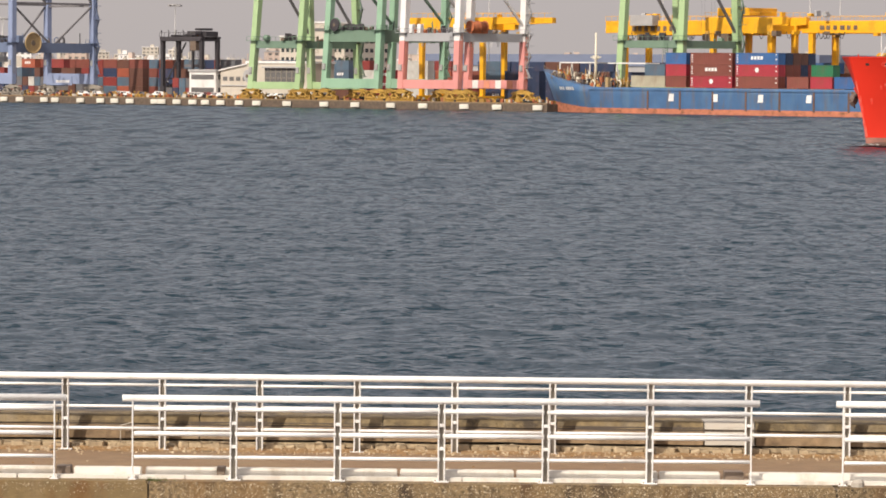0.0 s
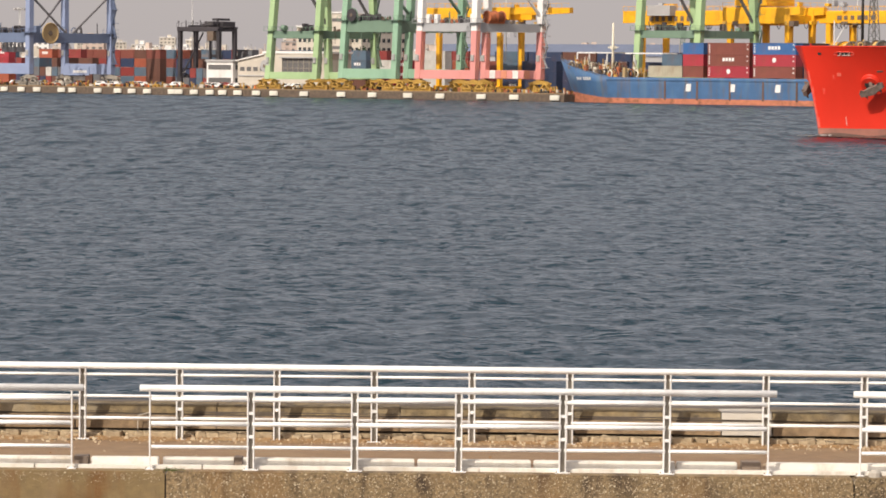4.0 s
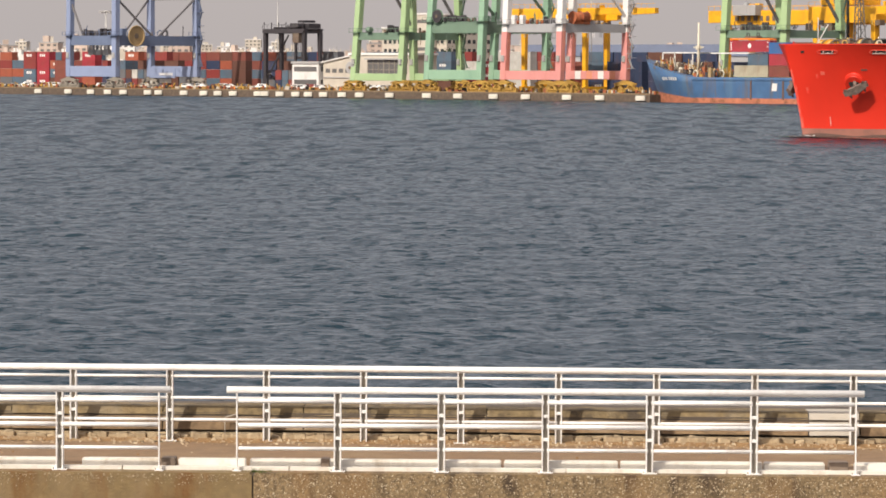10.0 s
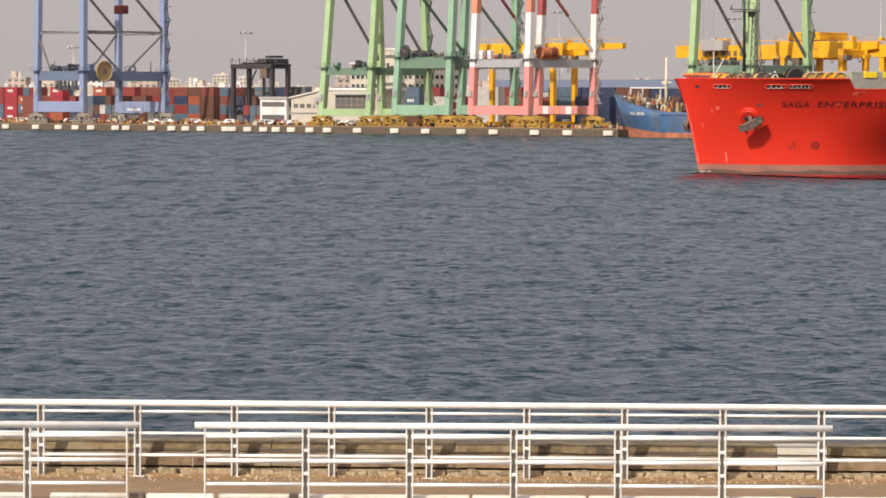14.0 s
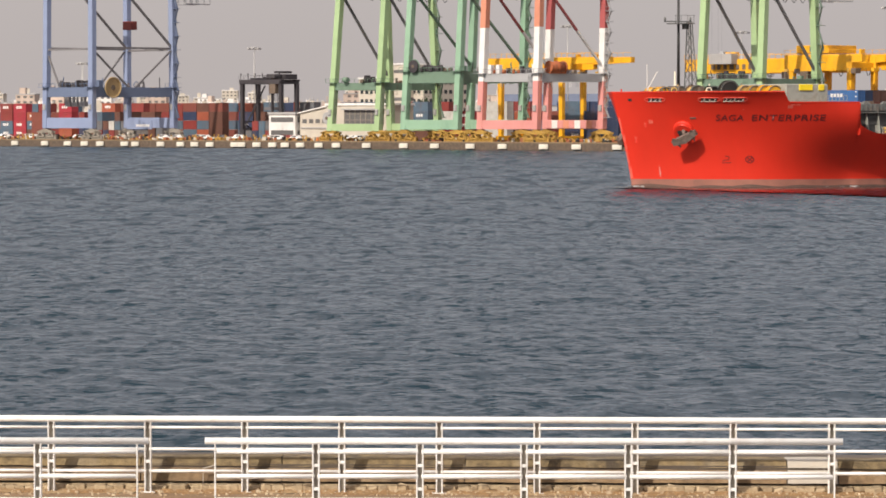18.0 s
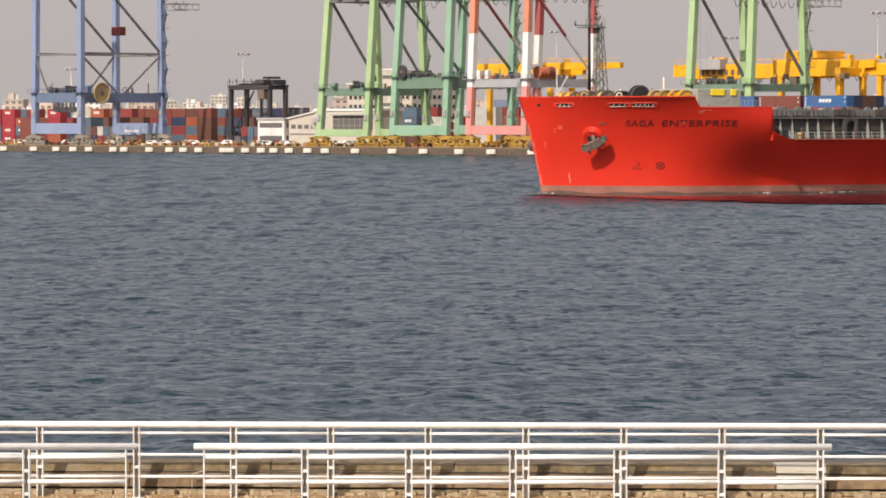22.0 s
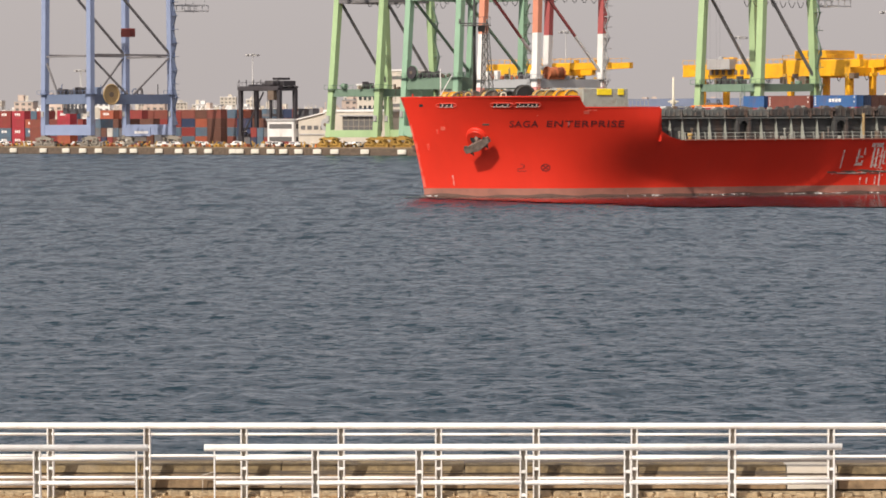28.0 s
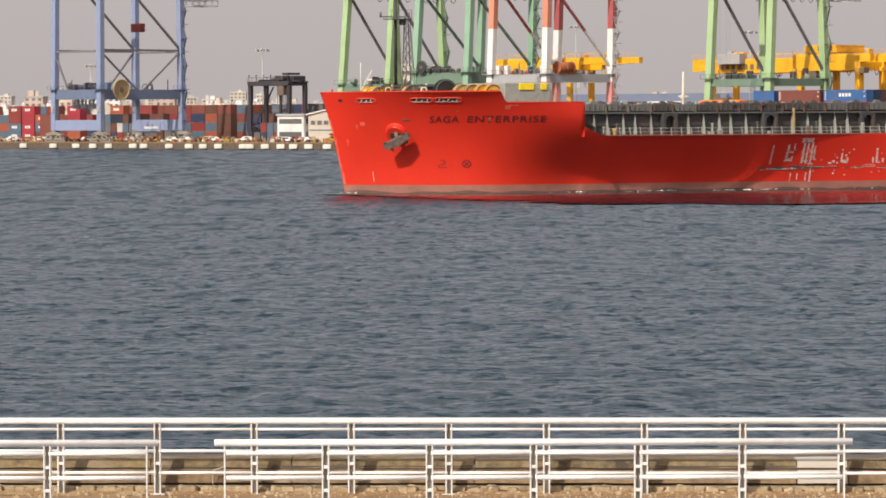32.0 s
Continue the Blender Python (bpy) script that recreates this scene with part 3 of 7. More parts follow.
while x < 14:
    wide = 0.16 + 0.16 * noise.noise(Vector((x * 0.9, 3, 0)))
    grid.append([bm.verts.new((x, back_y(x) + 0.1 - wide * 1.6 * k / 3, Z_WALK + 0.003 + (0.028 + 0.02 * noise.noise(Vector((x * 4, k, 0)))) * (3 - k) / 3)) for k in range(4)] + [bm.verts.new((x, back_y(x) + 0.45, Z_WALK + 0.04))])
    x += 0.14
for p, q in zip(grid, grid[1:]):
    for j in range(3):
        bm.faces.new((p[j], q[j], q[j + 1], p[j + 1]))
    bm.faces.new((p[4], q[4], q[0], p[0]))
ob = solid("debris_bank", bm, M["soil"], "bank of orange-brown sand and debris at the parapet foot", kind="structure")
# a thin bent stick of pale wire by the parapet
bm = bm_new()
y = back_y(-4.08) + 0.2
tube(bm, (-4.08, y, 2.78), (-4.08, y, 3.10), 0.007, 6)
tube(bm, (-4.08, y, 3.10), (-3.9, y, 3.15), 0.008, 6)
solid("bent_wire", bm, M["patch"], "thin bent pale wire standing against the parapet", "wire")
# small weeds by the wall seam
bm = bm_new()
for i in range(60):
    x = -3.28 + rnd.gauss(0, 0.09)
    y = front_y(x) - 0.1 + rnd.uniform(-0.15, 0.1)
    bar(bm, (x, y, Z_WALK), (x + rnd.uniform(-0.05, 0.05), y - rnd.uniform(0, 0.04), Z_WALK + rnd.uniform(0.02, 0.06)), 0.008, 0.004, 0.3)
solid("weed", bm, M["weed"], "small green-brown weed tuft in the wall seam", kind="stuff")

bm = bm_new()
vs = [bm.verts.new((6.3 + math.cos(a) * 0.09 * (1 + 0.2 * math.sin(3 * a)) * k, front_y(6.3) - 0.12 + math.sin(a) * 0.072 * k, Z_WALK + h)) for h, k in ((0, 1), (0.06, 1), (0.1, 0.6)) for a in [i * 0.785 for i in range(8)]]
for r in (0, 8):
    for i in range(8):
        bm.faces.new((vs[r + i], vs[r + (i + 1) % 8], vs[r + 8 + (i + 1) % 8], vs[r + 8 + i]))
bm.faces.new(vs[16:])
bm.faces.new(vs[:8][::-1])
solid("loose_stone", bm, M["patch"], "pale loose stone lying on the low wall", "stone")


def fence_post(parent, x, y, height, double):
    """A single flat bar, or two deep plates with a dark web set back between them and white spacers, on a foot plate."""
    offs = (-0.041, 0.041) if double else (0.0,)
    for o in offs:
        bm = bm_new()
        box(bm, x + o - 0.0095, y - 0.03, Z_WALK + 0.012, x + o + 0.0095, y + (0.11 if double else 0.03), Z_WALK + height - 0.03, 0.005)
        part("post_plate", bm, M["white"], parent)
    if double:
        # taupe here takes in some of the shade between the plates
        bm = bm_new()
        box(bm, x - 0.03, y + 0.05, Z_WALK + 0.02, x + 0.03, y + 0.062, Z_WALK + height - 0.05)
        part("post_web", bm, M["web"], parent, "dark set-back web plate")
        for z in (0.46, 0.78):
            bm = bm_new()
            box(bm, x - 0.03, y - 0.018, Z_WALK + z - 0.022, x + 0.03, y + 0.018, Z_WALK + z + 0.022, 0.004)
            part("spacer", bm, M["white"], parent)
    bm = bm_new()
    w = 0.105 if double else 0.06
    box(bm, x - w, y - 0.06, Z_WALK, x + w, y + 0.13 if double else y + 0.06, Z_WALK + 0.016, 0.004)
    part("foot_plate", bm, M["white"], parent)
    for dx in (-w * 0.8, w * 0.8):
        bm = bm_new()
        tube(bm, (x + dx, y - 0.04, Z_WALK + 0.015), (x + dx, y - 0.04, Z_WALK + 0.035), 0.01, 6)
        part("anchor_bolt", bm, M["steel"], parent)


def fence(posts, x0, x1, line, label, top, rails):
    """Posts as (x, double); a round top rail from x0 to x1 and three lower rails in lengths between posts."""
    th = thing("fence", pose(0, 0, 0), label, "fence", group="white promenade fences")
    for x, double in posts:
        fence_post(th, x, line(x), top, double)
    bm = bm_new()
    tube(bm, (x0, line(x0), Z_WALK + top), (x1, line(x1), Z_WALK + top), 0.048, 12)
    part("top_rail", bm, M["white"], th)
    ps = [p for p, _ in posts]
    for a, b in zip(ps, ps[1:]):
        for z, r in rails:
            bm = bm_new()
            tube(bm, (a + 0.02, line(a), Z_WALK + z), (b - 0.02, line(b), Z_WALK + z), r, 8)
            part("rail", bm, M["white"], th)
    return th


STEP = 1.4225
FRONT_RAILS = ((0.968, 0.029), (0.632, 0.032), (0.312, 0.025))
BACK_RAILS = ((0.965, 0.021), (0.645, 0.022), (0.32, 0.024))
left_posts = [(-4.674 - 1.37 - STEP * k, True) for k in range(6, -1, -1)] + [(-4.674, False)]
fence(left_posts, -16, -4.52, front_y, "white painted steel fence on the low wall, ending at a gap", 1.115, FRONT_RAILS)
mid_posts = [(-3.604, False)] + [(-2.223 + STEP * k, True) for k in range(5)] + [(4.851, False)]
fence(mid_posts, -3.742, 4.962, front_y, "white painted steel fence between two gaps in the low wall", 1.115, FRONT_RAILS)
right_posts = [(6.106, False)] + [(6.106 + 1.37 + STEP * k, True) for k in range(6)]
fence(right_posts, 6.01, 16, front_y, "white painted steel fence on the low wall, beginning at a gap", 1.115, FRONT_RAILS)
fence([(-0.576 + 1.4365 * k, True) for k in range(-9, 11)], -16, 16, back_y, "long white painted steel fence along the sea parapet", 1.09, BACK_RAILS)

# ---- the red cargo ship; its space: x aft from the stem at the waterline, y to port, z up ----
HALF_BEAM, SHIP_LEN = 16.5, 196.0


def stem_x(z):
    return -2.7 * (max(z, 0) / 11.0) ** 1.25


def hull_y(d, z):
    """Half breadth d metres aft of the stem at height z: bluff entrance below, wide flare above."""
    def ease(v):
        v = min(max(v, 0.0), 1.0)
        return v * v * (3 - 2 * v)
    entry = 26.0 - 9.5 * (min(max(z, 0.0), 11.0) / 11.0) ** 2
    t = min(max(d / entry, 0.0), 1.0)
    b = HALF_BEAM * (1 - (1 - t) ** 2.05)
    # tucked-in shoulder under the main deck
    b -= 1.75 * (1 + math.cos(math.pi * min(max(z, 0.0) / 8.8, 1.0))) * ease((d - 8) / 14) * (1 - ease((d - 32) / 34))
    b += 1.1 * (1 - math.exp(-d / 0.7)) * (min(max(z, 0.0), 11.0) / 11.0) ** 2 * (1 - ease((d - 4) / 10))
    b -= 0.065 * max(6.3 - z, 0.0) * ease((d - 24) / 20)
    if d > 165:
        b *= 1 - 0.45 * ((d - 165) / (SHIP_LEN - 165)) ** 2
    return b


def hull_point(d, z, out=0.0, side=1):
    """The hull surface at d aft of its own stem line, moved outwards by out."""
    e = 0.15

    def at(dd):
        return Vector((dd + stem_x(z) * max(0, 1 - dd / 24.0), side * hull_y(dd, z), z))
    p = at(d)
    if out:
        tx = (at(d + e) - at(max(d - e, 0))).normalized()
        zp = z + 0.2
        up = (Vector((d + stem_x(zp) * max(0, 1 - d / 24.0), side * hull_y(d, zp), zp)) - p).normalized()
        nrm = tx.cross(up).normalized()
        if nrm.dot(Vector((-0.3, side, 0))) < 0:
            nrm = -nrm
        p = p + nrm * out
    return p


def sheer(d):
    """Height of the hull's top edge."""
    if d < 12.3:
        return 11.0
    if d < 20.77:
        return 9.82 if d > 13.0 else 9.82 + 1.18 * (1 - math.sin((d - 12.3) / 0.7 * math.pi / 2)) ** 0.7
    if d < 21.0:
        return 9.82 - (d - 20.77) / 0.23 * 2.6
    if d < 23.7:
        k = (d - 21.0) / 2.7
        return 6.25 + 0.97 * (1 - math.sin(k * math.pi / 2))
    return 6.25


ship = thing("cargo_ship", pose(0, 0, 0), "large red-orange bulk cargo ship with faded boot-top, under way", "ship")


def build_hull():
    ds = [0, 0.06, 0.12, 0.25, 0.4, 0.6, 0.8, 1.1, 1.4, 1.75, 2.1, 2.5, 3, 3.5, 4] + [4.6 + 0.6 * k for k in range(13)] + [12.3, 12.42, 12.6, 12.8, 13]
    ds += [13.6 + 0.7 * k for k in range(10)] + [20.4, 20.77, 21, 21.25, 21.6, 22, 22.5, 23.1, 23.7] + [24.4 + 0.8 * k for k in range(58)] + [72, 76, 80, 90, 110, 130, 150, 165, 172, 180, 188, SHIP_LEN]
    lows = [-3.0, 0.0, 0.5, 1.02]
    bm = bm_new()
    rows = []
    for d in ds:
        top = sheer(d)
        zs = lows[:2] + [0.32 + 0.3 * noise.noise(Vector((d * 0.35, 0, 0))), 1.02] + [1.02 + (top - 1.02) * k / 22 for k in range(1, 23)]
        rows.append([[bm.verts.new(hull_point(d, z, 0, s)) for z in zs] for s in (1, -1)])
    for a, b in zip(rows, rows[1:]):
        for s in (0, 1):
            for k in range(len(lows) + 21):
                f = bm.faces.new((a[s][k], b[s][k], b[s][k + 1], a[s][k + 1]) if s else (a[s][k + 1], b[s][k + 1], b[s][k], a[s][k]))
                f.material_index = 1 if k == 2 else 2 if k < 2 else 0
                f.smooth = True
    bm.faces.new([v for v in rows[-1][0]] + [v for v in rows[-1][1]][::-1])
    bmesh.ops.remove_doubles(bm, verts=bm.verts, dist=0.001)
    me = mesh_of("hull", bm, M["hull_red"], M["boot"], M["weedline"])
    ob = new("hull", me)
    ob.parent = ship
    M["hull_red"].node_tree.nodes["Principled BSDF"].inputs["Specular IOR Level"].default_value = 0.3
    tagged(ob, "glossy red-orange plating, faded band at the waterline")
    # bulwark cap rail and inner bulwark face
    bm = bm_new()
    seq = [d for d in ds if d <= 20.77]
    ring = [hull_point(d, sheer(d), 0, 1) for d in seq[::-1]] + [hull_point(d, sheer(d), 0, -1) for d in seq[1:]]
    prev = None
    for p in ring:
        o = Vector((0.0 if abs(p.y) > 0.3 else 0.1, 0, 0)) + Vector((0, -0.24 if p.y > 0 else 0.24, 0)) * (1 if abs(p.y) > 0.3 else 0)
        row = [bm.verts.new(v) for v in (p + Vector((0, 0, -0.05)) - o * 0.1, p + Vector((0, 0, 0.06)) - o * 0.1, p + o + Vector((0, 0, 0.06)), p + o + Vector((0, 0, -0.05)))]
        if prev:
            for j in range(4):
                bm.faces.new((prev[j], prev[(j + 1) % 4], row[(j + 1) % 4], row[j]))
        else:
            bm.faces.new(row)
        prev = row
    bm.faces.new(prev[::-1])
    part("bulwark_cap", bm, M["hull_red"], ship)
    # decks
    for name, z, d0, d1 in (("forecastle_deck", 9.75, 0.3, 12.6), ("step_deck", 8.7, 12.5, 20.95), ("main_deck", 6.18, 20.85, SHIP_LEN)):
        bm = bm_new()
        n = 24
        prev = None
        for i in range(n + 1):
            d = d0 + (d1 - d0) * i / n
            p, q = hull_point(d, z, 0, 1), hull_point(d, z, 0, -1)
            p.y -= min(0.3, p.y * 0.5)
            q.y += min(0.3, -q.y * 0.5)
            row = [bm.verts.new(v) for v in (p, q, q - Vector((0, 0, 0.12)), p - Vector((0, 0, 0.12)))]
            if prev:
                for j in range(4):
                    bm.faces.new((prev[j], prev[(j + 1) % 4], row[(j + 1) % 4], row[j]))
            else:
                bm.faces.new(row)
            prev = row
        bm.faces.new(prev[::-1])
        part(name, bm, M["deck_grey"], ship)
    # bulkhead at the forecastle's after end and at its step
    for d, z0, z1 in ((20.8, 6.1, 9.7), (12.6, 8.6, 9.8)):
        bm = bm_new()
        y = hull_y(d, z0 + 1) - 0.12
        box(bm, d - 0.1, -y, z0, d + 0.08, y, z1)
        part("bulkhead", bm, M["hull_red"], ship)


build_hull()


def hull_patch(name, d0, d1, z0, z1, mat, label="", out=0.03, side=1):
    """A thin raised or painted patch that follows the hull."""
    bm = bm_new()
    n = max(2, int((d1 - d0) / 0.6))
    for k in range(n):
        a, b = d0 + (d1 - d0) * k / n, d0 + (d1 - d0) * (k + 1) / n
        hexa(bm, [hull_point(a, z0, -0.05, side), hull_point(b, z0, -0.05, side), hull_point(b, z0, out, side), hull_point(a, z0, out, side),
                  hull_point(a, z1, -0.05, side), hull_point(b, z1, -0.05, side), hull_point(b, z1, out, side), hull_point(a, z1, out, side)])
    return part(name, bm, mat, ship, label)


def hull_text(text, d0, start, length, z0, height, mat):
    cu = bpy.data.curves.new("name_lettering", "FONT")
    cu.body = text
    cu.space_character = 1.14
    cu.offset = 0.016
    ob = new("name_lettering", cu)
    me = bpy.data.meshes.new_from_object(ob.evaluated_get(bpy.context.evaluated_depsgraph_get()))
    bpy.data.objects.remove(ob)
    co = np.array([v.co[:] for v in me.vertices])
    lo, hi = co.min(0), co.max(0)
    # arc length along the hull
    ds = np.linspace(d0, d0 + start + length, 200)
    pts = [hull_point(d, z0) for d in ds]
    arc = np.concatenate(([0], np.cumsum([(b - a).length for a, b in zip(pts, pts[1:])])))
    for v in me.vertices:
        u = start + (v.co.x - lo[0]) / (hi[0] - lo[0]) * length
        z = z0 + (v.co.y - lo[1]) / (hi[1] - lo[1]) * height
        d = float(np.interp(u, arc, ds))
        v.co = hull_point(d, z, 0.035)
    me.materials.append(mat)
    t = new("name_lettering", me)
    t.parent = ship
    tagged(t, "dark painted ship's name in capitals")


NAME_D, NAME_LEN = 6.85, 12.5
hull_text("SAGA", NAME_D, 0.0, NAME_LEN * 0.256, 7.7, 0.72, M["name_ink"])
hull_text("ENTERPRISE", NAME_D, NAME_LEN * 0.328, NAME_LEN * 0.672, 7.7, 0.72, M["name_ink"])

# mooring openings: inner shade painted as a black patch, rounded rim, worn rollers inside
def mooring_port(d0, d1, z0, z1, rollers):
    opening = hull_patch("mooring_port", d0, d1, z0, z1, M["black"], "dark mooring opening with worn pale rollers", 0.012)
    r = (z1 - z0) / 2
    k = r * 1.1
    loop = [(d0 + (d1 - d0) * i / 6, z0) for i in range(7)] + [(d1 + k * math.sin(a), z0 + r - r * math.cos(a)) for a in (0.8, 1.57, 2.35)]
    loop += [(d1 + (d0 - d1) * i / 6, z1) for i in range(7)] + [(d0 - k * math.sin(a), z0 + r + r * math.cos(a)) for a in (0.8, 1.57, 2.35)]
    for name, mat, seq in (("port_rim", M["chafe"], loop[6:] + loop[:1]), ("port_sill", M["mark"], loop[:7])):
        bm = bm_new()
        for (a, za), (b, zb) in zip(seq, seq[1:]):
            tube(bm, hull_point(a, za, 0.03), hull_point(b, zb, 0.03), 0.04, 6)
        part(name, bm, mat, opening, "pale scuffed sill" if name == "port_sill" else "")
    for i in range(rollers):
        d = d0 + (d1 - d0) * (i + 0.5) / rollers
        bm = bm_new()
        tube(bm, hull_point(d, z0, 0.02), hull_point(d + 0.06, z1 - 0.1 - 0.12 * (i % 2), 0.02), 0.06, 8)
        part("roller", bm, M["mark"], opening)


for d0, d1, n in ((1.95, 2.8, 3), (5.5, 6.7, 3), (7.2, 8.9, 5)):
    mooring_port(d0, d1, 9.92, 10.33, n)
hull_patch("mooring_port", 0.75, 0.95, 9.95, 10.25, M["black"], "dark mooring opening", 0.02)
# raised dark patch in place of the slot's own shade
hull_patch("anchor_slot", 4.84, 5.32, 7.92, 8.1, M["weedline"], "small dark recess above the anchor", 0.04)
for d, z, w, h in ((12.9, 9.1, 0.5, 0.35), (13.2, 9.45, 0.9, 0.12), (8.9, 8.9, 0.12, 0.1)):
    hull_patch("chipped_paint", d, d + w, z, z + h, M["chafe"], "paint chipped pale", 0.015)


def build_anchor(side):
    d, z = 4.4, 6.45
    p = hull_point(d, z, 0.0, side)
    nrm = (hull_point(d, z, 1.0, side) - p).normalized()
    tx = (hull_point(d + 0.3, z, 0, side) - p).normalized()
    up = Vector((0, 0, 1))
    bm = bm_new()
    ring_tube(bm, p + nrm * 0.05 + up * 0.15, nrm, 0.95, 0.28, 20, 8)
    tube(bm, p - nrm * 0.9 + up * 0.35, p + nrm * 0.35 + up * 0.05, 0.92, 20, 0.98)
    part("anchor_bolster", bm, M["hull_red"], ship, "swollen red anchor housing")
    # black disc stands in for the shade inside the pipe
    bm = bm_new()
    tube(bm, p + nrm * 0.36 + up * 0.1, p + nrm * 0.42 + up * 0.1, 0.62, 16)
    part("hawse_mouth", bm, M["black"], ship)
    bm = bm_new()
    c = p + nrm * 0.95 - up * 0.3 + tx * 0.4
    tube(bm, p + nrm * 0.2 + up * 0.5, c, 0.24, 8)
    # crown, lying a little askew
    lie = (tx + up * 0.46).normalized()
    fore = nrm
    rise = fore.cross(lie).normalized()
    rise = rise if rise.z > 0 else -rise
    for k in (-1, 1):
        a0, a1 = c, c + lie * (1.5 * k)
        hexa(bm, [a0 - rise * 0.6 - fore * 0.3, a0 - rise * 0.6 + fore * 0.45, a0 + rise * 0.35 + fore * 0.45, a0 + rise * 0.35 - fore * 0.3,
                  a1 - rise * 0.35 - fore * 0.2, a1 - rise * 0.3 + fore * 0.3, a1 + rise * 0.3 + fore * 0.3, a1 + rise * 0.3 - fore * 0.2])
    anchor = part("anchor", bm, M["iron"], ship, "rusty stockless anchor hove up in its housing")
    for k in (-1, 1):
        # fluke up, bill down
        f0 = c + lie * (1.0 * k)
        bm = bm_new()
        hexa(bm, [f0 - lie * 0.4 - fore * 0.1, f0 + lie * 0.4 - fore * 0.1, f0 + lie * 0.4 + fore * 0.25, f0 - lie * 0.4 + fore * 0.25,
                  f0 + rise * 0.55 + lie * (0.2 * k - 0.08) + fore * 0.25, f0 + rise * 0.55 + lie * (0.2 * k + 0.08) + fore * 0.25, f0 + rise * 0.55 + lie * (0.2 * k + 0.08) + fore * 0.4, f0 + rise * 0.55 + lie * (0.2 * k - 0.08) + fore * 0.4])
        part("fluke", bm, M["iron"], anchor)
        bm = bm_new()
        hexa(bm, [f0 - lie * 0.3 - fore * 0.1, f0 + lie * 0.3 - fore * 0.1, f0 + lie * 0.3 + fore * 0.25, f0 - lie * 0.3 + fore * 0.25,
                  f0 - rise * 0.9 - lie * 0.1 * k, f0 - rise * 0.9 - lie * 0.1 * k + fore * 0.02, f0 - rise * 0.9 - lie * 0.1 * k + fore * 0.15, f0 - rise * 0.9 - lie * 0.1 * k + fore * 0.12])
        part("bill", bm, M["iron"], anchor)


build_anchor(1)
build_anchor(-1)

# thruster and bulb marks, tug mark and draught marks as painted shapes
def mark_ring(d, z, r, cross):
    bm = bm_new()
    n = 20
    for k in range(n):
        a, b = 2 * math.pi * k / n, 2 * math.pi * (k + 1) / n
        q = [hull_point(d + math.cos(t) * rr, z + math.sin(t) * rr, 0.03) for t, rr in ((a, r), (b, r), (b, r * 0.78), (a, r * 0.78))]
        bm.faces.new([bm.verts.new(v) for v in q])
    if cross:
        for t in (math.pi / 4, 3 * math.pi / 4):
            c, s = math.cos(t) * r, math.sin(t) * r
            q = [hull_point(d + i * c - j * s * 0.12, z + i * s + j * c * 0.12, 0.03) for i, j in ((-1, -1), (1, -1), (1, 1), (-1, 1))]
            bm.faces.new([bm.verts.new(v) for v in q])
    part("thruster_mark", bm, M["name_ink"], ship, "dark painted circle mark")


mark_ring(9.87, 3.3, 0.42, True)
bm = bm_new()
for (a, za), (b, zb) in (((7.5, 2.9), (8.2, 2.95)), ((7.5, 2.9), (7.5, 3.15)), ((7.5, 3.15), (8.0, 3.3)), ((8.0, 3.3), (8.05, 3.6)), ((8.05, 3.6), (7.7, 3.7))):
    bar(bm, hull_point(a, za, 0.01), hull_point(b, zb, 0.01), 0.06, 0.06)
part("bulb_mark", bm, M["name_ink"], ship, "dark painted bulbous-bow mark")
for d, z0, z1 in ((2.3, 1.35, 2.5),):
    rr = random.Random(int(d * 10))
    for k in range(5):
        z = z0 + (z1 - z0) * k / 5
        hull_patch("draught_mark", d, d + rr.uniform(0.04, 0.08), z, z + (z1 - z0) * 0.12, M["mark"], "", 0.02)
rr = random.Random(3)


def scuff(d, w, z0, z1):
    hull_patch("scuffed_mark", d, d + w * (0.75 if w < 2 else 1), z0, z1, M["mark"], "worn white tug and load marks", 0.025)


# a stroke, a worn capital, a tee with two legs, and low remains of letters further aft
for d, w, z0, z1 in ((44.68, 0.2, 2.95, 5.0), (46.55, 0.32, 4.2, 5.1), (46.75, 0.75, 4.15, 4.35), (46.5, 0.3, 3.25, 4.2), (46.6, 1.0, 3.25, 3.55), (47.3, 0.22, 4.5, 5.2), (47.2, 0.25, 3.4, 3.8),
                     (48.15, 1.95, 5.3, 5.75), (48.45, 0.3, 3.0, 5.3), (48.95, 0.24, 2.95, 5.2), (49.5, 0.26, 3.0, 5.3), (49.85, 0.24, 3.4, 4.9), (49.3, 0.55, 4.2, 4.4), (48.6, 0.5, 3.2, 3.35),
                     (47.4, 0.16, 1.1, 1.9), (48.2, 0.16, 1.2, 1.85), (49.2, 0.2, 1.1, 2.0), (49.7, 0.22, 0.95, 2.2), (51.8, 0.55, 2.9, 3.1), (52.3, 0.35, 3.05, 3.3), (53.3, 0.26, 3.1, 4.1), (53.5, 0.9, 3.0, 3.35), (54.0, 0.3, 3.3, 3.6),
                     (57.2, 0.25, 3.0, 3.6), (57.65, 0.3, 3.0, 4.6), (58.4, 0.3, 3.0, 3.5), (60.0, 0.3, 3.0, 4.4)):
    scuff(d, w, z0, z1)
for i in range(46):
    d, z = rr.choice((46.8, 48.8, 49.6, 52.5, 54, 58)) + rr.gauss(0, 0.6), rr.uniform(1.6, 4.6)
    scuff(d, rr.uniform(0.08, 0.3), z, z + rr.uniform(0.05, 0.22))
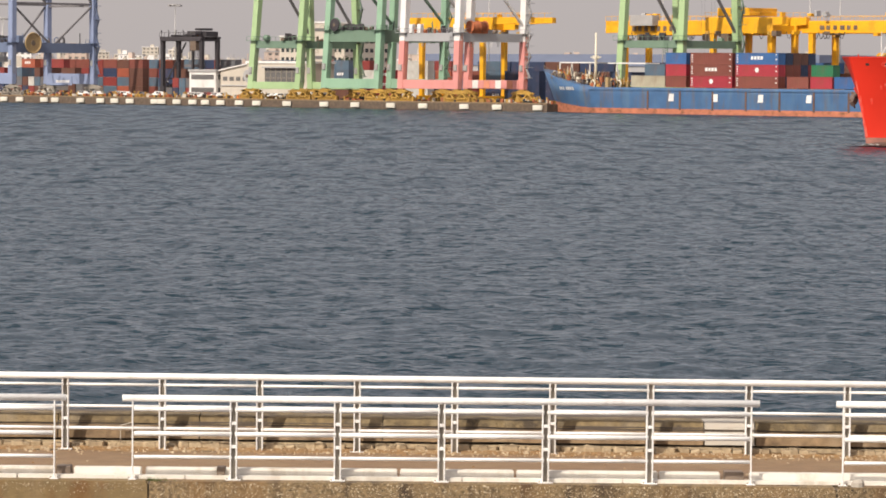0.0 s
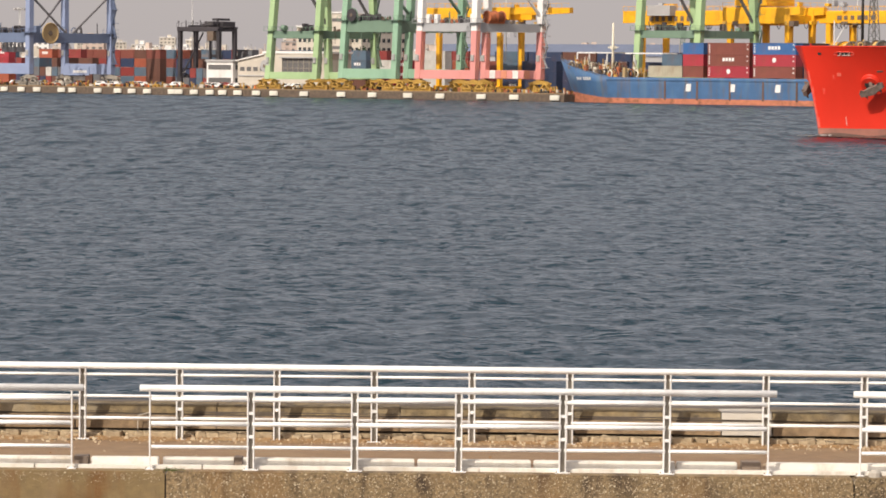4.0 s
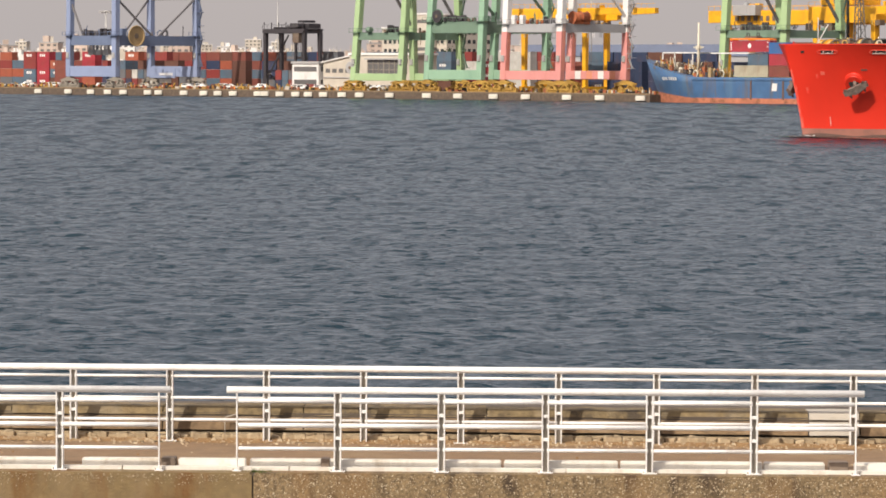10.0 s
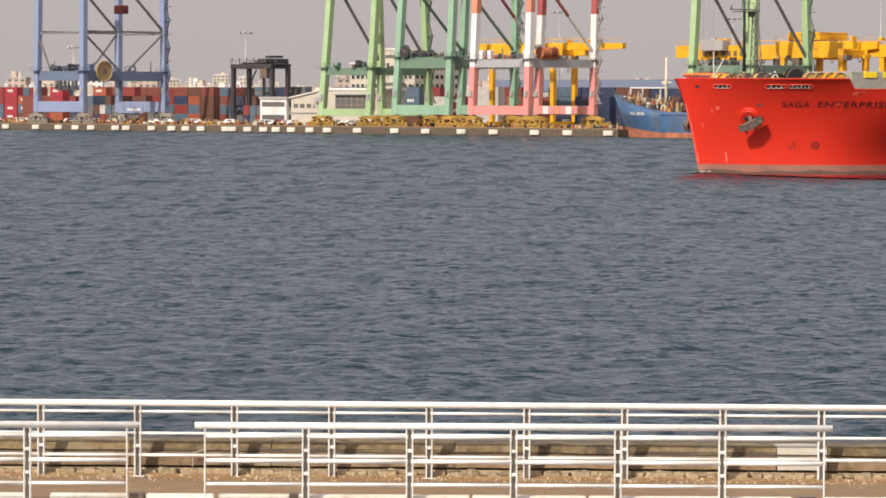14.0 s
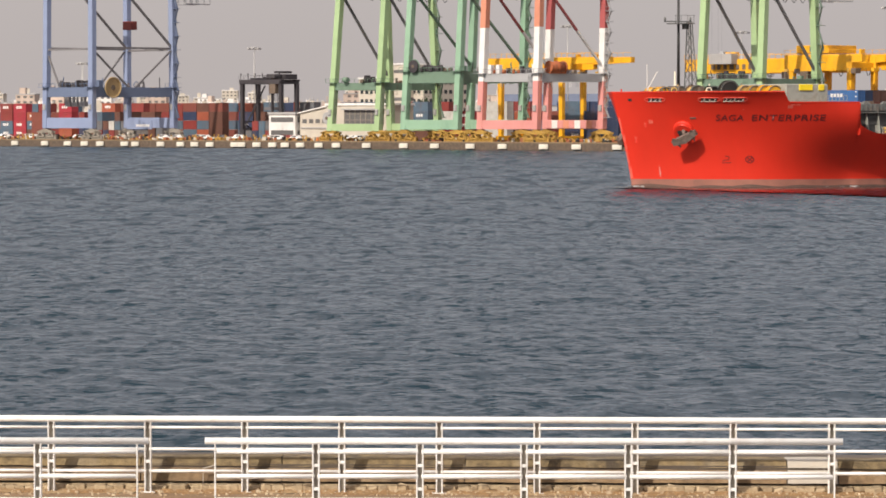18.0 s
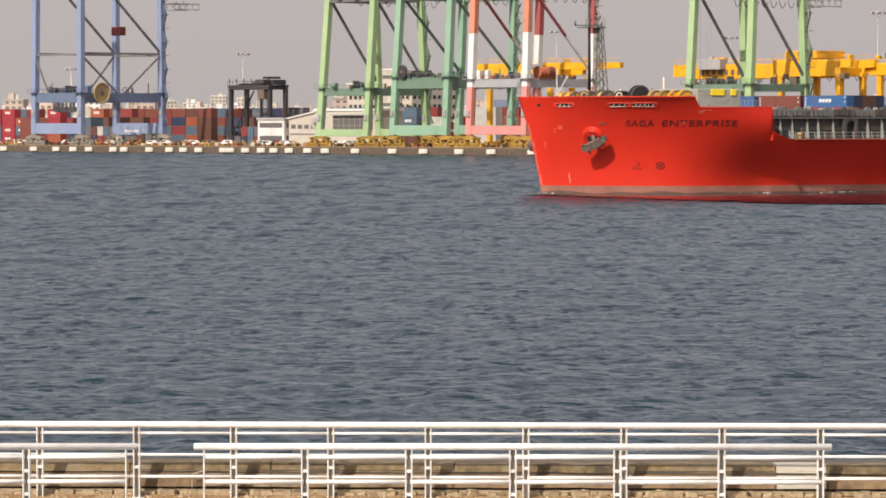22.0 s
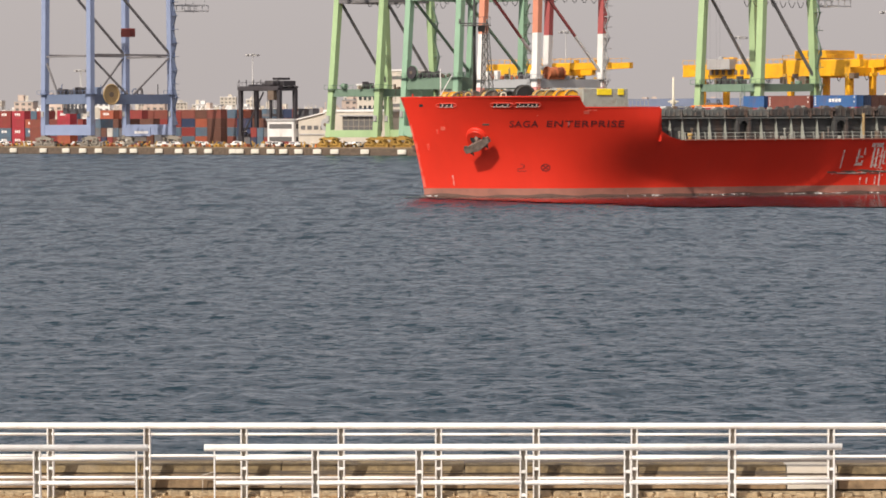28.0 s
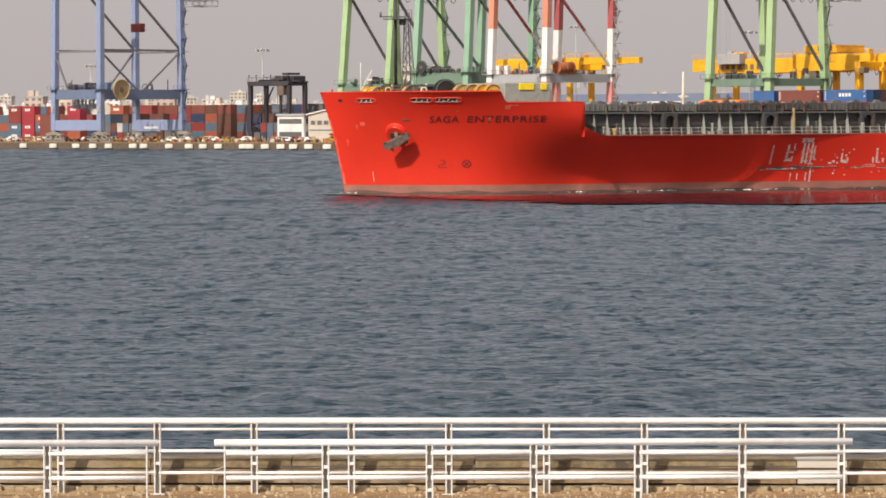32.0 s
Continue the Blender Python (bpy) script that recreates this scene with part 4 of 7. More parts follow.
# the black rub of a fender, ragged at both ends, with scraped bright lines along it
for i in range(26):
    k = rr.gauss(0, 0.42)
    d, w = 48.0 + k * 6.0, rr.uniform(0.8, 2.6) * max(0.35, 1 - abs(k))
    z = 2.45 + rr.gauss(0, 0.16) * max(0.25, 1 - abs(k))
    hull_patch("fender_scrape", d - w / 2, d + w / 2, z, z + rr.uniform(0.06, 0.2), M["weedline"], "black rubbed streak", 0.020 + 0.001 * (i % 4))
for i in range(22):
    d, w = rr.uniform(42.8, 58.5), rr.uniform(0.4, 2.0)
    z = 2.55 + rr.gauss(0, 0.14)
    hull_patch("scraped_line", d, d + w, z, z + rr.uniform(0.03, 0.07), M["mark"] if i % 3 else M["weedline"], "thin scraped line", 0.027)

# forecastle gear
def drum_winch(x, y, z, r, width, mat, label):
    """A mooring winch: rope drum between flanges on two bearing blocks."""
    bm = bm_new()
    tube(bm, (x, y - width / 2, z + r), (x, y + width / 2, z + r), r * 0.82, 16)
    w = part("mooring_winch", bm, M["rope"], ship, label)
    for k in (-1, 1):
        bm = bm_new()
        tube(bm, (x, y + k * width / 2 - 0.06, z + r), (x, y + k * width / 2 + 0.06, z + r), r, 20)
        part("flange", bm, mat, w)
        bm = bm_new()
        ring_tube(bm, (x, y + k * (width / 2 + 0.07), z + r), (0, 1, 0), r * 0.9, 0.07, 20, 6)
        part("flange_rim", bm, M["deck_grey"], w)
        bm = bm_new()
        box(bm, x - 0.4, y + k * (width / 2 + 0.25) - 0.15, z - 0.05, x + 0.4, y + k * (width / 2 + 0.25) + 0.15, z + r, 0.05)
        part("bearing", bm, M["steel"], w)


for x, y, r, wd, mat, lab in ((3.3, 1.3, 0.95, 1.0, M["yellow"], "mooring winch with tan rope"), (4.6, 2.6, 1.0, 1.2, M["steel"], "mooring winch with tan rope"), (5.9, 4.2, 1.05, 1.2, M["steel"], "anchor windlass drum with tan rope"),
                              (7.2, 5.9, 1.0, 0.9, M["black"], "anchor windlass drum, black flanges"), (8.2, 8.0, 1.3, 0.55, M["black"], "anchor windlass gear wheel"),
                              (4.0, -2.0, 0.95, 1.5, M["yellow"], "mooring winch with tan rope"), (7.5, -5.0, 1.0, 1.6, M["black"], "anchor windlass drum, black flanges")):
    drum_winch(x, y, 9.75, r, wd, mat, lab)
for x, y, key in ((9.6, 9.2, "rope"), (10.4, 10.0, "bogie"), (11.3, 10.8, "yellow"), (12.1, 11.5, "yellow")):
    drum_winch(x, y, 9.75, 1.02, 0.5, M[key], "rope reel with yellow and tan flanges")
rr = random.Random(19)
for x, y in ((1.2, 0.9), (2.6, 2.4), (4.4, 5.0), (6.6, 7.2), (8.6, 9.4), (11.6, 13.0)):
    bm = bm_new()
    for k in (-0.3, 0.3):
        tube(bm, (x + k, y, 9.7), (x + k, y, 11.05), 0.2, 10)
        tube(bm, (x + k, y, 11.05), (x + k, y, 11.15), 0.27, 10)
    part("bollard", bm, M["steel"], ship)
for k in range(26):
    x = rr.uniform(2.0, 11.5)
    y = rr.uniform(0, 0.75) * hull_y(x, 10.0)
    bm = bm_new()
    if k % 3 == 0:
        tube(bm, (x, y, 9.7), (x, y, rr.uniform(11.2, 12.1)), 0.07, 8)
        tube(bm, (x - 0.2, y, 11.2), (x + 0.2, y, 11.2), 0.12, 8)
    elif k % 3 == 1:
        box(bm, x - 0.3, y - 0.25, 9.7, x + 0.3, y + 0.25, rr.uniform(10.9, 11.6), 0.05)
    else:
        ring_tube(bm, (x, y, 11.2), (rr.uniform(-0.4, 0.4), 1, 0.2), 0.3, 0.08, 14, 6)
        tube(bm, (x, y, 9.7), (x, y, 11.0), 0.06, 6)
    part("deck_fitting", bm, M[rr.choice(("steel", "rope", "stay", "cream"))], ship)
# foremast: black post, lattice stair tower, radar platform
MX, MY = 6.2, 0.0
bm = bm_new()
tube(bm, (MX, MY, 9.7), (MX, MY, 23.5), 0.2, 12, 0.13)
part("foremast", bm, M["black"], ship, "black tubular foremast")
bm = bm_new()
legs = [(MX + 0.5, MY + 0.4), (MX + 1.7, MY + 0.4), (MX + 1.7, MY + 1.6), (MX + 0.5, MY + 1.6)]
cx, cy = MX + 0.9, MY + 0.8
tops = [(cx + (a - cx) * 0.35, cy + (b - cy) * 0.35) for a, b in legs]
for (a, b), (c, d) in zip(legs, tops):
    bar(bm, (a, b, 9.7), (c, d, 19.2), 0.1)
for k in range(1, 9):
    f = k / 9
    ring = [(a + (c - a) * f, b + (d - b) * f, 9.7 + 9.5 * f) for (a, b), (c, d) in zip(legs, tops)]
    for i in range(4):
        bar(bm, ring[i], ring[(i + 1) % 4], 0.06)
        a, c = legs[(i + 1) % 4], tops[(i + 1) % 4]
        g = (k - 1) / 9
        bar(bm, ring[i], (a[0] + (c[0] - a[0]) * g, a[1] + (c[1] - a[1]) * g, 9.7 + 9.5 * g), 0.05)
part("mast_lattice", bm, M["deck_grey"], ship, "grey lattice ladder tower")
bm = bm_new()
box(bm, MX - 1.2, MY - 0.7, 18.9, MX + 1.4, MY + 1.4, 19.0)
for k in (-1.1, -0.4, 0.5, 1.3):
    bar(bm, (MX + k, MY + 1.3, 19.0), (MX + k, MY + 1.3, 19.9), 0.05)
bar(bm, (MX - 1.2, MY + 1.3, 19.9), (MX + 1.4, MY + 1.3, 19.9), 0.05)
bar(bm, (MX - 1.9, MY, 19.2), (MX + 1.7, MY, 19.2), 0.14)
for k in (-1.8, 1.6):
    tube(bm, (MX + k, MY, 19.2), (MX + k, MY, 19.7), 0.12, 8)
box(bm, MX + 0.3, MY + 0.3, 18.3, MX + 0.9, MY + 0.9, 18.9)
part("mast_platform", bm, M["deck_grey"], ship)
# chafed paint down the stem
for d0, d1, z0, z1 in ((0.02, 0.2, 1.1, 2.4), (0.02, 0.14, 2.3, 4.6), (0.02, 0.17, 4.5, 6.2), (0.02, 0.1, 6.1, 8.0), (1.9, 2.2, 7.4, 7.8), (1.6, 1.75, 7.0, 7.5), (0.8, 0.95, 5.2, 5.9)):
    hull_patch("stem_chafing", d0, d1, z0, z1, M["chafe"], "paint chafed pale along the stem", 0.02)
# white jack staffs at the stem
bm = bm_new()
tube(bm, (1.8, 0.4, 9.8), (1.8, 0.4, 14.2), 0.06, 6)
bar(bm, (1.85, 0.4, 11.3), (3.0, 0.7, 13.4), 0.09)
part("jack_staff", bm, M["white_band"], ship)
bm = bm_new()
tube(bm, (-1.6, 0.4, 10.8), (-1.6, 0.4, 11.35), 0.09, 6)
tube(bm, (-2.1, 0, 10.8), (-2.1, 0, 10.9), 0.14, 8)
part("stem_light_post", bm, M["hull_red"], ship)
# grey breakwater house with yellow boxes on the step deck
bm = bm_new()
box(bm, 12.8, 3.0, 8.7, 18.4, 13.0, 11.9, 0.08)
house = part("deck_house", bm, M["stay"], ship, "grey-green deck store behind the forecastle")
for k in range(6):
    bm = bm_new()
    y = 3.6 + k * 1.7
    box(bm, 18.4, y, 8.7, 18.55, y + 0.12, 11.95)
    part("stiffener", bm, M["stay"], house)
for x0, x1 in ((14.5, 16.3), (17.1, 17.85)):
    bm = bm_new()
    box(bm, x0, 13.0, 11.15, x1, 13.12, 11.85, 0.03)
    part("yellow_panel", bm, M["bright_yellow"], house, "bright yellow notice panel")
rr = random.Random(12)
for i in range(14):
    bm = bm_new()
    x, y = rr.uniform(18.6, 20.2), rr.uniform(3, 12.8)
    s = rr.uniform(0.25, 0.7)
    box(bm, x - s, y - s, 8.7, x + s, y + s, 8.7 + rr.uniform(0.5, 1.9), 0.05)
    if i % 3 == 0:
        tube(bm, (x, y, 9), (x, y, 11.2), 0.1, 8)
    part("deck_fitting", bm, M["stay" if i % 2 else "steel"], ship)
bm = bm_new()
for k in range(9):
    x = 16.6 + k * 0.5
    bar(bm, (x, 13.6, 8.7), (x, 13.6, 10.6), 0.05)
for z in (10.0, 10.6):
    bar(bm, (16.6, 13.6, z), (20.6, 13.6, z), 0.05)
part("deck_railing", bm, M["stay"], ship)

# hatch coaming with stays, arched access frames, covers with their wheels and cleats, and the deck rail
CY = 13.2
bm = bm_new()
box(bm, 22.2, -CY, 6.1, 176, CY, 8.7)
coaming = part("hatch_coaming", bm, M["coaming"], ship, "dark steel hatch coaming")
bm = bm_new()
box(bm, 22.2, CY, 8.55, 176, CY + 0.5, 8.72)
part("coaming_flange", bm, M["deck_grey"], coaming)
for z in (7.25, 7.95):
    bm = bm_new()
    box(bm, 22.2, CY, z, 176, CY + 0.12, z + 0.07)
    part("stiffener", bm, M["coaming"], coaming)
bm = bm_new()
hexa(bm, [(-0.06, 0, 0), (0.06, 0, 0), (0.06, 0.7, 0), (-0.06, 0.7, 0), (-0.04, 0, 2.4), (0.04, 0, 2.4), (0.04, 0.2, 2.4), (-0.04, 0.2, 2.4)])
me_stay = mesh_of("coaming_stay", bm, M["stay"])
bm = bm_new()
for k in (-1, 1):
    box(bm, k * 0.75 - 0.2, 0, 0, k * 0.75 + 0.2, 0.7, 2.1, 0.05)
    hexa(bm, [(k * 0.55, 0, 1.75), (k * 0.2, 0, 2.1), (k * 0.2, 0.7, 2.1), (k * 0.55, 0.7, 1.75), (k * 0.55, 0, 2.1), (k * 0.19, 0, 2.11), (k * 0.19, 0.7, 2.11), (k * 0.55, 0.7, 2.1)])
box(bm, -0.95, 0, 2.1, 0.95, 0.7, 2.5, 0.05)
me_arch = mesh_of("access_frame", bm, M["coaming"])
# thin black panel gives the arch its inner shade by colour
bm = bm_new()
box(bm, -0.5, 0.02, 0.1, 0.5, 0.1, 1.9)
me_dark = mesh_of("access_opening", bm, M["black"])
ARCHES = [19.9 + 12.7 * k for k in range(1, 12)]
for x in ARCHES:
    fr = piece("access_frame", me_arch, ship, pose(x, CY, 6.18))
    piece("access_opening", me_dark, fr, pose(0, 0, 0))
x = 23.4
while x < 172:
    if min(abs(x - a) for a in ARCHES) > 1.2:
        piece("coaming_stay", me_stay, ship, pose(x, CY, 6.18, 0, 0, rr.uniform(-5, 5)))
    x += rr.choice((1.45, 1.6, 1.95, 2.0))
for k in range(50):
    piece("coaming_stay", me_stay, ship, pose(24 + k * 3, -CY, 6.18, 0, 0, 180))
# hatch cover side plates, no two alike
covers = []
for k in range(7):
    bm = bm_new()
    n = 2.7
    top = rr.uniform(0.72, 0.95)
    box(bm, 0.03, -0.5, 0, n - 0.03, 0.25, top, 0.05)
    for i in range(4):
        u = 0.25 + i * 0.65 + rr.uniform(-0.1, 0.1)
        box(bm, u, 0.2, 0.05, u + 0.1, 0.36, top - rr.uniform(0.05, 0.3), 0.02)
    u = rr.uniform(0.3, 1.6)
    hexa(bm, [(u, -0.3, top), (u + 0.9, -0.3, top), (u + 0.9, 0.25, top), (u, 0.25, top), (u + 0.25, -0.2, top + 0.3), (u + 0.6, -0.2, top + 0.3), (u + 0.6, 0.15, top + 0.3), (u + 0.25, 0.15, top + 0.3)])
    if k % 2:
        tube(bm, (u + 1.2, 0.1, top - 0.1), (u + 1.2, 0.45, top - 0.1), 0.24, 10)
    box(bm, n - 0.35, 0.2, -0.25, n - 0.15, 0.45, 0.45, 0.03)
    covers.append(mesh_of("cover_plate", bm, M["deck_grey" if k % 3 == 0 else "coaming"]))
for k in range(54):
    piece("cover_plate", covers[(k * 3 + k // 4) % 7], ship, pose(22.3 + k * 2.78, CY + 0.1, 8.76 + rr.uniform(-0.04, 0.1)))
for k in range(10):
    bm = bm_new()
    box(bm, 22.4 + k * 15.2, -CY, 8.75, 37.2 + k * 15.2, CY - 0.5, 9.4, 0.1)
    part("hatch_cover", bm, M["deck_grey"], ship, "dark grey folding hatch cover")
for i in range(70):
    bm = bm_new()
    x = 22.6 + rr.random() * (50 if i < 52 else 130)
    y = CY - rr.uniform(0.4, 2.2)
    w, h = rr.uniform(0.1, 0.45), rr.uniform(0.15, 0.55)
    if i % 3:
        box(bm, x - w, y - 0.15, 9.35, x + w, y + 0.15, 9.45 + h, 0.03)
    else:
        tube(bm, (x, y - 0.12, 9.55), (x, y + 0.12, 9.55), 0.2 + w * 0.3, 10)
    part("cover_fitting", bm, M[rr.choice(("coaming", "coaming", "stay", "deck_grey", "steel"))], ship)
for i in range(26):
    bm = bm_new()
    x, y = 23 + rr.random() * 46, CY + rr.uniform(0.9, 1.9)
    w, h = rr.uniform(0.12, 0.4), rr.uniform(0.4, 1.3)
    if i % 2:
        box(bm, x - w, y - 0.2, 6.15, x + w, y + 0.2, 6.18 + h, 0.04)
    else:
        tube(bm, (x, y, 6.15), (x, y, 6.3 + h), 0.09, 8)
        tube(bm, (x, y, 6.3 + h), (x, y, 6.45 + h), 0.2, 8, 0.12)
    part("deck_fitting", bm, M[rr.choice(("steel", "stay", "coaming", "deck_grey"))], ship)
bm = bm_new()
tube(bm, (25.5, 14.2, 6.15), (25.5, 14.2, 6.7), 0.2, 10)
tube(bm, (25.5, 14.2, 6.7), (25.5, 14.2, 7.0), 0.36, 12, 0.2)
part("mushroom_vent", bm, M["rope"], ship, "tan mushroom vent on the side deck")
for x in (48.4, 60.9):
    bm = bm_new()
    box(bm, x - 0.12, CY + 0.3, 6.15, x + 0.12, CY + 0.6, 9.1, 0.04)
    part("pilot_post", bm, M["tan"], ship, "ochre post beside the coaming")
RY = 16.05
for z in (6.6, 7.0):
    bm = bm_new()
    tube(bm, (23.8, RY, z), (165, RY, z), 0.03, 5)
    part("deck_rail", bm, M["stay"], ship)
bm = bm_new()
hexa(bm, [(-0.05, -0.05, 0), (0.05, -0.05, 0), (0.05, 0.05, 0), (-0.05, 0.05, 0), (-0.03, -0.25, 0.95), (0.03, -0.25, 0.95), (0.03, -0.19, 0.95), (-0.03, -0.19, 0.95)])
me_st = mesh_of("rail_stanchion", bm, M["stay"])
for k in range(110):
    piece("rail_stanchion", me_st, ship, pose(23.9 + k * 1.27, RY, 6.15, 0, rr.uniform(-2, 2), 0))
bm = bm_new()
box(bm, 23.8, RY + 0.05, 6.2, 165, RY + 0.3, 6.32)
part("gunwale_bar", bm, M["boot"], ship, "worn pale gunwale edge")

# foam along the waterline
bm = bm_new()
rf = random.Random(44)
for d0, n, spread in ((0.2, 14, 0.8), (30.5, 26, 5.0), (22, 10, 3.0), (42, 10, 6.0), (60, 8, 10.0)):
    for k in range(n):
        d = max(0.05, d0 + rf.gauss(0, spread * 0.5))
        p = hull_point(d, 0.1, 0.15 + abs(rf.gauss(0, 0.35)))
        r = rf.uniform(0.08, 0.4)
        vs = [bm.verts.new((p.x + r * 1.8 * math.cos(a) * rf.uniform(0.6, 1), p.y + r * math.sin(a) * rf.uniform(0.6, 1), 0.12 + rf.uniform(0, 0.12))) for a in (0, 1.05, 2.1, 3.14, 4.2, 5.2)]
        bm.faces.new(vs)
tagged(part("waterline_foam", bm, M["foam"], ship, "small white foam flecks at the waterline"), kind="stuff")


# The plan above counts y to port; in the ship's space, with x aft and z up, port lies at negative y.
# smoother water streaks added just above the waves to mirror the red hull
rr = random.Random(77)
bm = bm_new()
for k in range(6400):
    d = rr.uniform(-2, 105) if k < 3600 else rr.uniform(-4, 45)
    off = 0.4 + (60 * rr.random() ** 2.2 if k < 3600 else 60 * rr.random() ** 1.8)
    n, w = rr.uniform(2.5, 8.0), rr.uniform(0.6, 1.7)
    y = hull_y(max(d, 0), 0.0) + off
    z = 0.09 + 0.03 * rr.random()
    bm.faces.new([bm.verts.new(p) for p in ((d, y, z), (d + n * 0.3, y - w * 0.5, z), (d + n * 0.8, y - w * 0.4, z), (d + n, y + w * 0.1, z), (d + n * 0.7, y + w * 0.5, z), (d + n * 0.25, y + w * 0.45, z))])
tagged(part("sheltered_water", bm, M["calm"], ship, "smoother water streaks added alongside the hull to mirror its red"), kind="stuff")


def lay_to_port():
    done = set()
    for ob in ship.children_recursive:
        ob.location.y *= -1
        if ob.data.name not in done:
            done.add(ob.data.name)
            for v in ob.data.vertices:
                v.co.y *= -1
            ob.data.flip_normals()


lay_to_port()

# ---- far shore ----
bm = bm_new()
hexa(bm, [(-4000, 0, -4), (49, 0, -4), (49, 4500, -4), (-4000, 4500, -4), (-4000, 0, Z_QUAY), (49, 0, Z_QUAY), (49, 4500, Z_QUAY), (-4000, 4500, Z_QUAY)])
hexa(bm, [(49, 13, -4), (4000, 13, -4), (4000, 4500, -4), (49, 4500, -4), (49, 13, Z_QUAY), (4000, 13, Z_QUAY), (4000, 4500, Z_QUAY), (49, 4500, Z_QUAY)])
solid("quay", bm, M["quay"], "weathered concrete container quay and yard", kind="structure", m=port(0, 0))
bm = bm_new()
box(bm, -400, 0.0, Z_QUAY, 49, 0.5, Z_QUAY + 0.28)
solid("quay_edge", bm, M["course"], "pale worn kerb along the quay edge", kind="structure", m=port(0, 0))

# fenders along the quay face
bm = bm_new()
box(bm, -1.5, -0.55, 0.3, 1.5, -0.22, 1.5, 0.08)
me_pan = mesh_of("panel", bm, M["fender"])
bm = bm_new()
tube(bm, (-0.8, -0.25, 0.9), (-0.8, 0.1, 0.9), 0.4, 10)
tube(bm, (0.8, -0.25, 0.9), (0.8, 0.1, 0.9), 0.4, 10)
me_rub = mesh_of("buffer", bm, M["rubber"])
fender = thing("quay_fender", port(-400, 0), "white-faced rubber fender on the quay wall", "fender", "quay fenders")
piece("panel", me_pan, fender, pose(0, 0, 0))
piece("buffer", me_rub, fender, pose(0, 0, 0))
FENDERS = (-181.3, -168.0, -158.1, -150.8, -144.1, -133.8, -129.3, -118.8, -110.7, -105.0, -98.9, -89.1, -86.4, -80.5, -74.4, -69.6, -63.8, -56.8, -50.3, -39.2, -25.8, -14.8, -2.4, 8.6, 22.4, 33.2, 46.3)
for k, s in enumerate(FENDERS):
    m = port(s, 0)
    fender.matrix_basis = m if k == 0 else fender.matrix_basis
    if k:
        copy_thing(fender, m)
# bollards on the quay edge
bm = bm_new()
tube(bm, (0, 0, 0), (0, 0, 0.45), 0.22, 10)
tube(bm, (0, 0, 0.45), (0, 0, 0.7), 0.36, 10, 0.3)
me_bol = mesh_of("quay_bollard", bm, M["black"])
for k in range(22):
    ob = new("quay_bollard", me_bol)
    ob.matrix_basis = port(-210 + k * 12, 1.0, Z_QUAY)
    tagged(ob, "black iron mooring bollard on the quay edge", "bollard", "quay bollards")


# ---- ship-to-shore cranes: x along the quay, y inland, z up ----
def banded(bm_by, p, q, w, h, bands, lean=None):
    """A leg split into colour bands at given heights: list of (z_top, key)."""
    p, q = Vector(p), Vector(q)
    z0 = p.z
    for top, key in bands:
        z1 = min(top, q.z)
        a = p.lerp(q, (z0 - p.z) / (q.z - p.z))
        b = p.lerp(q, (z1 - p.z) / (q.z - p.z))
        bm = bm_by.setdefault(key, bm_new())
        leg_bar(bm, a, b, w, h)
        z0 = z1
        if z1 >= q.z:
            break


def leg_bar(bm, p, q, w, h, w2=None, h2=None):
    """An upright box column, w along the quay and h across it."""
    w2, h2 = w2 or w, h2 or h
    hexa(bm, [(p[0] - w / 2, p[1] - h / 2, p[2]), (p[0] + w / 2, p[1] - h / 2, p[2]), (p[0] + w / 2, p[1] + h / 2, p[2]), (p[0] - w / 2, p[1] + h / 2, p[2]),
              (q[0] - w2 / 2, q[1] - h2 / 2, q[2]), (q[0] + w2 / 2, q[1] - h2 / 2, q[2]), (q[0] + w2 / 2, q[1] + h2 / 2, q[2]), (q[0] - w2 / 2, q[1] + h2 / 2, q[2])])


def bogie_mesh(mat):
    """A travelling gear set: tiers of equaliser triangles over eight wheels."""
    bm = bm_new()
    for y in (-0.45, 0.45):
        bar(bm, (-3.4, y, 2.25), (3.4, y, 2.25), 0.3, 0.4)
        for sgn in (-1, 1):
            bar(bm, (0, y, 3.0), (sgn * 3.0, y, 2.2), 0.3, 0.45)
        for c in (-2.1, 2.1):
            for sgn in (-1, 1):
                bar(bm, (c, y, 2.3), (c + sgn * 1.5, y, 0.95), 0.3, 0.42)
                for e in (-1, 1):
                    bar(bm, (c + sgn * 1.0, y, 1.5), (c + sgn * 1.0 + e * 0.5, y, 0.6), 0.22, 0.3)
            bar(bm, (c - 1.7, y, 1.0), (c + 1.7, y, 1.0), 0.3, 0.35)
    for c in (-2.1, 2.1):
        for wx in (-1.5, -0.5, 0.5, 1.5):
            tube(bm, (c + wx, -0.35, 0.45), (c + wx, 0.35, 0.45), 0.43, 12)
    box(bm, -0.7, -0.5, 2.4, 0.7, 0.5, 3.3)
    for k in (-4.1, 4.1):
        box(bm, k - 0.25, -0.3, 0.3, k + 0.25, 0.3, 1.3)
    return mesh_of("bogie", bm, mat)


BOGIE_YELLOW = bogie_mesh(M["bogie"])
BOGIE_TAUPE = bogie_mesh(M["web"])


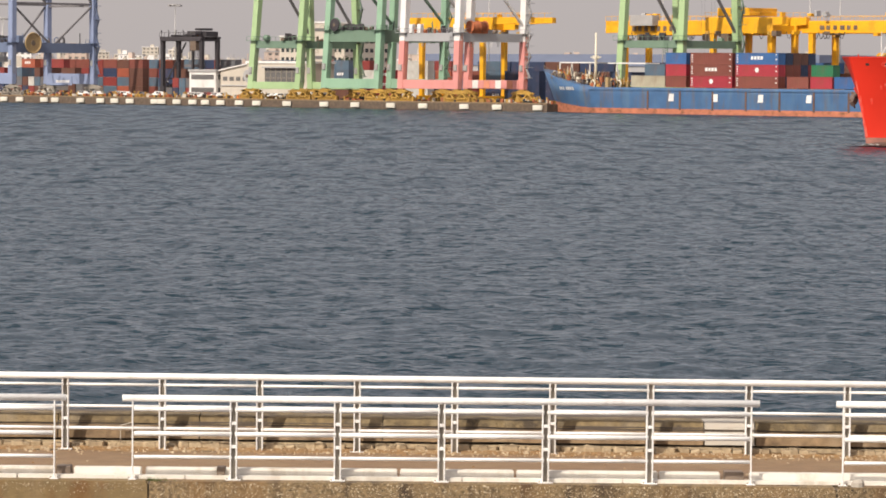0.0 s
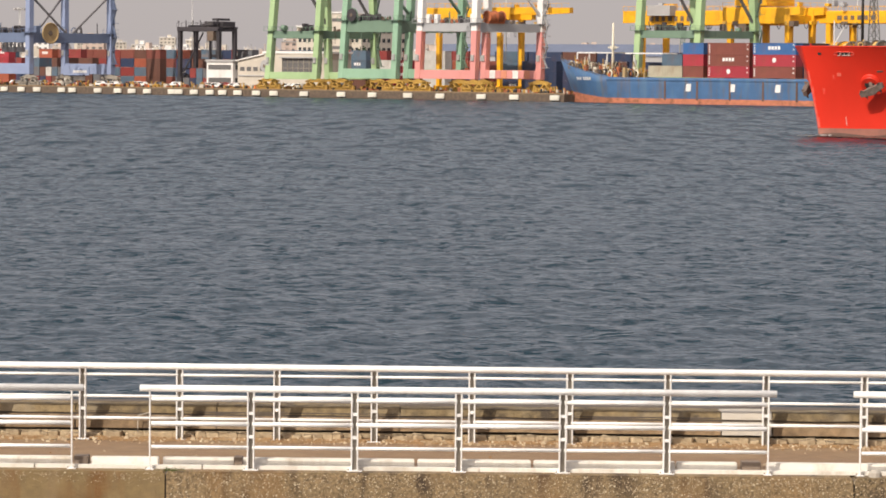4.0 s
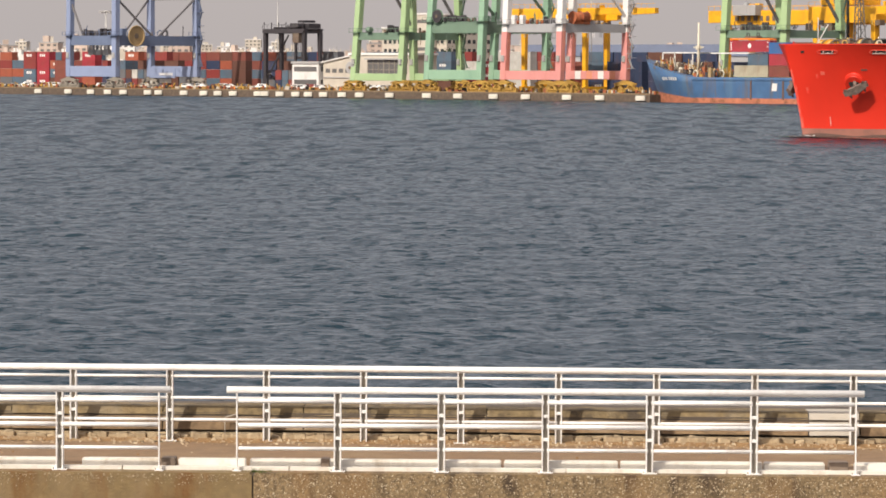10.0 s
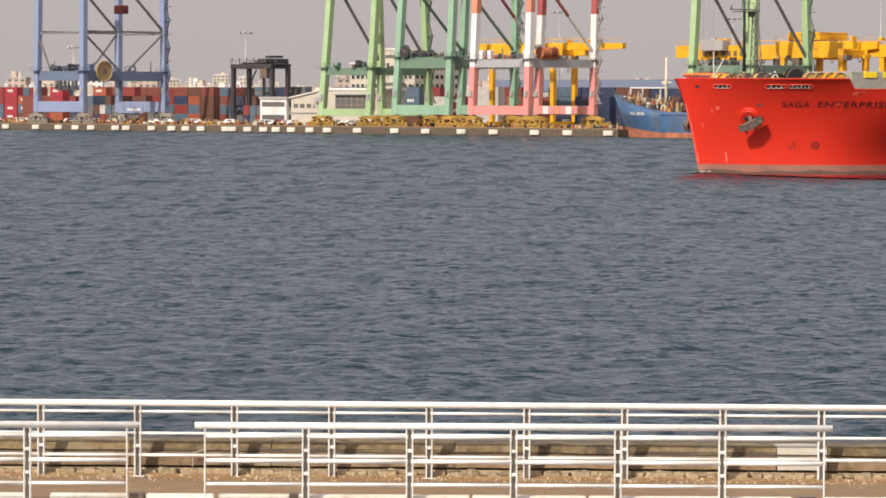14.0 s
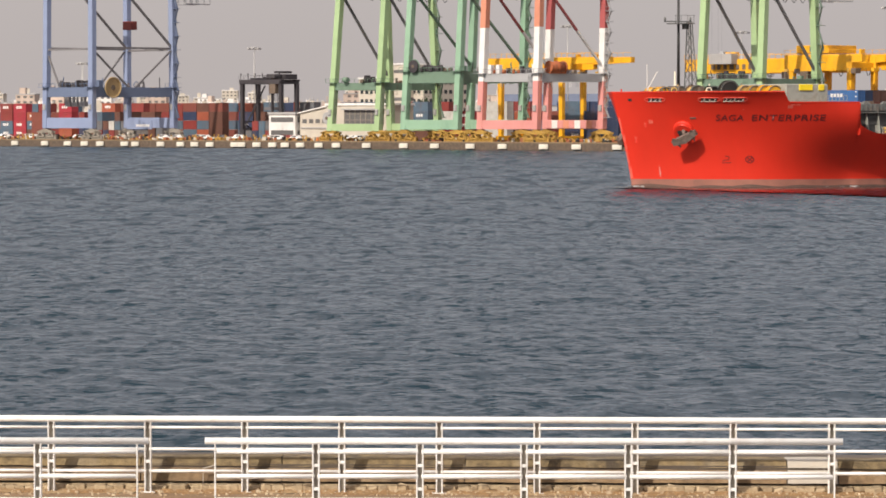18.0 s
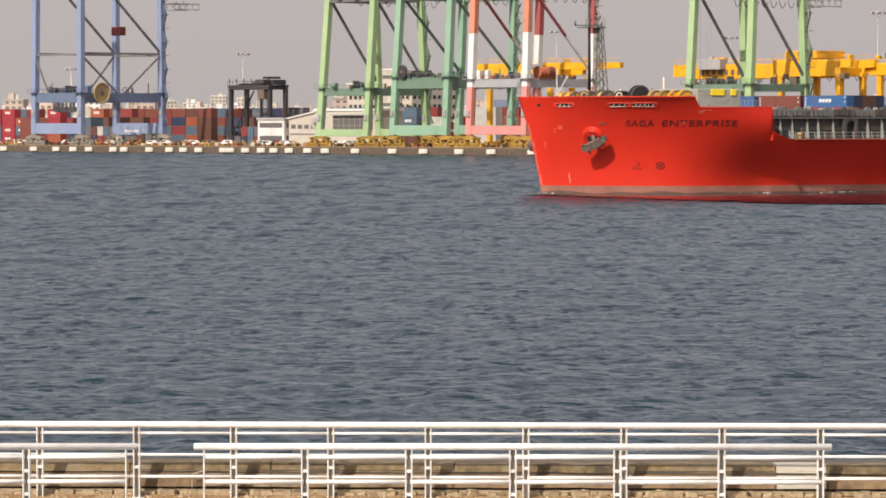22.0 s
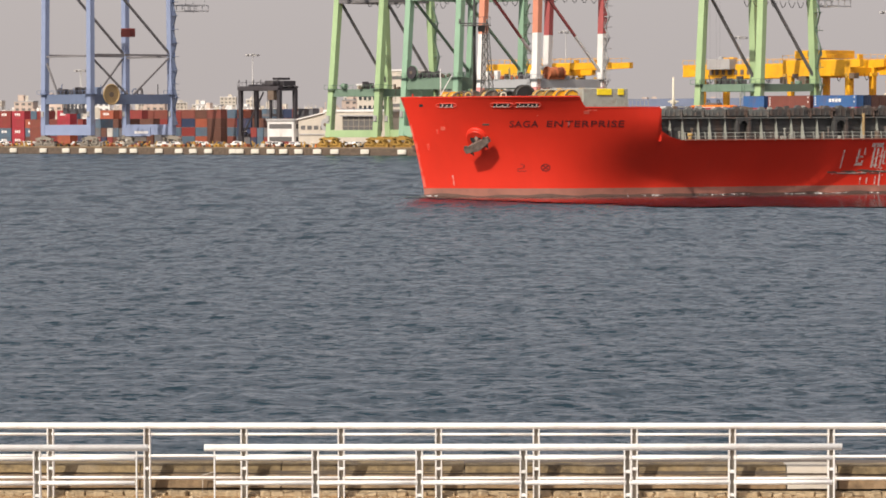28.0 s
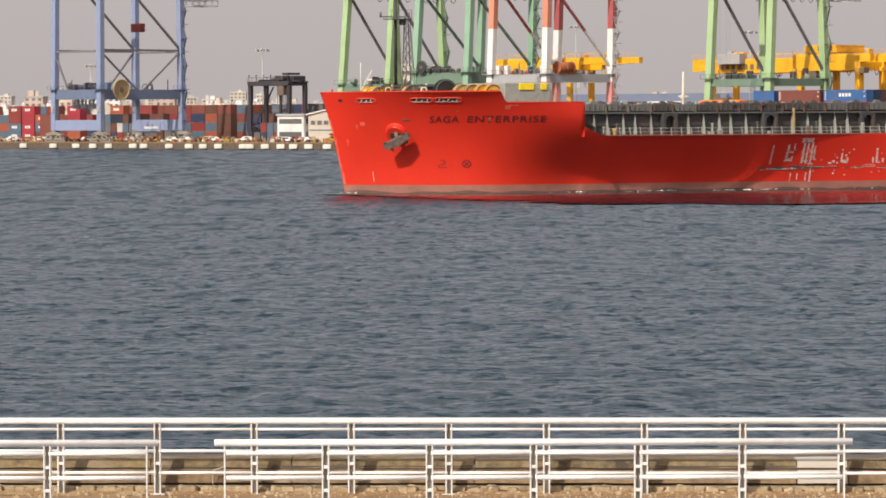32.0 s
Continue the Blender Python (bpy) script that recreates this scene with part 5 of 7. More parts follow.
def sts_crane(s, w, span, gauge, bands, beams, sill_key, brace_key, portal_z, portal_h, label, name="quay_crane", lean=1.1, sill=(4.5, 6.3), tie_z=27.0, top_z=40.0, fest=38.6, stairs=False, leg=1.75, gear=None, lean_back=None):
    th = thing(name, port(s, w, Z_QUAY), label, "crane", "quay cranes")
    z0 = sill[0] - Z_QUAY
    z1 = sill[1] - Z_QUAY
    top = top_z - Z_QUAY
    pz = portal_z - Z_QUAY
    corners = [(-span / 2, 0), (span / 2, 0), (-span / 2, gauge), (span / 2, gauge)]
    feet = []
    for i, (x, y) in enumerate(corners):
        # legs lean a little towards the crane's middle as they rise
        dy = lean if y == 0 else -lean * 0.6 if lean_back is None else lean_back
        dx = 0.35 if x < 0 else -0.35
        by = {}
        banded(by, (x, y, z0), (x + dx, y + dy, top), leg, leg * 0.85, [(h, "crimson_band" if y and key == "red_band" else key) for h, key in bands])
        feet.append(((x, y, z0), (x + dx, y + dy, top)))
        for key, bm in by.items():
            part("leg", bm, M[key], th)
        o = piece("bogie", gear or BOGIE_YELLOW, th, pose(x, y, 0))

    def on(i, z):
        a, b = feet[i]
        f = (z - a[2]) / (b[2] - a[2])
        return Vector([a[k] + (b[k] - a[k]) * f for k in range(3)])
    for k, (i, j) in enumerate(((0, 1), (2, 3))):
        bm = bm_new()
        a, b = feet[i][0], feet[j][0]
        box(bm, a[0] - 0.8, a[1] - 0.6, z0, b[0] + 0.8, a[1] + 0.6, z1, 0.06)
        part("sill_beam", bm, M[sill_key], th)
        bm = bm_new()
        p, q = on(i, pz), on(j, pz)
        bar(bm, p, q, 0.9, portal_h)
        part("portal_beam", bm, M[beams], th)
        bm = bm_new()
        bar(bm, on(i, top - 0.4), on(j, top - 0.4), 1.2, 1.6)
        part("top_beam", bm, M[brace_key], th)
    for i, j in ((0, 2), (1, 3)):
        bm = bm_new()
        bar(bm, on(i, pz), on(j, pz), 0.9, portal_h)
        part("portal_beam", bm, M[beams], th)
        bm = bm_new()
        a, b = (on(i, top - 2), on(j, tie_z - Z_QUAY)) if tie_z else (on(i, top + 0.3), on(j, pz + portal_h * 0.5 + 1.4))
        if brace_key == "red_band":
            mid = a.lerp(b, (a.z - 27.2) / (a.z - b.z))
            bar(bm, a, mid, 0.55, 0.55)
            part("diagonal_brace", bm, M["crimson_band"], th)
            bm = bm_new()
            bar(bm, mid, b, 0.55, 0.55)
            part("diagonal_brace", bm, M["white_band"], th, "white lower length of the brace")
        else:
            bar(bm, a, b, 0.55, 0.55)
            part("diagonal_brace", bm, M[brace_key], th)
        bm = bm_new()
        bar(bm, on(i, top - 0.4), on(j, top - 0.4), 1.0, 1.5)
        part("top_beam", bm, M[brace_key], th)
        if tie_z:
            bm = bm_new()
            bar(bm, on(i, tie_z - Z_QUAY), on(j, tie_z - Z_QUAY), 0.55, 0.55)
            part("tie_beam", bm, M[brace_key], th)
    # trolley girders with festoon loops over the portal
    for x in (-3.2, 3.2):
        bm = bm_new()
        box(bm, x - 0.6, -3.0, top + 0.5, x + 0.6, gauge + 12, top + 2.4)
        part("girder", bm, M[brace_key], th)
    bm = bm_new()
    for k in range(9):
        y = 1.0 + k * (gauge + 8) / 9
        tube(bm, (4.3, y, fest - Z_QUAY), (4.3, y, top + 0.6), 0.05, 4)
        for a in range(6):
            u, v = a / 6, (a + 1) / 6
            tube(bm, (4.3, y + u * 2.2, fest - Z_QUAY - 1.3 * math.sin(math.pi * u)), (4.3, y + v * 2.2, fest - Z_QUAY - 1.3 * math.sin(math.pi * v)), 0.08, 4)
    part("festoon_cable", bm, M["black"], th)
    # stairs: short landings zigzag up a landside leg
    n = 12 if stairs else 7
    for k in range(n):
        z = 6 + k * (top - 8) / n
        p = on(3, z)
        bm = bm_new()
        box(bm, p.x + 0.7, p.y - 0.6, z, p.x + 2.5, p.y + 0.8, z + 0.12)
        for e in (0.75, 2.45):
            bar(bm, (p.x + e, p.y - 0.6, z), (p.x + e, p.y - 0.6, z + 1.1), 0.07)
        bar(bm, (p.x + 0.75, p.y - 0.6, z + 1.1), (p.x + 2.45, p.y - 0.6, z + 1.1), 0.07)
        part("stair_landing", bm, M[beams], th)
        q = on(3, z + (top - 8) / n)
        lo, hi = (0.9, 2.3) if k % 2 else (2.3, 0.9)
        bm = bm_new()
        bar(bm, (p.x + lo, p.y, z), (q.x + hi, q.y, q.z), 0.5, 0.12)
        part("stair_flight", bm, M[beams], th)
        bm = bm_new()
        bar(bm, (p.x + lo, p.y - 0.4, z + 1.0), (q.x + hi, q.y - 0.4, q.z + 1.0), 0.07)
        part("handrail", bm, M[beams], th)
    # ladders and landings on the legs
    for i in range(4):
        p = on(i, pz + portal_h * 0.5)
        bm = bm_new()
        box(bm, p.x - 1.6, p.y - 1.6, p.z, p.x + 1.6, p.y + 1.6, p.z + 0.12)
        for ex, ey in ((-1.55, -1.55), (1.55, -1.55), (0, -1.55), (1.55, 0)):
            bar(bm, (p.x + ex, p.y + ey, p.z), (p.x + ex, p.y + ey, p.z + 1.1), 0.08)
        bar(bm, (p.x - 1.55, p.y - 1.55, p.z + 1.1), (p.x + 1.55, p.y - 1.55, p.z + 1.1), 0.08)
        bar(bm, (p.x + 1.55, p.y - 1.55, p.z + 1.1), (p.x + 1.55, p.y + 1.55, p.z + 1.1), 0.08)
        part("leg_landing", bm, M[beams], th)
        bm = bm_new()
        for e in (-0.28, 0.28):
            bar(bm, (feet[i][0][0] + leg / 2 + 0.15, feet[i][0][1] + e, z1), (p.x + leg / 2 + 0.15, p.y + e, p.z), 0.07)
        for k in range(int((p.z - z1) / 0.6)):
            q = on(i, z1 + k * 0.6)
            bar(bm, (q.x + leg / 2 + 0.15, q.y - 0.28, q.z), (q.x + leg / 2 + 0.15, q.y + 0.28, q.z), 0.05)
        part("leg_ladder", bm, M[brace_key], th)
        bm = bm_new()
        q = on(i, z1 + 2.2)
        box(bm, q.x - 0.5, q.y - leg * 0.42 - 0.35, q.z, q.x + 0.5, q.y - leg * 0.42, q.z + 1.5, 0.05)
        part("switch_box", bm, M["lamp_grey"], th)
    # machinery on the portal: electrical boxes and walkway rail
    bm = bm_new()
    rr = random.Random(int(s * 7) + 99)
    for k in range(8):
        x = rr.uniform(-span / 2 + 2, span / 2 - 3)
        box(bm, x, 0.4 + lean * 0.3, pz + portal_h / 2, x + rr.uniform(0.8, 2.2), 1.6, pz + portal_h / 2 + rr.uniform(0.7, 2.0), 0.05)
    tagged(part("portal_equipment", bm, M["dark_steel"], th), kind="stuff")
    bm = bm_new()
    for k in range(int(span / 1.6)):
        x = -span / 2 + 1 + k * 1.6
        bar(bm, (x, -0.3, pz + portal_h / 2), (x, -0.3, pz + portal_h / 2 + 1.0), 0.06)
    bar(bm, (-span / 2 + 1, -0.3, pz + portal_h / 2 + 1.0), (span / 2 - 1, -0.3, pz + portal_h / 2 + 1.0), 0.07)
    part("walkway_rail", bm, M[beams], th)
    return th, on


def reel(th, c, axis, R, mat, label, rim="ivory"):
    bm = bm_new()
    c, axis = Vector(c), Vector(axis)
    tube(bm, c - axis * 0.25, c + axis * 0.25, R * 0.88, 24)
    ob = part("cable_reel", bm, mat, th, label)
    bm = bm_new()
    ring_tube(bm, c + axis * 0.3, axis, R * 0.93, R * 0.08, 24, 6)
    part("reel_rim", bm, M[rim], ob)
    bm = bm_new()
    tube(bm, c - axis * 0.4, c + axis * 0.4, R * 0.25, 12)
    part("reel_hub", bm, M["steel"], ob)


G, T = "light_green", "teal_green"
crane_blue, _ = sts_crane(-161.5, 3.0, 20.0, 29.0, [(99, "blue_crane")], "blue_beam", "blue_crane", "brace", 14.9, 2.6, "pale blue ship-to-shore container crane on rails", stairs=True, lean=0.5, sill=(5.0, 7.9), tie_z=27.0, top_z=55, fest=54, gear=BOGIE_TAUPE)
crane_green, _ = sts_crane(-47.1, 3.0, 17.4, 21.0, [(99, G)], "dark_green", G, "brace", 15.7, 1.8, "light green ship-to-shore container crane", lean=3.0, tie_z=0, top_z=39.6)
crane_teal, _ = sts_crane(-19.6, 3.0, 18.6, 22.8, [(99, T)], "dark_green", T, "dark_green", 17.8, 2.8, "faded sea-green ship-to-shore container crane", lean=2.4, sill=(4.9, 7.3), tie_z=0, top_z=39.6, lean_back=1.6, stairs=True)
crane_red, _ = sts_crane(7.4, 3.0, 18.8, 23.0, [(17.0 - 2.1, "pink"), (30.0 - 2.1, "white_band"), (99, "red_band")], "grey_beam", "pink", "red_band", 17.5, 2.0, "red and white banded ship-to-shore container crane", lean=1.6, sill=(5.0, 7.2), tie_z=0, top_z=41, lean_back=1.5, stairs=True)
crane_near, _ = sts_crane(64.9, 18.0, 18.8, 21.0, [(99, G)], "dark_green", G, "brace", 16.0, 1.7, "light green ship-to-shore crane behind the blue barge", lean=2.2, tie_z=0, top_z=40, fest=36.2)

# second brace pattern, reels and signs on the blue crane
for a, b in (((-10, 0.2, 24.6), (-4, 0.2, 14.0)), ((10, 0.4, 24.6), (10, 14, 13.5)), ((10, 28, 24.6), (10, 14, 13.5)), ((-10, 28, 24.6), (-10, 18, 14))):
    bm = bm_new()
    bar(bm, a, b, 0.45, 0.45)
    part("lower_brace", bm, M["brace"], crane_blue)
bm = bm_new()
bar(bm, (-9.8, 0.3, 24.9), (9.8, 0.3, 24.9), 0.55, 0.55)
part("tie_beam", bm, M["brace"], crane_blue)
bm = bm_new()
bar(bm, (-9.8, 28.8, 24.9), (9.8, 28.8, 24.9), 0.55, 0.55)
part("tie_beam", bm, M["brace"], crane_blue)
reel(crane_blue, (10.9, 6.4, 14.4), (1, 0, 0), 2.9, M["tan"], "tan cable reel", "tan")
bm = bm_new()
box(bm, -9.6, 28.2, 2.9, 1.5, 28.36, 5.4)
part("sign_board", bm, M["blue_crane"], crane_blue, "pale blue sign board with unreadable lettering")
for k in range(7):
    bm = bm_new()
    box(bm, -5.2 + k * 0.85, 28.1, 3.6, -4.6 + k * 0.85, 28.2, 4.3)
    part("letter_bar", bm, M["white_band"], crane_blue)
# white cabinets hung under the blue crane's portal, dark winches and hoses on top of it
rk = random.Random(61)
for x in (-7.2, -3.9, -0.6):
    bm = bm_new()
    box(bm, x, 4.2, 9.2, x + 2.2, 5.6, 10.6, 0.06)
    box(bm, x + 0.1, 4.3, 10.5, x + 0.4, 5.0, 12.2)
    box(bm, x + 1.7, 4.3, 10.5, x + 2.0, 5.0, 12.2)
    part("hung_cabinet", bm, M["roof_grey"], crane_blue, "grey cabinet hung under the portal")
for i in range(34):
    bm = bm_new()
    x, y = rk.uniform(-9, 9.5), rk.uniform(-0.4, 28)
    z = 14.4
    a = rk.uniform(0.3, 1.0)
    if i % 3 == 0:
        ring_tube(bm, (x, y, z + a), (rk.uniform(-1, 1), rk.uniform(-1, 1), 0.1), a, 0.15, 14, 6)
    elif i % 3 == 1:
        box(bm, x - a, y - a, z, x + a, y + a, z + rk.uniform(0.6, 2.2), 0.06)
    else:
        bar(bm, (x, y, z), (x + rk.uniform(-1.5, 1.5), y, z + rk.uniform(1.0, 3.0)), 0.18)
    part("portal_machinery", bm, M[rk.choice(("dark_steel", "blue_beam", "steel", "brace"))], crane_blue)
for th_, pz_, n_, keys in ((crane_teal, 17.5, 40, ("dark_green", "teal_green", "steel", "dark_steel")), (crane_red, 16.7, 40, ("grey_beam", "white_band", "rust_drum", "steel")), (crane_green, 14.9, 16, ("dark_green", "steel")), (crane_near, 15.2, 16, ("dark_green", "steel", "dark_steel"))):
    for i in range(n_):
        bm = bm_new()
        side = rk.random()
        x, y = (rk.uniform(-8.5, 8.5), rk.choice((0.6, 21.0)) + rk.uniform(-0.8, 0.8)) if side < 0.6 else (rk.choice((-9.0, 9.0)) + rk.uniform(-0.6, 0.6), rk.uniform(1, 20))
        a = rk.uniform(0.2, 0.7)
        if i % 4 == 0:
            tube(bm, (x - a, y, pz_ + a), (x + a, y, pz_ + a), a, 12)
        elif i % 4 == 1:
            bar(bm, (x, y, pz_), (x + rk.uniform(-0.8, 0.8), y, pz_ + rk.uniform(1.0, 2.6)), 0.14)
        elif i % 4 == 2:
            box(bm, x - a, y - a * 0.7, pz_, x + a, y + a * 0.7, pz_ + rk.uniform(0.5, 1.7), 0.05)
        else:
            for e in (-a, a):
                bar(bm, (x + e, y, pz_ - 0.4), (x + e, y, pz_ - 3.2), 0.08)
            for k in range(4):
                bar(bm, (x - a, y, pz_ - 0.8 - k * 0.7), (x + a, y, pz_ - 0.8 - k * 0.7), 0.06)
        part("portal_fitting", bm, M[rk.choice(keys)], th_)
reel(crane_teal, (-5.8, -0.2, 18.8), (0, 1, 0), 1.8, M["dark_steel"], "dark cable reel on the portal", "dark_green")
for th_, x0_, y0_, z0_, rise in ((crane_blue, -4.0, 43.0, 38.2, 16.0), (crane_near, 7.0, 24.0, 33.6, 6.0)):
    bm = bm_new()
    for zz in (0.0, 1.6):
        for yy in (0.0, 9.0):
            bar(bm, (x0_ - 3, y0_ + yy, z0_ + zz), (x0_ + 3, y0_ + yy, z0_ + zz), 0.3)
        for xx in (-3.0, 3.0):
            bar(bm, (x0_ + xx, y0_, z0_ + zz), (x0_ + xx, y0_ + 9.0, z0_ + zz), 0.3)
    for xx in (-3.0, 3.0):
        for k in range(5):
            bar(bm, (x0_ + xx, y0_ + k * 2.25, z0_), (x0_ + xx, y0_ + k * 2.25, z0_ + 1.6), 0.18)
    for xx in (-2.5, 2.5):
        bar(bm, (x0_ + xx, y0_ + 1, z0_ + 1.6), (x0_ + xx * 0.9, y0_ + 1, z0_ + rise), 0.15)
        bar(bm, (x0_ + xx, y0_ + 8, z0_ + 1.6), (x0_ + xx * 0.9, y0_ + 8, z0_ + rise), 0.15)
    part("service_platform", bm, M["grey_beam"], th_, "grey hanging service platform")
reel(crane_green, (-9.9, -0.2, 6.0), (0, 1, 0), 1.75, M["roof_grey"], "grey cable reel with pale rim")
for k in range(9):
    bm = bm_new()
    box(bm, -8.8 + k * 1.95, 22.1, 3.4, -6.9 + k * 1.95, 22.3, 5.4, 0.04)
    part("barrier_panel", bm, M["white_band" if k % 4 == 1 else "red_band" if k % 2 else "pink"], crane_red, "red and white striped barrier panel")
# rusty winch drum and pale cabinets on the red crane's portal
bm = bm_new()
tube(bm, (9.2, 4.5, 18.3), (9.2, 9.5, 18.3), 1.3, 16)
for y in (4.5, 7.0, 9.5):
    ring_tube(bm, (9.2, y, 18.3), (0, 1, 0), 1.35, 0.18, 16, 5)
box(bm, 8.4, 4.2, 16.7, 10.0, 9.8, 17.2)
part("winch_drum", bm, M["rust_drum"], crane_red, "rust-orange winch drum")
for x in (-3.6, 8.6, -6.4):
    bm = bm_new()
    box(bm, x - 0.6, -0.2, 16.7, x + 0.6, 1.0, 18.9, 0.08)
    part("cabinet", bm, M["white_band"], crane_red, "white control cabinet")
bm = bm_new()
box(bm, -6.0, 24.0, 30.6, -2.0, 26.0, 33.0, 0.1)
part("checker_cabin", bm, M["maroon"], crane_blue, "dark red checker's cabin")


# ---- yard gantries ----
def gantry(name, s, w, span, depth, z_beam, h_beam, mat, legmat, label, over=(6, 6), house=None, turn=0.0, legs=(0.0, 1.0), letters=0, leg=1.1):
    th = thing(name, port(s, w, Z_QUAY, turn), label, "crane", "yard gantries")
    z = z_beam - Z_QUAY
    for y in (0, depth):
        bm = bm_new()
        hexa(bm, [(-over[0], y - 0.7, z - h_beam * 0.35), (span + over[1], y - 0.7, z + h_beam * 0.05), (span + over[1], y + 0.7, z + h_beam * 0.05), (-over[0], y + 0.7, z - h_beam * 0.35),
                  (-over[0], y - 0.7, z + h_beam * 0.5), (span + over[1], y - 0.7, z + h_beam * 0.5), (span + over[1], y + 0.7, z + h_beam * 0.5), (-over[0], y + 0.7, z + h_beam * 0.5)])
        box(bm, -over[0] * 0.3, y - 0.8, z - h_beam * 0.5, span + over[1] * 0.25, y + 0.8, z + h_beam * 0.45, 0.08)
        part("main_girder", bm, mat, th)
        bm = bm_new()
        for k in range(int((span + over[0] + over[1]) / 2)):
            x = -over[0] + k * 2
            bar(bm, (x, y - 0.75, z + h_beam * 0.5), (x, y - 0.75, z + h_beam * 0.5 + 1.1), 0.07)
        bar(bm, (-over[0], y - 0.75, z + h_beam * 0.5 + 1.1), (span + over[1], y - 0.75, z + h_beam * 0.5 + 1.1), 0.08)
        part("walkway_rail", bm, mat, th)
        for f in legs:
            bm = bm_new()
            leg_bar(bm, (span * f, y, 0.8), (span * f, y, z - h_beam * 0.4), leg, leg * 0.9, leg * 1.3, leg * 1.1)
            part("leg", bm, legmat, th)
    for f in legs:
        bm = bm_new()
        box(bm, span * f - 0.6, -1.5, 0.0, span * f + 0.6, depth + 1.5, 1.3, 0.06)
        part("sill_beam", bm, legmat, th)
        bm = bm_new()
        box(bm, span * f - 0.4, 0, z - h_beam * 0.5, span * f + 0.4, depth, z)
        part("cross_beam", bm, mat, th)
    if house:
        x0, x1, hz = house
        bm = bm_new()
        box(bm, x0, -1.0, z + h_beam * 0.5 + 0.3, x1, depth + 0.6, z + h_beam * 0.5 + hz, 0.08)
        hs = part("trolley_house", bm, mat, th)
        for k in range(3):
            bm = bm_new()
            xx = x0 + (x1 - x0) * (0.42 + 0.2 * k)
            box(bm, xx, -1.06, z + h_beam * 0.5 + 0.7, xx + (x1 - x0) * 0.05, -0.98, z + h_beam * 0.5 + hz * 0.9)
            part("louvre", bm, M["deck_grey"], hs)
        bm = bm_new()
        box(bm, x0 + 1, -0.8, z - h_beam * 0.5 - 2.6, x0 + 3.4, 1.4, z - h_beam * 0.5, 0.05)
        part("operator_cabin", bm, M["steel"], th, "dark glazed operator's cabin under the girder")
    for k in range(letters):
        bm = bm_new()
        box(bm, 3 + k * 2.05, -0.95, z - h_beam * 0.22, 4.3 + k * 2.05 - (0.3 if k % 3 else 0), -0.8, z + h_beam * 0.12)
        part("letter_bar", bm, M["steel"], th)
    return th


gantry("yard_gantry", -46.5, 55, 22, 8, 21.7, 3.2, M["yellow"], M["yellow"], "yellow rail-mounted yard gantry crane behind the quay cranes", over=(5.2, 17.5))
gantry("yard_gantry", 20.0, 60, 40, 9, 20.5, 3.6, M["yellow"], M["yellow"], "yellow rail-mounted yard gantry crane with lettering", over=(6, 5), letters=9, house=None)
gantry("yard_gantry", 55.5, 52, 18, 9, 20.9, 4.0, M["yellow"], M["yellow"], "yellow rail-mounted yard gantry crane with trolley house", over=(2, 4), house=(2, 12, 2.2))
gantry("yard_gantry", 78.0, 62, 40, 9, 20.6, 3.0, M["yellow"], M["yellow"], "yellow rail-mounted yard gantry crane", over=(9, 5), letters=6)
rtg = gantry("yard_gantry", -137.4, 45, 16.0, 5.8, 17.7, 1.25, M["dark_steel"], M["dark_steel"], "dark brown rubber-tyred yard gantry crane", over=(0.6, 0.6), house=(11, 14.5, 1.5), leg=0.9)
bm = bm_new()
bar(bm, (0, 0, 2), (3.0, 5.8, 15), 0.4, 0.4)
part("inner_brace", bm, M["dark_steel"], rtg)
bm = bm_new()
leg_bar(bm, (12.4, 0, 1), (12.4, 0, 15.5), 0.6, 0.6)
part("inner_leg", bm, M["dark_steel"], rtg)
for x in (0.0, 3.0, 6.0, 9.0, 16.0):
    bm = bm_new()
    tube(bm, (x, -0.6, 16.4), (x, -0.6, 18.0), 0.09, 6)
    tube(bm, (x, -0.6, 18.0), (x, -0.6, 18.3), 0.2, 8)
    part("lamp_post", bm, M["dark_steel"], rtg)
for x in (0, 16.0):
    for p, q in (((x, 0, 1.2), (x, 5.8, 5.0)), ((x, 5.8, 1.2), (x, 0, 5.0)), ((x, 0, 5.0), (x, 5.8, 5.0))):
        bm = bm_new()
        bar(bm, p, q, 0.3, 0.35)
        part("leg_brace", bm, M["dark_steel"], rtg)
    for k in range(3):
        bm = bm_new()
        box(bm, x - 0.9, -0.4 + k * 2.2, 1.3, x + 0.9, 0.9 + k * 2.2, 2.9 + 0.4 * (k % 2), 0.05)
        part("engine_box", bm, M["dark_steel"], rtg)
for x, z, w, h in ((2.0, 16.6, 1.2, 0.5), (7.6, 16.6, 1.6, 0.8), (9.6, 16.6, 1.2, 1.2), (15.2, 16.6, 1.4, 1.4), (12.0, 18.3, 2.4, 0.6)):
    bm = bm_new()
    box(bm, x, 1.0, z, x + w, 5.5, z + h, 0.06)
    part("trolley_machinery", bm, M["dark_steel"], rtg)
bm = bm_new()
for k in range(12):
    x, y = 9.6 + 0.2 * (k % 3), 1.2 + 1.0 * (k // 3)
    tube(bm, (x, y, 9.0), (x, y, 16.5), 0.04, 4)
box(bm, 8.2, 0.6, 8.2, 11.6, 5.2, 9.0, 0.05)
part("spreader", bm, M["brace"], rtg, "slate spreader on hoist ropes")
ry = random.Random(9)
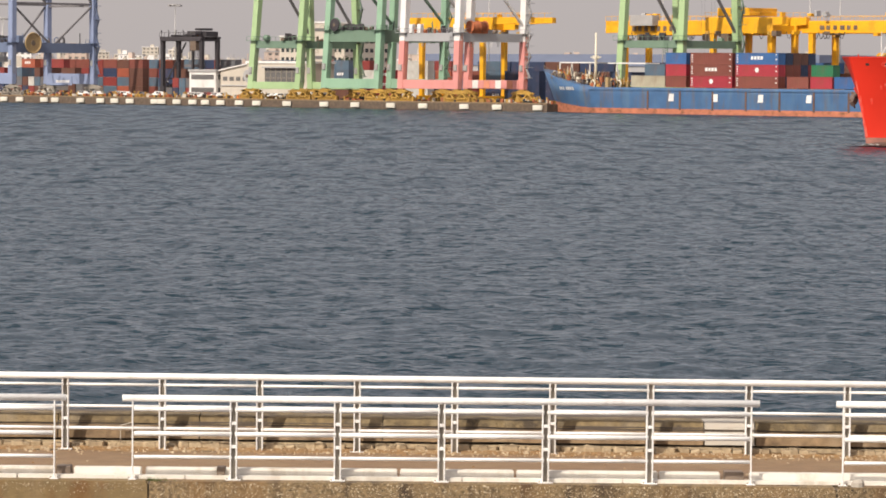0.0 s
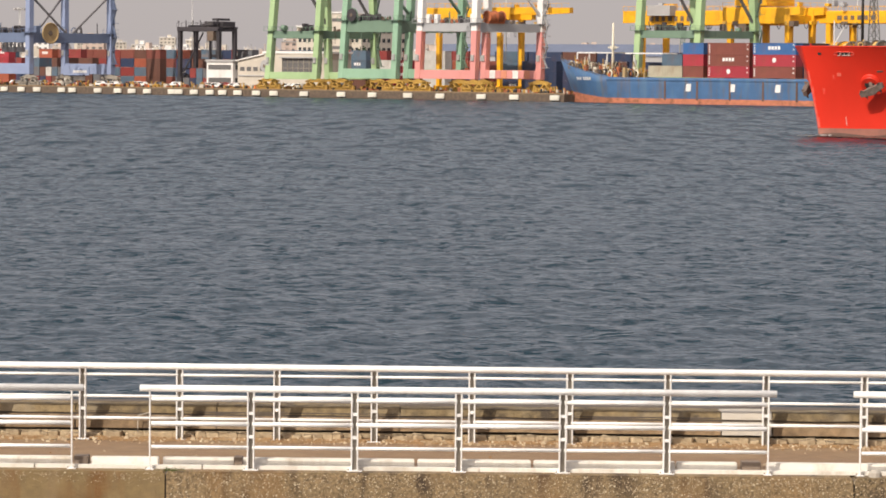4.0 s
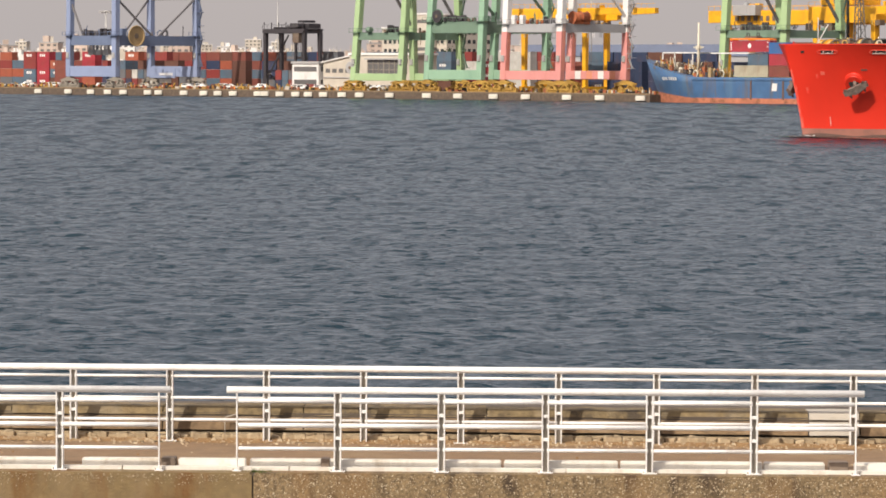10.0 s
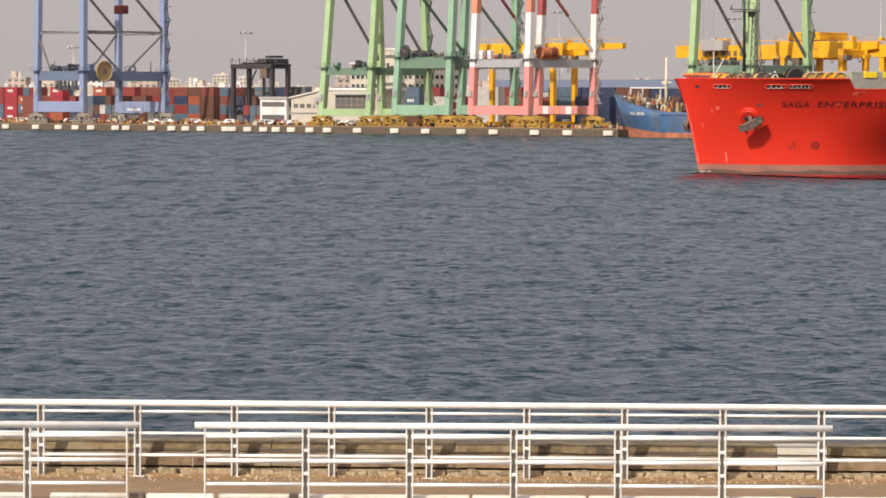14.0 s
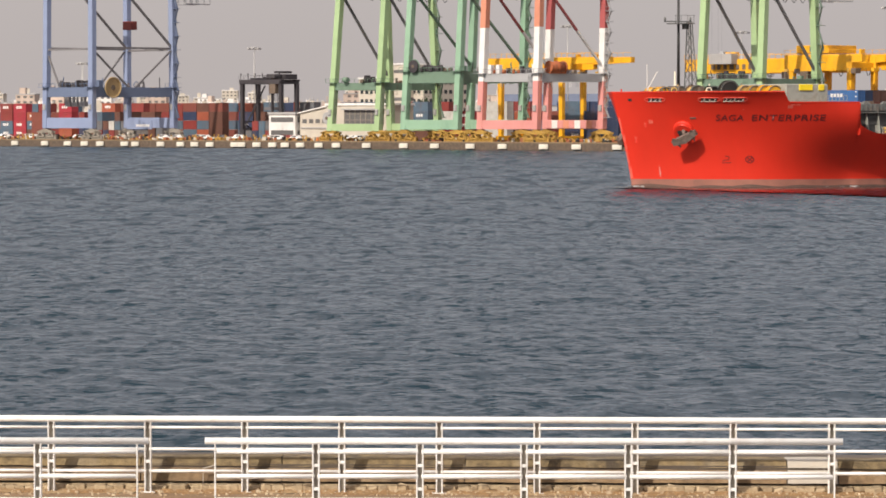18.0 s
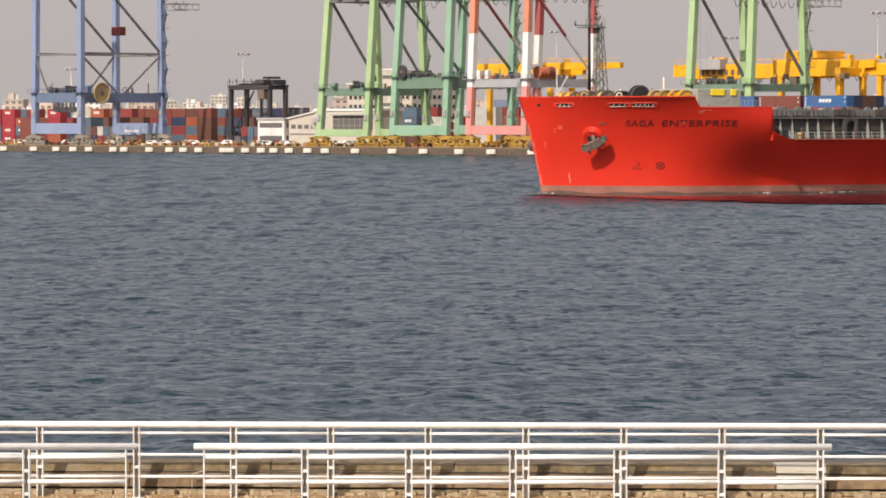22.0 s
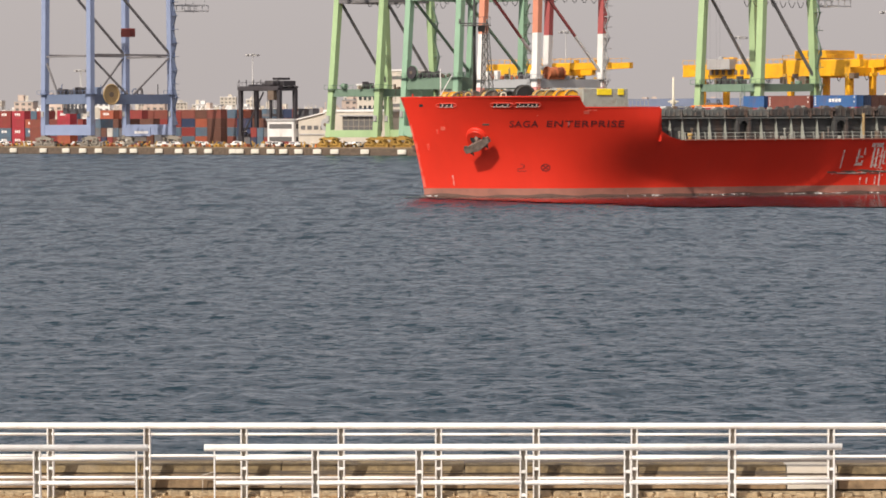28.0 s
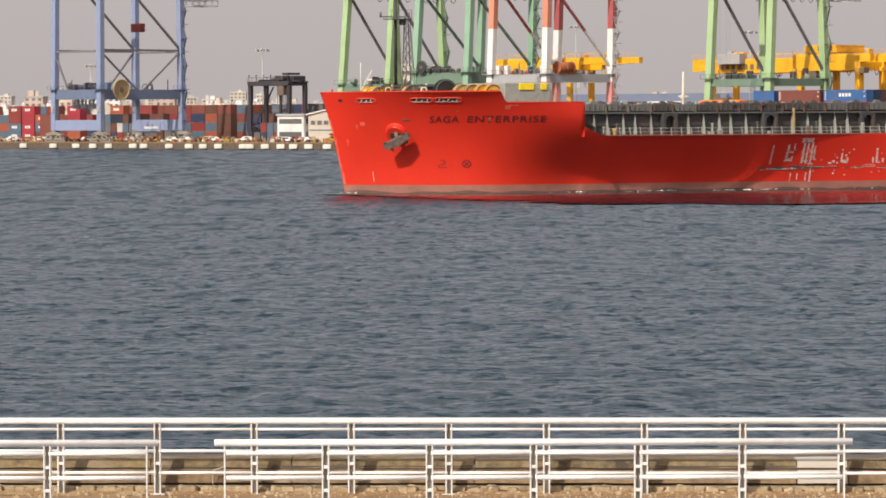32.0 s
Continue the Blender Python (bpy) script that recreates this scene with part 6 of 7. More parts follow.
for gy in [o for o in scene.objects if o.name.startswith("yard_gantry") and o is not rtg]:
    for i in range(18):
        x, y, z = ry.uniform(0, 36), ry.choice((0.2, 8.4)), 17.6
        bm = bm_new()
        if i % 3 == 0:
            for a in range(6):
                u, v = a / 6, (a + 1) / 6
                tube(bm, (x + u * 1.6, y, z - 1.6 * math.sin(math.pi * u)), (x + v * 1.6, y, z - 1.6 * math.sin(math.pi * v)), 0.08, 5)
            part("festoon_cable", bm, M["black"], gy)
        elif i % 3 == 1:
            box(bm, x, y - 1.2, z - ry.uniform(0.3, 1.2), x + ry.uniform(0.6, 2.2), y + 0.8, z + 0.2, 0.05)
            part("drive_box", bm, M[ry.choice(("bogie", "steel", "yellow"))], gy)
        else:
            box(bm, x, y - 1.0, 21.2, x + ry.uniform(0.4, 1.4), y + 0.6, 21.2 + ry.uniform(0.5, 1.4), 0.05)
            part("girder_fitting", bm, M[ry.choice(("yellow", "bogie", "grey_beam"))], gy)
# grey container hung under the second yellow gantry's trolley
bm = bm_new()
box(bm, 0, 0, 0, 7.5, 3, 2.6, 0.05)
solid("electrical_house", bm, M["roof_grey"], "pale grey machinery house on the yellow gantry", "machine house", m=port(24.0, 57, 21.0))


# ---- containers ----
def container_mesh(length, key, height=2.59):
    """One skin: corrugated sides between corner posts, with top and bottom rails."""
    w = 2.44
    path = []

    def side(p, q, inward, step):
        p, q, inward = Vector(p), Vector(q), Vector(inward)
        span = (q - p).length
        way = (q - p) / span
        path.append((p, True))
        path.append((p + way * 0.18, True))
        n = int((span - 0.4) / step)
        for i in range(n):
            a = p + way * (0.2 + (span - 0.4) * i / n) + inward * (0.05 if i % 2 else 0.015)
            b = p + way * (0.2 + (span - 0.4) * (i + 0.7) / n) + inward * (0.05 if i % 2 else 0.015)
            path.append((a, False))
            path.append((b, False))
        path.append((q - way * 0.18, True))
    side((0, 0, 0), (length, 0, 0), (0, 1, 0), 0.30)
    side((length, 0, 0), (length, w, 0), (-1, 0, 0), 0.30)
    side((length, w, 0), (0, w, 0), (0, -1, 0), 0.30)
    side((0, w, 0), (0, 0, 0), (1, 0, 0), 0.30)
    bm = bm_new()
    mid = Vector((length / 2, w / 2, 0))
    rings = []
    for z, rail in ((0.0, 1), (0.14, 1), (0.16, 0), (height - 0.13, 0), (height - 0.11, 1), (height, 1)):
        ring = []
        for p, flat in path:
            q = Vector(p)
            if rail and not flat:
                q.x = min(max(q.x, 0), length)
                if abs(q.y) < 0.1:
                    q.y = 0
                elif abs(q.y - w) < 0.1:
                    q.y = w
                elif q.x < 0.1:
                    q.x = 0
                elif q.x > length - 0.1:
                    q.x = length
            ring.append(bm.verts.new((q.x, q.y, z)))
        rings.append(ring)
    n = len(path)
    for a, b in zip(rings, rings[1:]):
        for i in range(n):
            bm.faces.new((a[i], a[(i + 1) % n], b[(i + 1) % n], b[i]))
    bm.faces.new(rings[0][::-1])
    bm.faces.new(rings[-1])
    return mesh_of("shipping_container", bm, M["box_" + key])


CMESH = {}
bm = bm_new()
box(bm, 0, -0.03, 0, 0.65, -0.005, 0.75)
ME_LETTER = mesh_of("letter_bar", bm, M["white_band"])
bm = bm_new()
tube(bm, (6.1, -0.03, 1.4), (6.1, -0.005, 1.4), 0.55, 14)
ME_DISC = mesh_of("emblem_disc", bm, M["white_band"])
bm = bm_new()
box(bm, 0, -0.03, 0, 0.4, -0.005, 0.25)
ME_CODE = mesh_of("code_bar", bm, M["white_band"])


def container(m, key, length=12.19, height=2.59, label="", group="yard containers", mark=None):
    k = (key, length, height)
    if k not in CMESH:
        CMESH[k] = container_mesh(length, key, height)
    ob = new("shipping_container", CMESH[k])
    ob.matrix_basis = m
    tagged(ob, label or key.replace("box_", "") + " corrugated steel shipping container, stacked", "container", group)
    if mark and length > 12:
        for i in range(4):
            piece("code_bar", ME_CODE, ob, pose(0.3, 0, 0.45 + i * 0.5))
            if i % 2:
                piece("code_bar", ME_CODE, ob, pose(11.4, 0, 0.55 + i * 0.5))
        if mark == "letters":
            for i in range(4):
                piece("letter_bar", ME_LETTER, ob, pose(4.4 + i * 0.9, 0, 1.1))
        elif mark == "disc":
            piece("emblem_disc", ME_DISC, ob, pose(0, 0, 0))
    return ob


rc = random.Random(21)
# yard blocks: (s, w, bays, rows, tiers, palette)
WARM = ("red", "brick", "orange", "orange", "red", "crimson", "grey")
MIXED = ("steel", "steel", "grey", "red", "brick", "steel", "navy", "brown", "brick", "crimson", "orange")
COOL = ("steel", "navy", "brick", "grey", "steel", "red")
for s0, w0, bays, tiers, palette, length, rows in ((-275, 62, 4, 4, MIXED, 6.06, 1), (-248, 58, 4, 4, WARM, 6.06, 1), (-222, 64, 4, 4, WARM, 6.06, 1), (-196, 52, 3, 3, ("red", "brown", "grey", "white", "crimson"), 6.06, 1),
                                                  (-176, 66, 4, 4, MIXED, 6.06, 1), (-151, 50, 4, 3, MIXED, 6.06, 1), (-152, 60, 4, 4, MIXED, 6.06, 1), (-126, 56, 3, 4, COOL, 6.06, 1), (-106, 62, 3, 4, ("steel", "brown", "navy", "steel"), 6.06, 1),
                                                  (-84, 70, 2, 4, ("white", "blue", "brown"), 12.19, 1), (-58, 44, 2, 3, ("brown", "blue", "crimson"), 6.06, 1), (-36, 62, 2, 3, ("navy", "navy", "brown"), 12.19, 1),
                                                  (-8, 66, 3, 3, ("navy", "navy", "navy"), 12.19, 1), (22, 70, 3, 3, ("navy", "brown", "navy"), 12.19, 1), (60, 74, 4, 4, ("blue", "grey", "brown"), 12.19, 1)):
    for b in range(bays):
        for r in range(rows):
            n = max(1, tiers - (s0 < -120 and rc.random() < 0.15) - (rc.random() < 0.4))
            shift = rc.choice((0, 0, 5.5))
            for k in range(n):
                if k == 0 or rc.random() < 0.35:
                    paint = rc.choice(palette)
                stacked = container(port(s0 + b * (length + 0.5), w0 + r * 2.7 + shift, Z_QUAY + k * 2.6), paint, length)
                if paint in ("steel", "navy", "crimson", "red", "orange") and rc.random() < 0.6:
                    for i in range(3):
                        piece("letter_bar", ME_LETTER, stacked, pose(length * 0.25 + i * 0.9, 0, 1.1))
bm = bm_new()
FAR_KEYS = ("red", "brick", "orange", "steel", "blue", "grey", "navy", "brown")
for k in range(44):
    s0 = -310 + k * 6.25
    for t in range(rc.choice((3, 3, 4, 4))):
        first = len(bm.faces)
        box(bm, s0, 80, t * 2.6 + 0.03, s0 + 6.06, 82.4, t * 2.6 + 2.6, 0.05)
        bm.faces.ensure_lookup_table()
        key = rc.choice((0, 1, 2, 0, 3, 5) if s0 < -215 else (0, 1, 2, 3, 3, 6, 7, 1, 0))
        for f in bm.faces[first:]:
            f.material_index = key
for b in range(12):
    for t in range(4 if b % 5 else 3):
        first = len(bm.faces)
        box(bm, -82 + b * 12.6, 100, t * 2.6 + 0.03, -69.8 + b * 12.6, 102.4, t * 2.6 + 2.6, 0.05)
        bm.faces.ensure_lookup_table()
        key = rc.choice((7, 7, 6, 6, 6))
        for f in bm.faces[first:]:
            f.material_index = key
far_boxes = new("container_stacks", mesh_of("container_stacks", bm, *[M["box_" + k] for k in FAR_KEYS]))
far_boxes.matrix_basis = port(0, 0, Z_QUAY)
tagged(far_boxes, "far rows of stacked mixed-colour shipping containers", kind="stuff")
# low dark block of stacked boxes end-on by the blue crane
for b in range(9):
    for k in range(2 if b % 3 else 3):
        container(port(-208 + b * 2.7, 46, Z_QUAY + k * 2.6, 90), rc.choice(("steel", "grey", "navy", "red", "white", "brown")), 12.19)
for b in range(10):
    for k in range(2 if b % 4 else 1):
        container(port(-128 + b * 2.7, 40, Z_QUAY + k * 2.6, 90), rc.choice(("navy", "grey", "steel", "red")), 6.06)

# ---- the blue container barge alongside ----
barge = thing("container_ship", port(47.8, -3.0), "small blue container barge with orange boot-top, moored", "ship")


def barge_side(d, z):
    """Plan position of the barge's harbour side d metres aft of the stem at height z."""
    rake = -4.2 * (max(0, z) / 10) ** 1.3 * max(0, 1 - d / 12)
    return d + rake, 7.5 * (1 - min(1, d / (25 - 1.55 * max(z, 0)))) ** 2.0


def barge_top(d):
    return 5.9 + 4.2 * max(0, 1 - d / 17.0) ** 1.3


def barge_hull():
    L, B = 108.0, 15.0
    bm = bm_new()
    rows = []
    for i, d in enumerate([0, 0.5, 1.5, 3, 5, 7.5, 10, 13, 16, 20, 30, 60, 90, L]):
        top = 5.9 + 4.2 * max(0, 1 - d / 17.0) ** 1.3
        zs = [-2, 0, 0.5, 1.2, 3.0, 4.6, top]
        row = []
        for side in (0, 1):
            col = []
            for z in zs:
                rake = -4.2 * (max(0, z) / 10) ** 1.3 * max(0, 1 - d / 12)
                hb = B / 2 * (1 - (1 - min(1, d / (25 - 1.55 * max(z, 0)))) ** 2.0)
                y = B / 2 + (-hb if side == 0 else hb)
                # boot-top rises towards the stem
                zz = z + (1.3 * max(0, 1 - d / 16) if 0.5 < z < 2 else 0)
                col.append(bm.verts.new((d + rake, y, zz)))
            row.append(col)
        rows.append(row)
    for a, b in zip(rows, rows[1:]):
        for s in (0, 1):
            for k in range(6):
                f = bm.faces.new((a[s][k], b[s][k], b[s][k + 1], a[s][k + 1]))
                f.material_index = 1 if k < 3 else 0
                f.smooth = True
        bm.faces.new((a[0][6], b[0][6], b[1][6], a[1][6]))
    bm.faces.new(rows[-1][0] + rows[-1][1][::-1])
    bmesh.ops.remove_doubles(bm, verts=bm.verts, dist=0.001)
    ob = new("hull", mesh_of("hull", bm, M["ship_blue"], M["ship_boot"]))
    ob.parent = barge
    for k in range(9):
        bm = bm_new()
        x = 35 + k * 9.6
        box(bm, x - 0.25, -0.12, 0.9, x + 0.25, 0.02, 5.6)
        part("fender_strip", bm, M["weedline"], barge)
    bm = bm_new()
    box(bm, 17, -0.15, 5.2, L, 0.05, 5.55)
    part("rubbing_strake", bm, M["ship_blue"], barge)
    for x in (41.2, 54.1, 67.2, 80.8):
        bm = bm_new()
        hexa(bm, [(x, -0.08, 2.9), (x + 1.5, -0.08, 2.9), (x + 1.5, 0.02, 2.9), (x, 0.02, 2.9), (x + 0.25, -0.08, 4.6), (x + 1.6, -0.08, 4.6), (x + 1.6, 0.02, 4.6), (x + 0.25, 0.02, 4.6)])
        part("hull_emblem", bm, M["white_band"], barge, "white painted emblem shape")
    for k in range(7):
        bm = bm_new()
        d = 6.2 + k * 0.75 + (0.5 if k > 2 else 0)
        low, high = [[(*barge_side(e, z), z) for e in (d, d + 0.5)] for z in (5.2, 5.9)]
        hexa(bm, [(x, y - o, z) for o in (0.06, -0.02) for x, y, z in (low[0], low[1], high[1], high[0])])
        part("letter_bar", bm, M["white_band"], barge)



barge_hull()
bm = bm_new()
tube(bm, (13.2, 6.5, 5.5), (13.2, 6.5, 18.5), 0.42, 10, 0.2)
bar(bm, (11.6, 6.5, 12.8), (14.8, 6.5, 12.8), 0.2, 0.3)
box(bm, 12.7, 6.0, 12.3, 13.7, 7.0, 13.2)
part("foremast", bm, M["cream"], barge, "cream foremast with light")
bm = bm_new()
for x0, x1, z in ((1.5, 12.5, 11.4), (16.5, 28.0, 11.3)):
    box(bm, x0, 7.0, z, x1, 12.0, z + 0.28)
for x in (1.2, 5, 10.6, 19, 28):
    bar(bm, (x, 7.4, 6), (x, 7.4, 11.5), 0.25)
part("white_canopy", bm, M["white_band"], barge, "white awning frame over the foredeck")
rr = random.Random(5)
for i in range(210):
    bm = bm_new()
    x, y = rr.uniform(3, 21), rr.uniform(2.5, 11)
    z = 8.3 - 0.16 * x if x < 15 else 5.8
    s = rr.uniform(0.15, 0.5)
    if i % 4 == 0:
        bar(bm, (x, y, z), (x + rr.uniform(-1.5, 1.5), y, z + rr.uniform(1.5, 4.0)), 0.13, 0.13)
    elif i % 3:
        box(bm, x - s, y - s, z, x + s, y + s, z + rr.uniform(0.6, 2.4), 0.05)
    else:
        ring_tube(bm, (x, y, z + 0.9), (rr.random(), 1, 0), 0.8, 0.2, 12, 5)
    part("deck_gear", bm, M[rr.choice(("steel", "tan", "cream", "bogie", "dark_steel", "rust_drum"))], barge)
bm = bm_new()
for k in range(16):
    foot, ahead = [(*barge_side(d, barge_top(d)), barge_top(d)) for d in (0.4 + k * 1.0, 1.4 + k * 1.0)]
    bar(bm, (foot[0], foot[1] + 0.1, foot[2] - 0.05), (foot[0], foot[1] + 0.1, foot[2] + 1.0), 0.08)
    bar(bm, (foot[0], foot[1] + 0.1, foot[2] + 1.0), (ahead[0], ahead[1] + 0.1, ahead[2] + 1.0), 0.08)
part("bow_rail", bm, M["steel"], barge)
for k in range(5):
    bm = bm_new()
    box(bm, 42 + k * 13, 0.4, 5.75, 52 + k * 13, 14.6, 6.0)
    part("hatch_cover", bm, M["steel"], barge)
Zc = 6.05


def on_barge(x, y, tier):
    return port(56.4 + x, -3.0 + y, Zc + tier * 2.6)


for k, (x, keys, marks, ln) in enumerate(((30.9, ("brick", "crimson", "blue"), (None, None, None), 6.06), (38.2, ("crimson", "brick", "brick"), ("disc", "letters", "code"), 12.19), (51.4, ("brick", "crimson", "blue"), ("code", "disc", "letters"), 12.19),
                                          (66.0, ("brick",), ("code",), 6.06), (72.6, ("crimson",), ("disc",), 6.06), (79.2, ("blue",), (None,), 6.06), (86, ("brick", "blue"), ("code", "code"), 12.19), (99.0 - 0.5, ("crimson",), (None,), 6.06))):
    for tier, (key, mk) in enumerate(zip(keys, marks)):
        for row in range(5):
            kk = key if row == 0 else rc.choice(("brown", "navy", "brick", "steel", "red"))
            container(on_barge(x, 0.9 + row * 2.65, tier), kk, ln, group="barge containers", mark=mk if row == 0 else None)
for row in range(4):
    container(on_barge(24.6, 0.9 + row * 2.65, 0), "beige", 6.06, group="barge containers")
for row, key in enumerate(("steel", "crimson", "brick", "beige")):
    container(on_barge(24.6, 0.9 + row * 2.65, 1), key, 6.06, group="barge containers")
    container(on_barge(18.2, 3.5 + row * 2.65, 0), ("beige", "white", "beige", "beige")[row], 6.06, group="barge containers")
# crimson box on its way from the quay to the barge, under an orange spreader
hung_box = container(port(68.7, 26, 6.0), "crimson", 12.19, label="crimson shipping container hung under an orange spreader", group="barge containers", mark="disc")
spreader = thing("spreader", port(68.7, 26, 8.62), "orange container spreader with headblock on hoist ropes", "spreader")
for y in (0.25, 2.2):
    bm = bm_new()
    box(bm, 0.6, y - 0.15, 0.12, 11.6, y + 0.15, 0.5, 0.03)
    part("beam", bm, M["orange_vest"], spreader)
for x in (0.3, 11.9):
    bm = bm_new()
    box(bm, x - 0.3, 0.0, 0.0, x + 0.3, 2.44, 0.4, 0.03)
    part("end_beam", bm, M["orange_vest"], spreader)
bm = bm_new()
box(bm, 4.2, 0.3, 0.5, 8.0, 2.1, 1.0, 0.06)
part("headblock", bm, M["steel"], spreader, "grey steel headblock")
for x in (4.6, 7.6):
    bm = bm_new()
    ring_tube(bm, (x, 1.2, 1.3), (0, 1, 0), 0.4, 0.12, 12, 5)
    part("sheave", bm, M["dark_steel"], spreader)
    for y in (0.6, 1.8):
        bm = bm_new()
        tube(bm, (x, y, 1.0), (x, y, 26.0), 0.014, 5)
        part("hoist_rope", bm, M["dark_steel"], spreader)
container(on_barge(66.5, 0.9 + 3 * 2.65, 1), "green", 6.06, group="barge containers")


# ---- buildings ----
def building(s, w, length, depth, height, wall, roof, label, floors=1, win=(1.6, 1.1, 2.6), z=Z_QUAY, turn=0.0, name="building", parapet_h=0.6, band=False):
    th = thing(name, port(s, w, z, turn), label, "building", "port and city buildings")
    bm = bm_new()
    box(bm, 0, 0, 0, length, depth, height)
    part("wall", bm, M[wall], th)
    bm = bm_new()
    box(bm, -0.3, -0.3, height, length + 0.3, depth + 0.3, height + parapet_h)
    part("roof", bm, M[roof], th)
    ww, wh, step = win
    fh = height / floors
    if band:
        for f in range(floors):
            z0 = f * fh + fh * 0.4
            for side in (0, 1):
                bm = bm_new()
                if side:
                    box(bm, length - 0.1, 0.8, z0, length + 0.06, depth - 0.8, z0 + wh)
                else:
                    box(bm, 0.8, -0.06, z0, length - 0.8, 0.1, z0 + wh)
                part("window_band", bm, M["blind"], th)
        return th
    bm = bm_new()
    box(bm, 0, -0.06, 0, ww, 0.1, wh)
    me_w = mesh_of("window", bm, M["glass"])
    for f in range(floors):
        z0 = f * fh + fh * 0.38
        n = int((length - 0.8) / step)
        for i in range(n):
            piece("window", me_w, th, pose(0.6 + i * step + (length - 0.8 - n * step) / 2, 0, z0))
        n = int((depth - 0.8) / step)
        for i in range(n):
            piece("window", me_w, th, pose(length, 0.6 + i * step, z0, 0, 0, 90))
    return th


building(-115.2, 35, 10.6, 7, 7.0, "white_band", "roof_grey", "white two-storey port office with window bands", 2, (3.2, 1.3, 4.2), band=True)
annex = thing("building", port(-103.8, 36, Z_QUAY), "cream port building under one sloping roof", "building", "port and city buildings")
bm = bm_new()
hexa(bm, [(0, 0, 0), (15, 0, 0), (15, 9, 0), (0, 9, 0), (0, 0, 7.2), (15, 0, 9.6), (15, 9, 9.6), (0, 9, 7.2)])
part("wall", bm, M["ivory"], annex)
bm = bm_new()
hexa(bm, [(-0.4, -0.5, 7.2), (15.4, -0.5, 9.73), (15.4, 9.4, 9.73), (-0.4, 9.4, 7.2), (-0.4, -0.5, 7.5), (15.4, -0.5, 10.03), (15.4, 9.4, 10.03), (-0.4, 9.4, 7.5)])
part("sloping_roof", bm, M["white_band"], annex)
for x in (1.0, 3.6, 6.2, 8.8, 11.4):
    bm = bm_new()
    box(bm, x, -0.06, 4.6, x + 1.7, 0.1, 5.7)
    part("window", bm, M["blind"], annex)
bm = bm_new()
box(bm, 0.4, -0.25, 3.2, 14.8, 0.05, 3.5)
part("string_course", bm, M["roof_grey"], annex)
workshop = building(-88, 31, 25, 8, 9.3, "ivory", "white_band", "cream port workshop with a long dark open bay", 1, (1.2, 0.9, 26))
bm = bm_new()
box(bm, 7.6, -0.5, 4.3, 22.2, 0.1, 8.1)
bay = part("open_bay", bm, M["blind"], workshop, "dark glazed bay")
for k in range(8):
    bm = bm_new()
    box(bm, 7.6 + k * 2.06, -0.62, 4.3, 7.78 + k * 2.06, -0.45, 8.1)
    part("mullion", bm, M["web"], bay)
for z in (5.4, 7.0):
    bm = bm_new()
    box(bm, 7.6, -0.6, z, 22.2, -0.46, z + 0.15)
    part("transom", bm, M["web"], bay)
bm = bm_new()
box(bm, 7.2, -1.3, 8.1, 22.6, 0.0, 8.5)
part("canopy", bm, M["roof_grey"], workshop)
building(-362, 300, 34, 25, 20, "ivory", "white_band", "large cream office block with rows of windows behind the port", 6, (1.5, 1.4, 2.5))
building(-340, 296, 7, 12, 25, "ivory", "white_band", "cream stair tower of the office block", 5, (1.4, 1.2, 4), band=True)
building(-440, 260, 60, 25, 9.5, "rose", "roof_grey", "long warehouse with a pale roof behind the container yard", 2, (3, 1.6, 5), band=True)
# long blue-roofed shed behind the barge
building(-140, 150, 150, 40, 9.5, "grey_beam", "roof_blue", "long blue-roofed warehouse behind the barge", 1, (6, 1.5, 9), parapet_h=3.4)
rb = random.Random(31)


def city_block(length, depth, height, floors, wall, roof):
    """An apartment block with window rows, balconies and a stair head, its front towards the harbour."""
    th = thing("apartment_building", pose(0, 0, 0), "distant pale city apartment block in haze", "building", "city blocks")
    bm = bm_new()
    box(bm, 0, 0, 0, length, depth, height)
    part("wall", bm, M[wall], th)
    bm = bm_new()
    box(bm, -0.3, -0.3, height, length + 0.3, depth, height + 0.7)
    part("roof", bm, M[roof], th)
    bm = bm_new()
    u = rb.uniform(0.1, 0.6) * length
    box(bm, u, 2, height + 0.7, u + rb.uniform(2.5, 4.5), 6, height + rb.uniform(2.5, 5.0))
    part("stair_head", bm, M[wall], th)
    fh = height / floors
    n = max(2, int(length / 3.6))
    bm = bm_new()
    box(bm, 0, -0.05, 0, length / n * 0.52, 0.1, fh * 0.42)
    me = mesh_of("window", bm, M["blind"])
    for f in range(floors):
        for i in range(n):
            piece("window", me, th, pose(length / n * (i + 0.24), 0, f * fh + fh * 0.36))
    return th


kinds = []
for k in range(9):
    h = (13, 16, 18, 21, 24, 28, 15, 20, 34)[k]
    kinds.append((city_block(rb.uniform(9, 19), 12, h, max(3, round(h / 3.6)), ("white_band", "ivory", "rose", "rose", "ivory", "ivory", "rose", "white_band", "ivory")[k], rb.choice(("roof_grey", "white_band", "ivory", "rose"))), h))
placed = set()
for i in range(150):
    far = 2350 + 1850 * rb.random()
    u = rb.uniform(-0.138, 0.12)
    rise = rb.choice((14, 18, 22, 26, 30, 34, 40)) * (1.0 if u < 0.04 else 0.85)
    want = 6.5 + rise * far / 6624
    th, h = min(kinds, key=lambda q: abs(q[1] - want) + rb.uniform(0, 5))
    m = pose(far * u, far, Z_QUAY, 0, 0, rb.uniform(-28, 28))
    if th.name in placed:
        copy_thing(th, m)
    else:
        placed.add(th.name)
        th.matrix_basis = m
